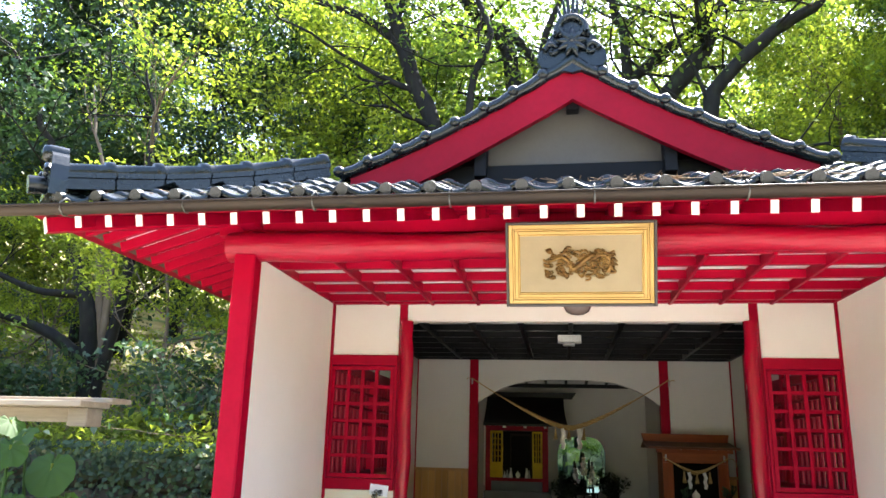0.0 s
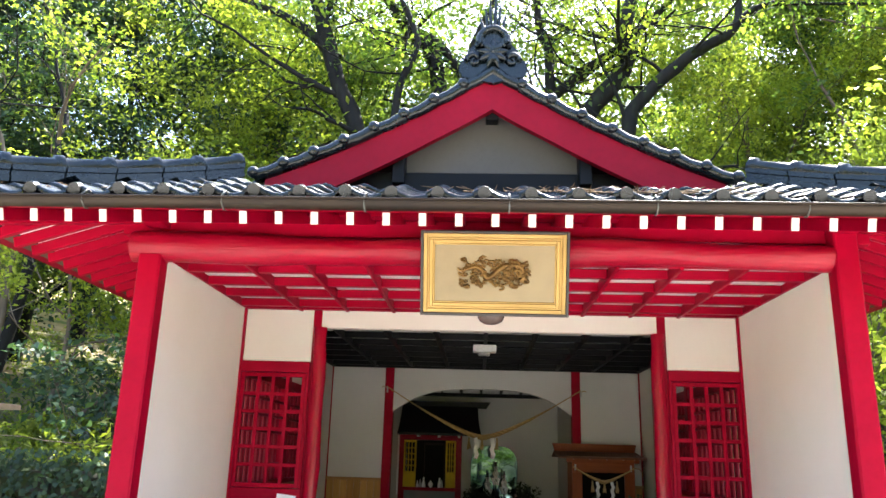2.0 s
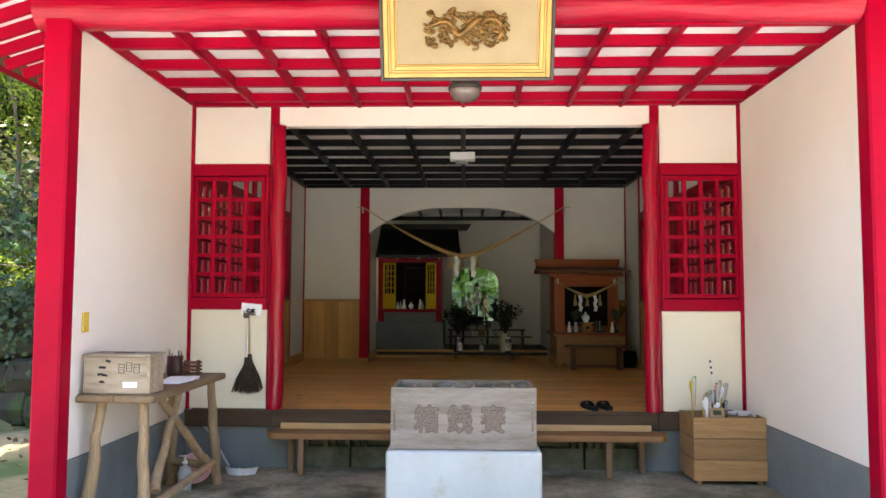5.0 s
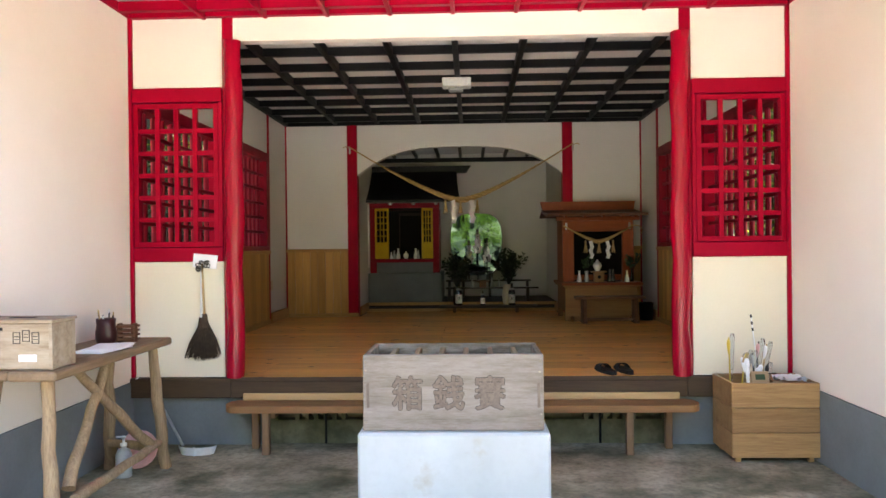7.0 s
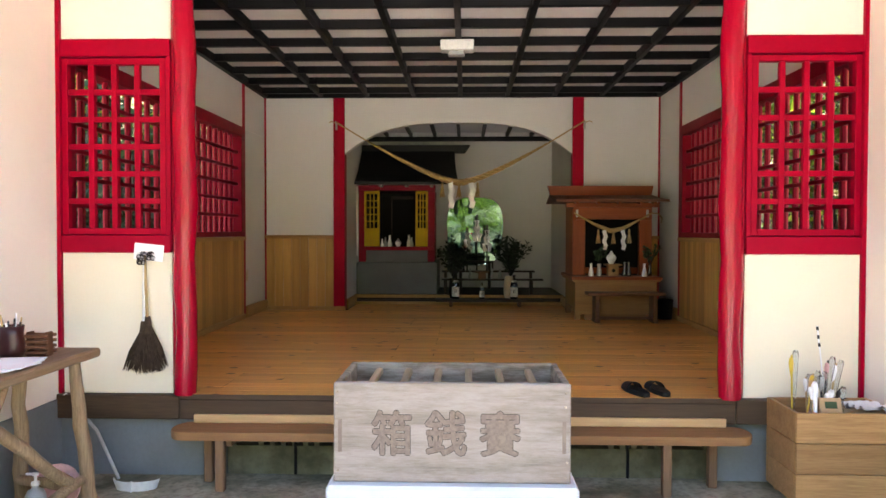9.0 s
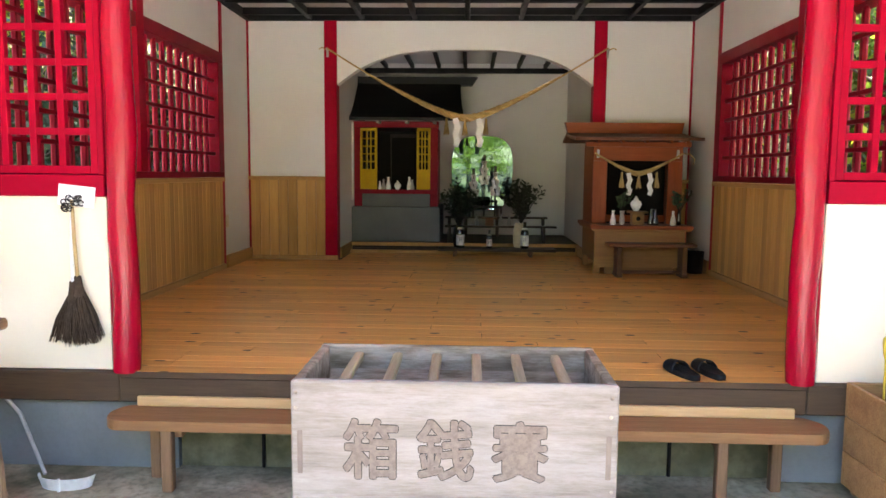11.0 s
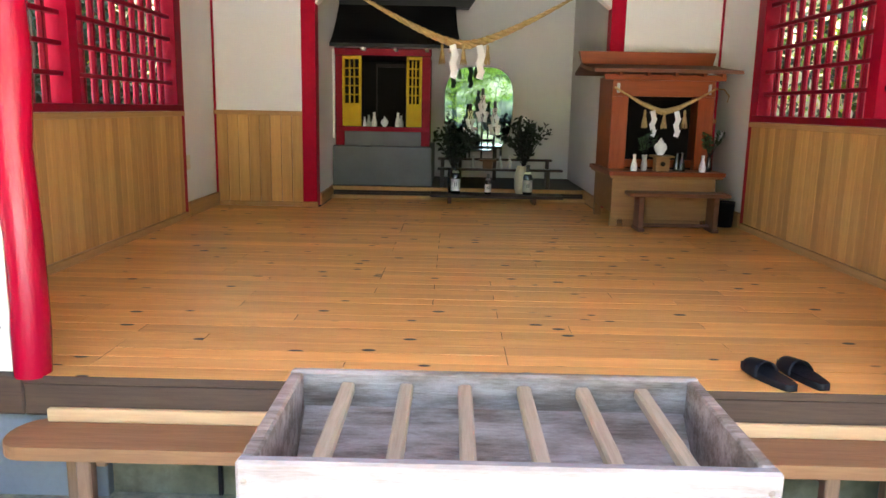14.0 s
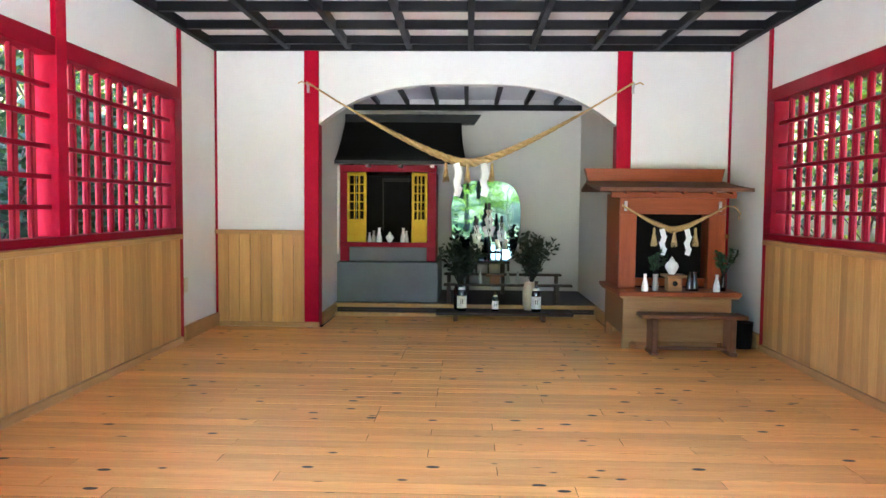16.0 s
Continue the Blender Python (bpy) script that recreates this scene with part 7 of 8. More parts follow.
def tree(name, label, base, height, lean, seed, leaf, bark, per=14, spread=0.42, size=0.14, radius=0.16, first=0.35, limbs=7, reach=0.42, fill=0):
    """Tapered trunk, crooked limbs and a loose crown of many leaves."""
    rnd, rng = random.Random(seed), np.random.default_rng(seed)
    e = thing(name, label, "tree", base, "trees round the hall")
    m, tips = Mesh(), []
    pts, rad = [], []
    n = 12
    for i in range(n + 1):
        t = i / n
        pts.append(Vector((lean[0] * t + 0.22 * math.sin(t * 5 + seed), lean[1] * t + 0.22 * math.cos(t * 4 + seed), height * 0.88 * t - 0.3 * (1 - t))))
        rad.append(radius * (1.25 - 0.25 * min(1, t * 8)) * (1 - 0.78 * t))
    m.tube(pts, rad, 10, cap=False, wobble=0.3)
    for k in range(limbs):
        t = first + (1 - first) * (k + rnd.random() * 0.6) / limbs
        i = min(n - 1, int(t * n))
        p = pts[i].lerp(pts[i + 1], t * n - i)
        a = k * 2.4 + rnd.uniform(-0.5, 0.5)
        grow(p, (math.cos(a), math.sin(a), rnd.uniform(0.1, 0.7)), height * reach * (1.15 - 0.6 * t), rad[i] * 0.55, 2, rnd, m, tips)
    tips.append(pts[-1].copy())
    put("trunk", m, bark, e, "dark crooked trunk and limbs")
    src = np.array([tuple(p) for p in tips])
    if fill:
        extra = src[rng.integers(0, len(src), fill)] + rng.normal(size=(fill, 3)) * np.array([0.8, 0.8, 0.6])
        src = np.concatenate([src, extra])
    c, nr, sz = clustered(src, per, spread, rng, size)
    crown = put("crown", leaf_mesh("crown", c, nr, sz, rng, leaf), leaf, e, "loose sunlit leafy crown")
    return e


def limb_tree(name, label, paths, seed, leaf, per=17, size=0.16, spread=0.5, bark="bark"):
    """An old tree whose main limbs follow given lines; twigs and leaves grow from them."""
    rnd, rng = random.Random(seed), np.random.default_rng(seed)
    base = paths[0][0][:3]
    e = thing(name, label, "tree", base, "trees round the hall")
    m, tips = Mesh(), []
    for path in paths:
        P = [Vector(p[:3]) - Vector(base) for p in path]
        R = [p[3] for p in path]
        pts, rad = [], []
        for i in range(len(P) - 1):
            for q in range(5):
                t = q / 5
                a = P[i - 1] if i else P[i] * 2 - P[i + 1]
                d = P[i + 2] if i + 2 < len(P) else P[i + 1] * 2 - P[i]
                pts.append(0.5 * ((2 * P[i]) + (P[i + 1] - a) * t + (2 * a - 5 * P[i] + 4 * P[i + 1] - d) * t * t + (3 * P[i] - a - 3 * P[i + 1] + d) * t ** 3))
                rad.append(R[i] + (R[i + 1] - R[i]) * t)
        pts.append(P[-1])
        rad.append(R[-1])
        m.tube(pts, rad, 10, cap=False, wobble=0.3)
        for i in range(4, len(pts)):
            if pts[i].z + base[2] > 6 and rnd.random() < 0.36:
                grow(pts[i], (rnd.gauss(0, 1), rnd.gauss(0, 0.6), rnd.gauss(0.25, 0.6)), rnd.uniform(1.2, 3.0), rad[i] * 0.32, 1, rnd, m, tips, 0.5, 0.06)
        grow(pts[-1], pts[-1] - pts[-2], 2.5, rad[-1], 2, rnd, m, tips, 0.5, 0.06)
    put("trunk", m, bark, e, "mossy trunk with crooked limbs")
    c, nr, sz = clustered([tuple(p) for p in tips], per, spread, rng, size)
    c[:, 1] += rng.uniform(0.3, 2.4, len(c))      # most foliage hangs on the far, sunny side
    put("crown", leaf_mesh("crown", c, nr, sz, rng, leaf), leaf, e, "sparse bright leafy crown")
    return e


limb_tree("old_tree", "tall old tree with dark mossy limbs behind the roof",
          [[(-2.2, 9, 1.6, 0.34), (-2.3, 9, 5.0, 0.28), (-2.94, 9, 8.7, 0.21), (-3.5, 9, 10.0, 0.19), (-3.9, 9, 11.4, 0.18), (-4.4, 9, 13.0, 0.15), (-4.8, 9.3, 15.0, 0.09)],
           [(-3.65, 9, 10.7, 0.13), (-4.25, 9, 11.4, 0.11), (-5.15, 9, 12.0, 0.09), (-6.0, 8.9, 12.3, 0.07), (-7.3, 8.8, 12.8, 0.05)],
           [(-3.35, 9, 9.7, 0.10), (-4.2, 8.9, 10.1, 0.07), (-4.9, 8.8, 10.5, 0.05)],
           [(-3.5, 9.1, 10.2, 0.10), (-4.0, 9.3, 11.4, 0.09), (-3.9, 9.4, 13.0, 0.06)]], 3, "leaf_c")
limb_tree("old_tree", "tall old forked tree with dark limbs behind the roof",
          [[(-0.9, 10, 1.8, 0.34), (-1.0, 10, 6.0, 0.28), (-1.15, 10, 9.1, 0.21), (-1.25, 10, 10.9, 0.19), (-1.55, 10, 11.65, 0.18), (-2.15, 10, 12.3, 0.16), (-2.9, 10.2, 13.6, 0.11)],
           [(-1.65, 10, 12.0, 0.11), (-1.1, 10, 11.55, 0.11), (-0.55, 10.1, 10.6, 0.10), (-0.3, 10.1, 9.0, 0.10)],
           [(-0.75, 10, 10.0, 0.10), (-0.5, 10, 11.1, 0.09), (-0.3, 10, 11.9, 0.08), (0.3, 10.2, 13.4, 0.06)]], 5, "leaf_a")
limb_tree("old_tree", "slender crooked old tree behind the roof",
          [[(-1.9, 8.5, 1.8, 0.16), (-2.1, 8.5, 6.0, 0.12), (-2.05, 8.5, 9.4, 0.09), (-1.67, 8.5, 10.6, 0.08), (-1.7, 8.5, 11.2, 0.07), (-2.3, 8.6, 12.6, 0.05)]], 6, "leaf_a")
limb_tree("old_tree", "old tree with two crooked mossy limbs behind the gable",
          [[(1.3, 9.5, 1.8, 0.28), (1.5, 9.5, 6.0, 0.20), (1.5, 9.5, 9.8, 0.13), (1.47, 9.5, 11.3, 0.12), (1.25, 9.5, 11.9, 0.10), (1.2, 9.6, 13.4, 0.07)],
           [(1.45, 9.5, 9.9, 0.12), (2.4, 9.5, 10.75, 0.13), (3.1, 9.5, 11.25, 0.12), (3.6, 9.5, 11.7, 0.11), (4.6, 9.6, 12.8, 0.07)]], 8, "leaf_a")
limb_tree("old_tree", "tall old tree with a thick crooked mossy trunk",
          [[(1.6, 9, 1.8, 0.40), (1.5, 9, 6.0, 0.30), (2.1, 9, 8.9, 0.21), (3.0, 9, 10.2, 0.20), (3.3, 9, 10.9, 0.19), (3.25, 9, 11.6, 0.17), (3.6, 9.1, 13.2, 0.11)]], 9, "leaf_c")
limb_tree("old_tree", "leaning old tree with long dark bare limbs",
          [[(2.9, 8.5, 1.7, 0.34), (2.9, 8.5, 6.0, 0.24), (3.1, 8.5, 8.6, 0.17), (3.3, 8.5, 9.3, 0.16), (4.5, 8.5, 10.5, 0.14), (5.55, 8.5, 11.2, 0.11), (5.8, 8.6, 12.2, 0.07)],
           [(5.5, 8.5, 11.2, 0.09), (6.2, 8.4, 11.75, 0.07), (7.5, 8.4, 11.8, 0.04)]], 12, "leaf_c", 10)
limb_tree("young_tree", "pale twin-stemmed young tree on the bank",
          [[(-8.7, 6.1, 1.5, 0.10), (-8.8, 6.1, 3.5, 0.085), (-9.0, 6.1, 5.0, 0.075), (-9.3, 6.2, 7.0, 0.05)],
           [(-8.65, 6.1, 1.6, 0.09), (-8.7, 6.1, 3.8, 0.075), (-8.7, 6.1, 5.0, 0.06), (-8.3, 6.2, 7.0, 0.04)]], 16, "leaf_c", 10, 0.13, 0.4, "bark_light")
limb_tree("old_tree", "crooked dark tree on the bank with spreading limbs",
          [[(-8.6, 6, 1.5, 0.22), (-8.85, 6, 2.6, 0.18), (-9.0, 6, 3.9, 0.15), (-9.6, 6, 5.3, 0.12), (-10.4, 6, 7.5, 0.07)],
           [(-8.9, 6, 3.0, 0.13), (-9.8, 5.9, 3.6, 0.10), (-11.2, 5.8, 4.0, 0.06)],
           [(-9.2, 6, 4.3, 0.09), (-10.2, 6, 4.4, 0.07), (-11.5, 6, 4.9, 0.05)],
           [(-8.7, 6, 2.2, 0.12), (-8.4, 6.1, 4.4, 0.10), (-8.2, 6.1, 7.0, 0.06)]], 15, "leaf_a", 9, 0.13)

kinds = [tree("broadleaf_tree", "dense broadleaf tree with deep green leaves", (-13.4, 11.2, 1.8), 11.5, (0.5, 0.2), 31, "leaf_b", "bark", 34, 0.33, 0.175, 0.20, 0.22, 9, 0.40, 260),
         tree("broadleaf_tree", "tall broadleaf tree with fresh green leaves", (-6.0, 16.5, 4.0), 13.0, (-0.4, 0.5), 37, "leaf_a", "bark_light", 34, 0.33, 0.15, 0.17, 0.25, 9, 0.36, 260),
         tree("young_tree", "young tree with yellow-green leaves and pale stems", (-5.4, 6.6, 1.6), 5.6, (0.2, 0.1), 43, "leaf_c", "bark_light", 18, 0.24, 0.11, 0.07, 0.15, 9, 0.40, 120),
         tree("broadleaf_tree", "light green broadleaf tree behind the roof", (6.7, 11.4, 1.9), 10.0, (0.3, 0.2), 51, "leaf_c", "bark_light", 26, 0.33, 0.12, 0.14, 0.22, 9, 0.36, 200)]
rnd = random.Random(77)
for x, y, k, s in ((-9.5, 14.5, 0, 1.0), (-13.0, 17.0, 0, 1.25), (-4.6, 15.0, 0, 0.8), (-17.5, 13.0, 1, 1.1), (9.4, 12.2, 3, 1.0), (-10.4, 7.4, 2, 0.75), (-12.6, 7.8, 2, 0.8), (9.5, 8.0, 1, 0.95), (6.6, 15.5, 1, 0.85),
                   (11.5, 12.5, 0, 1.1), (14.5, 9.0, 1, 1.1), (0.5, 17.0, 1, 0.85), (3.6, 19.0, 0, 0.75), (-2.5, 20.5, 0, 0.75), (-2.0, 14.0, 1, 0.8), (9.0, 18.0, 1, 1.1),
                   (-6.9, 4.6, 2, 0.8), (-13.4, 5.0, 2, 0.7), (7.4, 7.4, 2, 1.1), (7.4, 4.6, 2, 1.0), (9.0, 3.0, 2, 1.1),
                   (-16, -19, 0, 0.6), (-11, -18.4, 1, 0.55), (-7.4, -17.8, 0, 0.6), (-3.6, -18.2, 1, 0.55), (-0.2, -17.6, 0, 0.6), (3.4, -18.2, 1, 0.55), (7, -17.8, 0, 0.6), (11, -18.4, 1, 0.55), (15, -17, 0, 0.6), (-12.5, -12, 0, 0.6), (12.5, -11, 0, 0.6),
                   (-6.2, 13.6, 3, 1.1), (-12.8, 12.6, 0, 1.1), (-18, -9, 1, 0.8), (17, -3, 0, 0.8), (-17, -1, 0, 0.9),
                   (-6, -14.4, 2, 0.62), (-3.4, -14.2, 2, 0.58), (-0.8, -14.6, 2, 0.65), (1.7, -14.2, 2, 0.6), (4.2, -14.5, 2, 0.62), (6.8, -14.2, 2, 0.58)):
    c = copy_thing(kinds[k], pose(x, y, ground_height(x, y) - 0.1, 0, 0, rnd.uniform(0, 360)))
    c.scale = (s, s, s * rnd.uniform(0.92, 1.1))

# distant wooded hillside
rng = np.random.default_rng(9)
cs, ns, ss = [], [], []
for k in range(560):
    x, y = rng.uniform(-60, 60), rng.uniform(21, 58)
    g = ground_height(x, y)
    if k >= 470:      # lower woods beside the bank
        x, y = rng.uniform(-32, -13), rng.uniform(15, 24)
        g = ground_height(x, y) + rng.uniform(-2.0, 2.0)
    elif k >= 330:    # tall crowns standing behind the old trees
        x, y = rng.uniform(-14, 20), rng.uniform(24, 32)
        g = ground_height(x, y) + rng.uniform(-1.0, 8.0)
    r = rng.uniform(1.8, 3.6)
    d = rng.normal(size=(150, 3))
    d /= np.linalg.norm(d, axis=1, keepdims=True)
    d[:, 2] = np.abs(d[:, 2]) * 1.2 - 0.25
    cs.append(np.array([x, y, g + 3.0]) + d * r * rng.uniform(0.75, 1.05, (150, 1)) * np.array([1, 1, 1.3]))
    ns.append(d + rng.normal(size=d.shape) * 0.5)
    ss.append(rng.uniform(0.3, 0.6, 150))
tagged(put("far_woods", leaf_mesh("far_woods", np.concatenate(cs), np.concatenate(ns), np.concatenate(ss), rng, "leaf_c"), "leaf_c"), "bright green wooded hillside behind the hall", "woods", "", "stuff")

# paved yard before the hall
structure("pavement", B(-8.5, 8.5, -13.4, -2.51, -0.2, -0.075, 0.02), "yard", "pale sunlit concrete yard before the hall", "pavement")

# retaining wall on the left bank: dark stones under ivy
rw = thing("retaining_wall", "dark mossy stone retaining wall overgrown with ivy", "wall", (-6.8, 2.0, 0), kind="structure")
rnd = random.Random(12)
stones = [Mesh().tube([(-0.30, 0, 0), (-0.26, 0, 0), (0.26, 0, 0), (0.30, 0, 0)], [0.20, 0.24, 0.25, 0.19], 7, wobble=0.6, smooth=False).data("stone") for _ in range(3)]
for me in stones:
    me.materials.append(M["rock"])
inv = rw.matrix_basis.inverted()
for r in range(4):
    for k in range(10):
        x = -9.6 + 0.56 * k + 0.28 * (r % 2)
        put("stone", rnd.choice(stones), "rock", rw, "", inv @ pose(x, 2.25 + 0.07 * r, 0.10 + 0.37 * r, rnd.uniform(0, 360), rnd.uniform(-6, 6), rnd.uniform(-8, 8)))
    for k in range(9):
        y = 2.5 + 0.56 * k + 0.28 * (r % 2)
        put("stone", rnd.choice(stones), "rock", rw, "", inv @ pose(-4.45 - 0.07 * r, y, 0.10 + 0.37 * r, rnd.uniform(0, 360), rnd.uniform(-6, 6), 90 + rnd.uniform(-8, 8)))
put_w("core", Mesh().box(-10, -4.6, 2.42, 3.2, -0.2, 1.50, 0.05).box(-5.2, -4.62, 2.42, 7.6, -0.2, 1.50, 0.05), "soil", rw)
n = 5200
side = rng.random(n) < 0.6
ix = np.where(side, rng.uniform(-9.8, -4.2, n), -4.25 - rng.random(n) * 0.25)
iy = np.where(side, 2.0 + rng.random(n) * 0.25, rng.uniform(2.0, 7.0, n))
iz = 1.62 - np.abs(rng.normal(size=n)) * 0.55
ivn = np.stack([np.where(side, 0, 1.0), np.where(side, -1.0, 0), np.full(n, 0.4)], 1) + rng.normal(size=(n, 3)) * 0.4
keep = iz > 0.25
tagged(put("ivy", leaf_mesh("ivy", np.stack([ix, iy, iz], 1)[keep], ivn[keep], rng.uniform(0.05, 0.10, keep.sum()), rng, "leaf_b", 0.8), "leaf_b"), "small-leaved ivy hanging over the stone wall", "ivy", "", "stuff")
n = 2600
ix, iy = rng.uniform(-10, -4.4, n), rng.uniform(2.1, 3.2, n)
pz = np.array([max(1.5, ground_height(a, b)) for a, b in zip(ix, iy)]) + np.abs(rng.normal(size=n)) * 0.16
tagged(put("bank_plants", leaf_mesh("bank_plants", np.stack([ix, iy, pz], 1), rng.normal(size=(n, 3)) * 0.7 + np.array([0, -0.3, 0.8]), rng.uniform(0.06, 0.15, n), rng, "leaf_c", 0.35), "leaf_c"), "low ferns and seedlings along the bank's top", "undergrowth", "", "stuff")
n = 15000
sgn = np.where(rng.random(n) < 0.68, -1, 1)
ix, iy = sgn * rng.uniform(4.7, 17, n), rng.uniform(4.3, 15, n)
pz = np.array([ground_height(a, b) for a, b in zip(ix, iy)]) + np.abs(rng.normal(size=n)) * 0.28
tagged(put("undergrowth", leaf_mesh("undergrowth", np.stack([ix, iy, pz], 1), rng.normal(size=(n, 3)) * 0.8 + np.array([0, -0.2, 0.7]), rng.uniform(0.07, 0.15, n), rng, "leaf_c", 0.45), "leaf_c"), "bright yellow-green undergrowth on the wooded slope", "undergrowth", "", "stuff")
# shrubs on the banks
def shrub(at, r, h, seed, leaf, n, size, label):
    g = np.random.default_rng(seed)
    e = thing("shrub", label, "shrub", at, "shrubs on the bank")
    m, tips = Mesh(), []
    q = random.Random(seed)
    for k in range(7):
        a = k * 0.9
        grow((0.05 * math.cos(a), 0.05 * math.sin(a), -0.1), (0.5 * math.cos(a), 0.5 * math.sin(a), 1), h * q.uniform(0.6, 1.0), 0.022, 1, q, m, tips, 0.4, 0.05)
    clear_of = [abs(x + at[0]) > 2.95 or y + at[1] > 7.3 for x, y, z in m.v]      # nothing reaches through the hall's walls
    kept = [j for j, f in enumerate(m.f) if all(clear_of[i] for i in f)]
    m.f, m.smooth = [m.f[j] for j in kept], [m.smooth[j] for j in kept]
    tagged(put("branchwork", m, "bark_light", e), "thin pale branching stems", kind="stuff")
    c, nr, sz = clustered([tuple(p) for p in tips], max(1, n // len(tips)), r * 0.30, g, size)
    out = (np.abs(c[:, 0] + at[0]) > 3.0) | (c[:, 1] + at[1] > 7.2)
    c, nr, sz = c[out], nr[out], sz[out]
    put("leaves", leaf_mesh("leaves", c, nr, sz, g, leaf), leaf, e)


for i, (x, y, r, h, lf) in enumerate(((-4.4, 4.0, 0.6, 2.9, "leaf_b"), (-5.0, 3.4, 0.5, 1.9, "leaf_b"), (-4.4, 5.2, 0.7, 3.1, "leaf_b"), (-4.6, 6.6, 0.8, 3.4, "leaf_b"), (-5.6, 7.6, 0.9, 3.4, "leaf_a"), (-6.0, 3.8, 0.5, 0.7, "leaf_c"), (-9.6, 5.2, 0.9, 1.2, "leaf_b"), (-5.0, 5.8, 1.0, 3.2, "leaf_b"), (-10.6, 3.6, 0.9, 1.6, "leaf_a"),
                                      (4.9, 3.2, 0.8, 1.4, "leaf_b"), (5.9, 1.6, 0.9, 1.6, "leaf_a"), (4.6, 1.2, 0.5, 0.9, "leaf_b"), (6.8, 2.6, 0.9, 2.2, "leaf_c"), (5.0, 5.4, 1.0, 3.0, "leaf_a"), (4.6, -0.6, 0.5, 0.8, "leaf_b"), (-12.4, 4.2, 1.0, 2.0, "leaf_c"),
                                      (-5.2, 5.0, 0.9, 3.2, "leaf_b"), (5.0, 2.3, 0.9, 3.8, "leaf_c"), (5.0, 3.9, 0.9, 4.0, "leaf_c"), (4.8, 0.9, 0.8, 3.4, "leaf_c"), (4.8, 5.0, 0.9, 3.4, "leaf_a"), (5.4, 6.4, 0.9, 3.6, "leaf_a"), (6.6, 5.4, 1.0, 3.8, "leaf_c"), (6.2, 8.0, 1.0, 3.8, "leaf_a"), (4.9, 7.4, 0.9, 3.4, "leaf_b"))):
    shrub((x, y, ground_height(x, y)), r, h, 100 + i, lf, 1500, 0.145, "leafy green shrub on the bank")

# litter on the ground and dead twigs on the roof
n = 2600
ix, iy = np.where(rng.random(n) < 0.6, rng.uniform(-9, -2.7, n), rng.uniform(2.7, 8, n)), rng.uniform(-2.4, 8, n)
pz = np.array([ground_height(a, b) for a, b in zip(ix, iy)]) + 0.02
M["litter"] = material("dry_leaves", (0.22, 0.14, 0.07), (0.12, 0.07, 0.035), rough=0.9, scale=1.0, fine=9)
tagged(put("leaf_litter", leaf_mesh("leaf_litter", np.stack([ix, iy, pz], 1), rng.normal(size=(n, 3)) * 0.35 + np.array([0, 0, 1]), rng.uniform(0.05, 0.11, n), rng, "litter"), "litter"), "dry brown fallen leaves on the ground", "fallen leaves", "", "stuff")
tw = Mesh()
q = random.Random(6)
for k in range(150):
    x = q.gauss(0.75, 0.5) if k < 110 else q.uniform(-3, 3)
    d = abs(q.gauss(0.15, 0.2))
    p = Vector((x, EAVE_Y + d, slope_z(d) + 0.045))
    a = q.uniform(0, 6.28)
    l = q.uniform(0.03, 0.14)
    tw.tube([p, p + Vector((math.cos(a) * l, math.sin(a) * l * 0.6, q.uniform(0.0, 0.03)))], [0.004, 0.002], 4, cap=False)
tagged(put("dead_twigs", tw, "litter"), "dead twigs and needles caught on the tiles", "twigs", "", "stuff")

# low roofed trough with broad-leaved plants beside the hall
wr = thing("trough_roof", "small weathered plank roof on posts over a water trough", "shelter", (-4.6, -1.5, -0.1))
put_w("roof_board", Mesh().box(-5.9, -3.57, -1.80, -1.42, 1.90, 1.945, 0.006, None), "old_wood", wr)
put_w("roof_board", B(-5.9, -3.56, -1.42, -1.15, 1.945, 1.985, 0.006), "old_wood", wr)
put_w("beam", B(-5.8, -3.66, -1.62, -1.50, 1.79, 1.899, 0.008), "old_wood", wr)
put_w("beam_end", B(-3.76, -3.60, -1.66, -1.46, 1.76, 1.8985, 0.008), "old_wood", wr)
for x in (-4.75, -5.7):
    put_w("post", B(x - 0.05, x + 0.05, -1.61, -1.51, -0.12, 1.789, 0.008), "old_wood", wr)


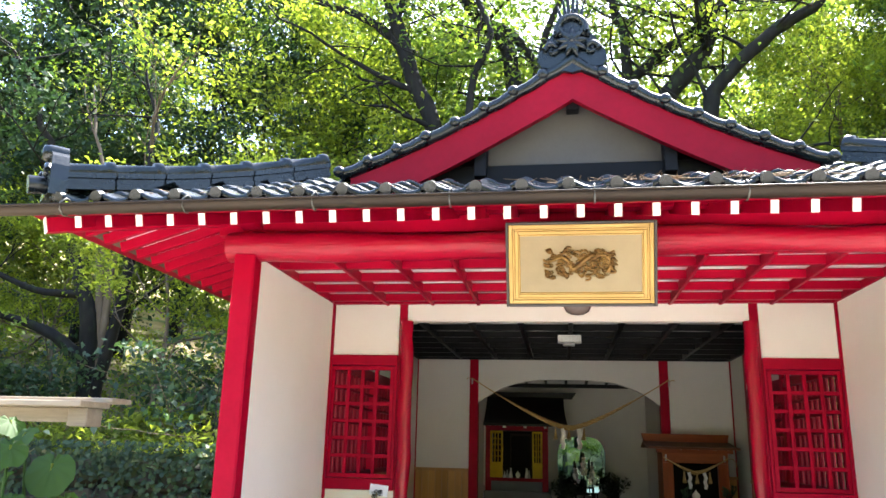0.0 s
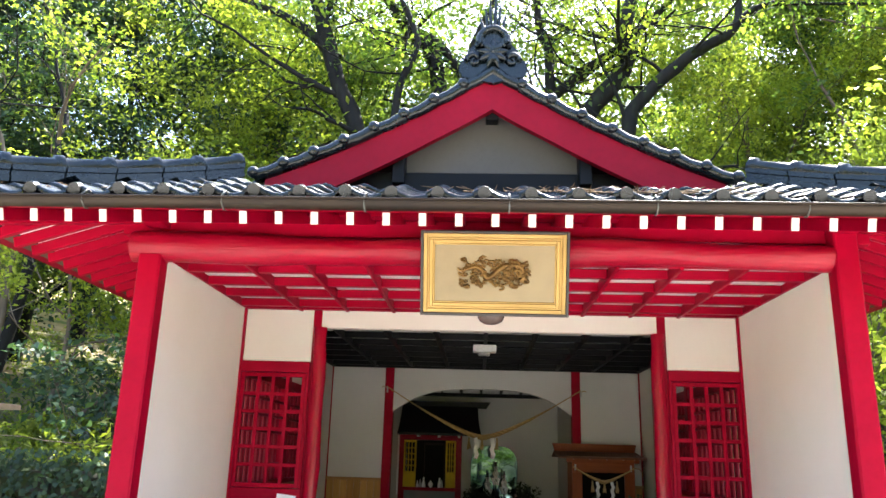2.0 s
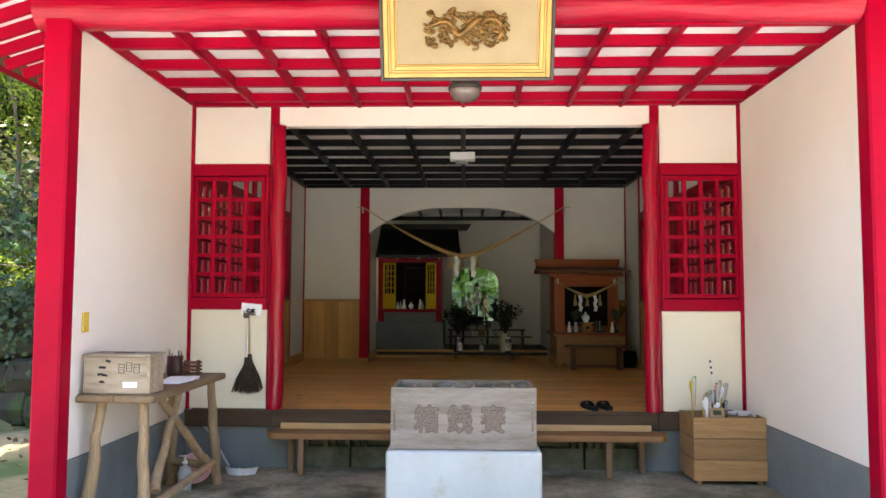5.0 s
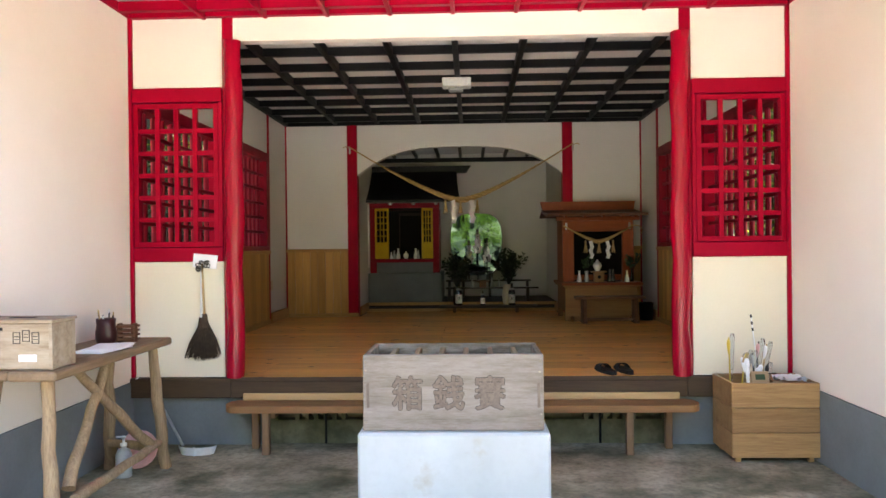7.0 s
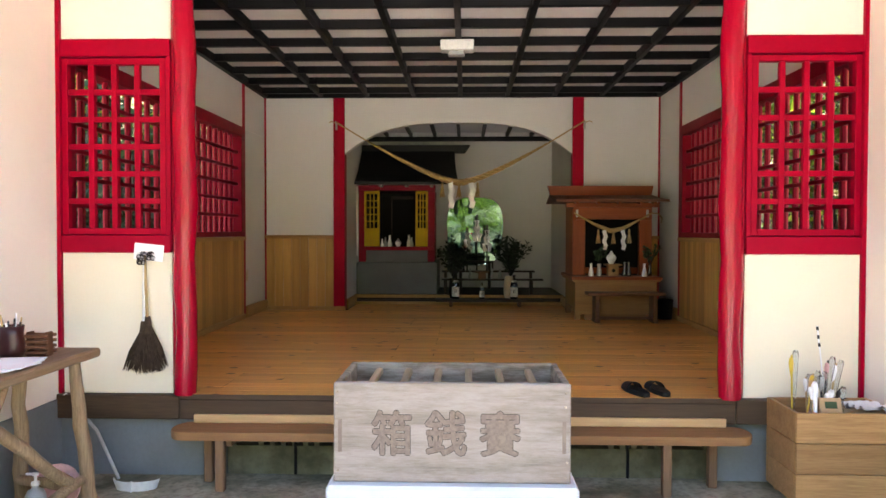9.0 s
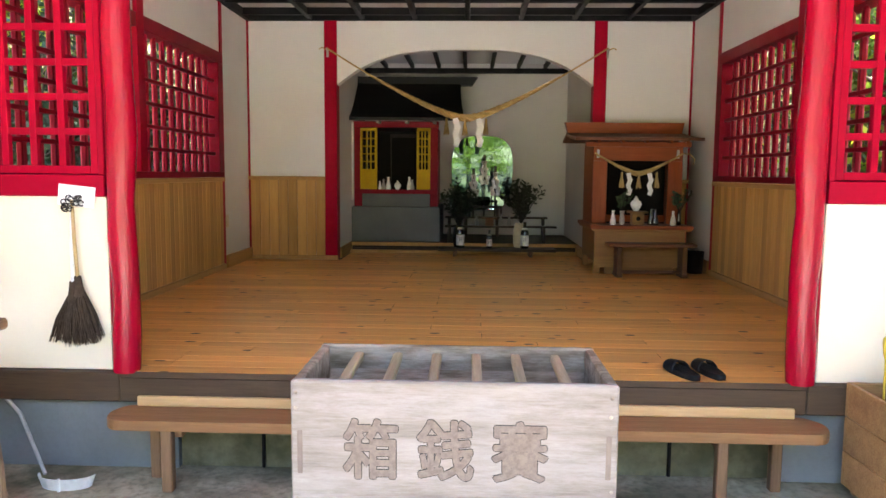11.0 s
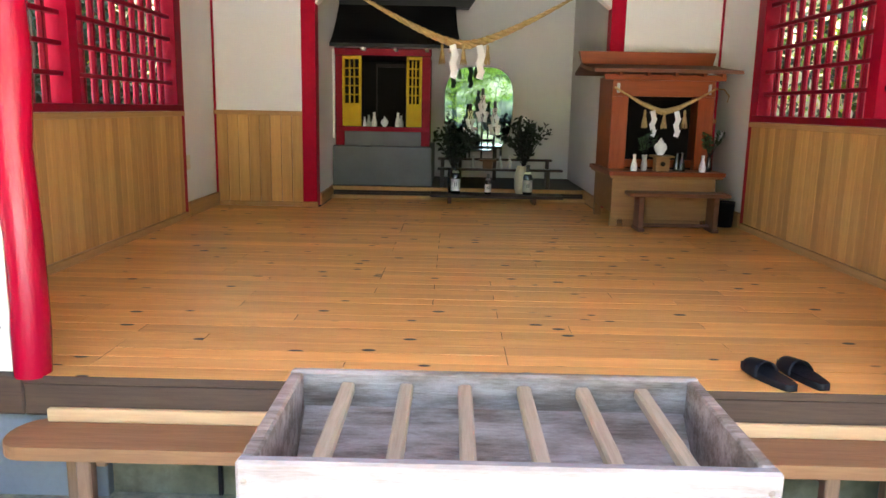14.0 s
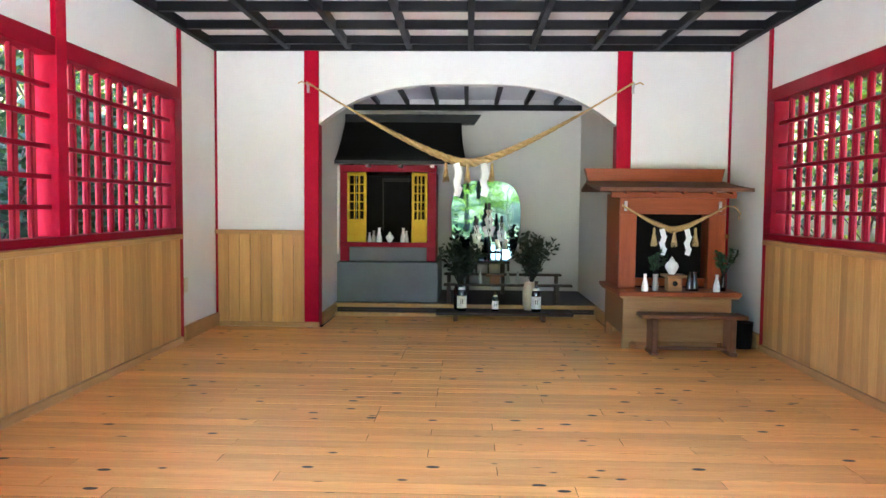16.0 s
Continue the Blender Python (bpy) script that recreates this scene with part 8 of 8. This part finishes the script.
def taro(at, turn, tilt, size, h):
    """One broad heart-shaped leaf on a long curved stalk."""
    e = thing("taro_plant", "broad heart-shaped green leaf on a tall stalk", "plant", at, "broad-leaved plants")
    stalk = [(0, 0, 0), (0.02, 0.0, h * 0.5), (0.06 * math.cos(turn), 0.06 * math.sin(turn), h * 0.85), (0.10 * math.cos(turn), 0.10 * math.sin(turn), h)]
    put("stalk", Mesh().tube(stalk, [0.018, 0.015, 0.011, 0.008], 7), "leaf_big", e)
    vs, fs = [(0, 0, 0)], []
    n = 28
    for ring_ in (0.5, 1.0):
        for i in range(n):
            a = 2 * math.pi * i / n
            r = size * (0.62 + 0.30 * math.cos(a) + 0.18 * abs(math.sin(a))) * (0.55 if abs(a - math.pi) < 0.12 else 1)
            x, y = r * math.cos(a) * ring_, r * math.sin(a) * 0.85 * ring_
            vs.append((x, y, -0.22 * (x * x + y * y) / size + 0.05 * abs(y) + 0.012 * math.sin(a * 9) * ring_))
    for i in range(n):
        j = (i + 1) % n
        fs += [(0, 1 + i, 1 + j), (1 + i, 1 + n + i, 1 + n + j, 1 + j)]
    q = Matrix.Translation(stalk[-1]) @ pose(0, 0, 0, 0, tilt, math.degrees(turn))
    put("leaf", Mesh().add(vs, fs, smooth=True), "leaf_big", e, "", q)
    put("vein", Mesh().tube([(-size * 0.05, 0, 0.004), (size * 0.45, 0, -0.03), (size * 0.88, 0, -0.16 * size - 0.02)], [0.008, 0.006, 0.003], 6), "leaf_c", e, "", q)


for i, (x, y, h, s, a, t) in enumerate(((-3.50, -2.05, 1.50, 0.22, -1.3, 62), (-3.75, -1.95, 1.70, 0.18, -2.0, 45), (-3.62, -2.4, 1.62, 0.15, -0.8, 50), (-3.9, -2.45, 1.52, 0.17, -2.2, 58), (-3.55, -2.3, 1.28, 0.18, -1.7, 48), (-4.1, -1.9, 1.78, 0.16, -0.3, 40), (-3.98, -2.1, 1.60, 0.20, -1.0, 50), (-4.25, -2.0, 1.70, 0.25, -2.4, 40), (-3.68, -2.2, 1.38, 0.25, -2.6, 55),
                                        (-4.05, -2.25, 1.35, 0.26, -0.6, 55), (-4.4, -2.2, 1.48, 0.26, -1.6, 48), (-3.85, -2.3, 1.12, 0.25, -1.8, 55), (-4.3, -2.35, 1.15, 0.24, -2.2, 52), (-3.6, -1.85, 1.25, 0.22, -0.4, 45))):
    taro((x, y, -0.1), a, t, s, h + 0.1)

# board fence with a capping roof on the right bank
fn = thing("board_fence", "dark weathered board fence with a small capping roof", "fence", (6.3, 3.2, 1.6))
for k in range(16):
    put_w("board", B(5.0 + 0.17 * k, 5.15 + 0.17 * k, 3.2, 3.225, 1.2, 2.28, 0.004), "board_dark", fn)
for x in (5.0, 6.35, 7.7):
    put_w("post", B(x - 0.05, x + 0.05, 3.226, 3.326, 0.9, 2.36, 0.006), "board_dark", fn)
put_w("cap", Mesh().box(4.85, 7.9, -0.2, 0.2, -0.02, 0.02, 0.005, pose(0, 3.2, 2.40, 8)), "old_wood", fn)
bl = Mesh()
q = random.Random(8)
for k in range(420):
    x, y = q.uniform(3.3, 5.6), q.uniform(-1.2, 2.6)
    z = ground_height(x, y)
    a, l = q.uniform(0, 6.28), q.uniform(0.35, 0.85)
    d = Vector((math.cos(a), math.sin(a), 0))
    s = Vector((-d.y, d.x, 0)) * 0.016
    p0 = Vector((x, y, z - 0.02))
    p1, p2 = p0 + d * l * 0.25 + Vector((0, 0, l * 0.75)), p0 + d * l * 0.75 + Vector((0, 0, l * 0.7))
    bl.add([p0 - s, p0 + s, p1 + s, p1 - s, p2], [(0, 1, 2, 3), (3, 2, 4)])
tagged(put("tall_grass", bl, "leaf_b"), "long-bladed dark green grass beside the hall", "grass", "", "stuff")
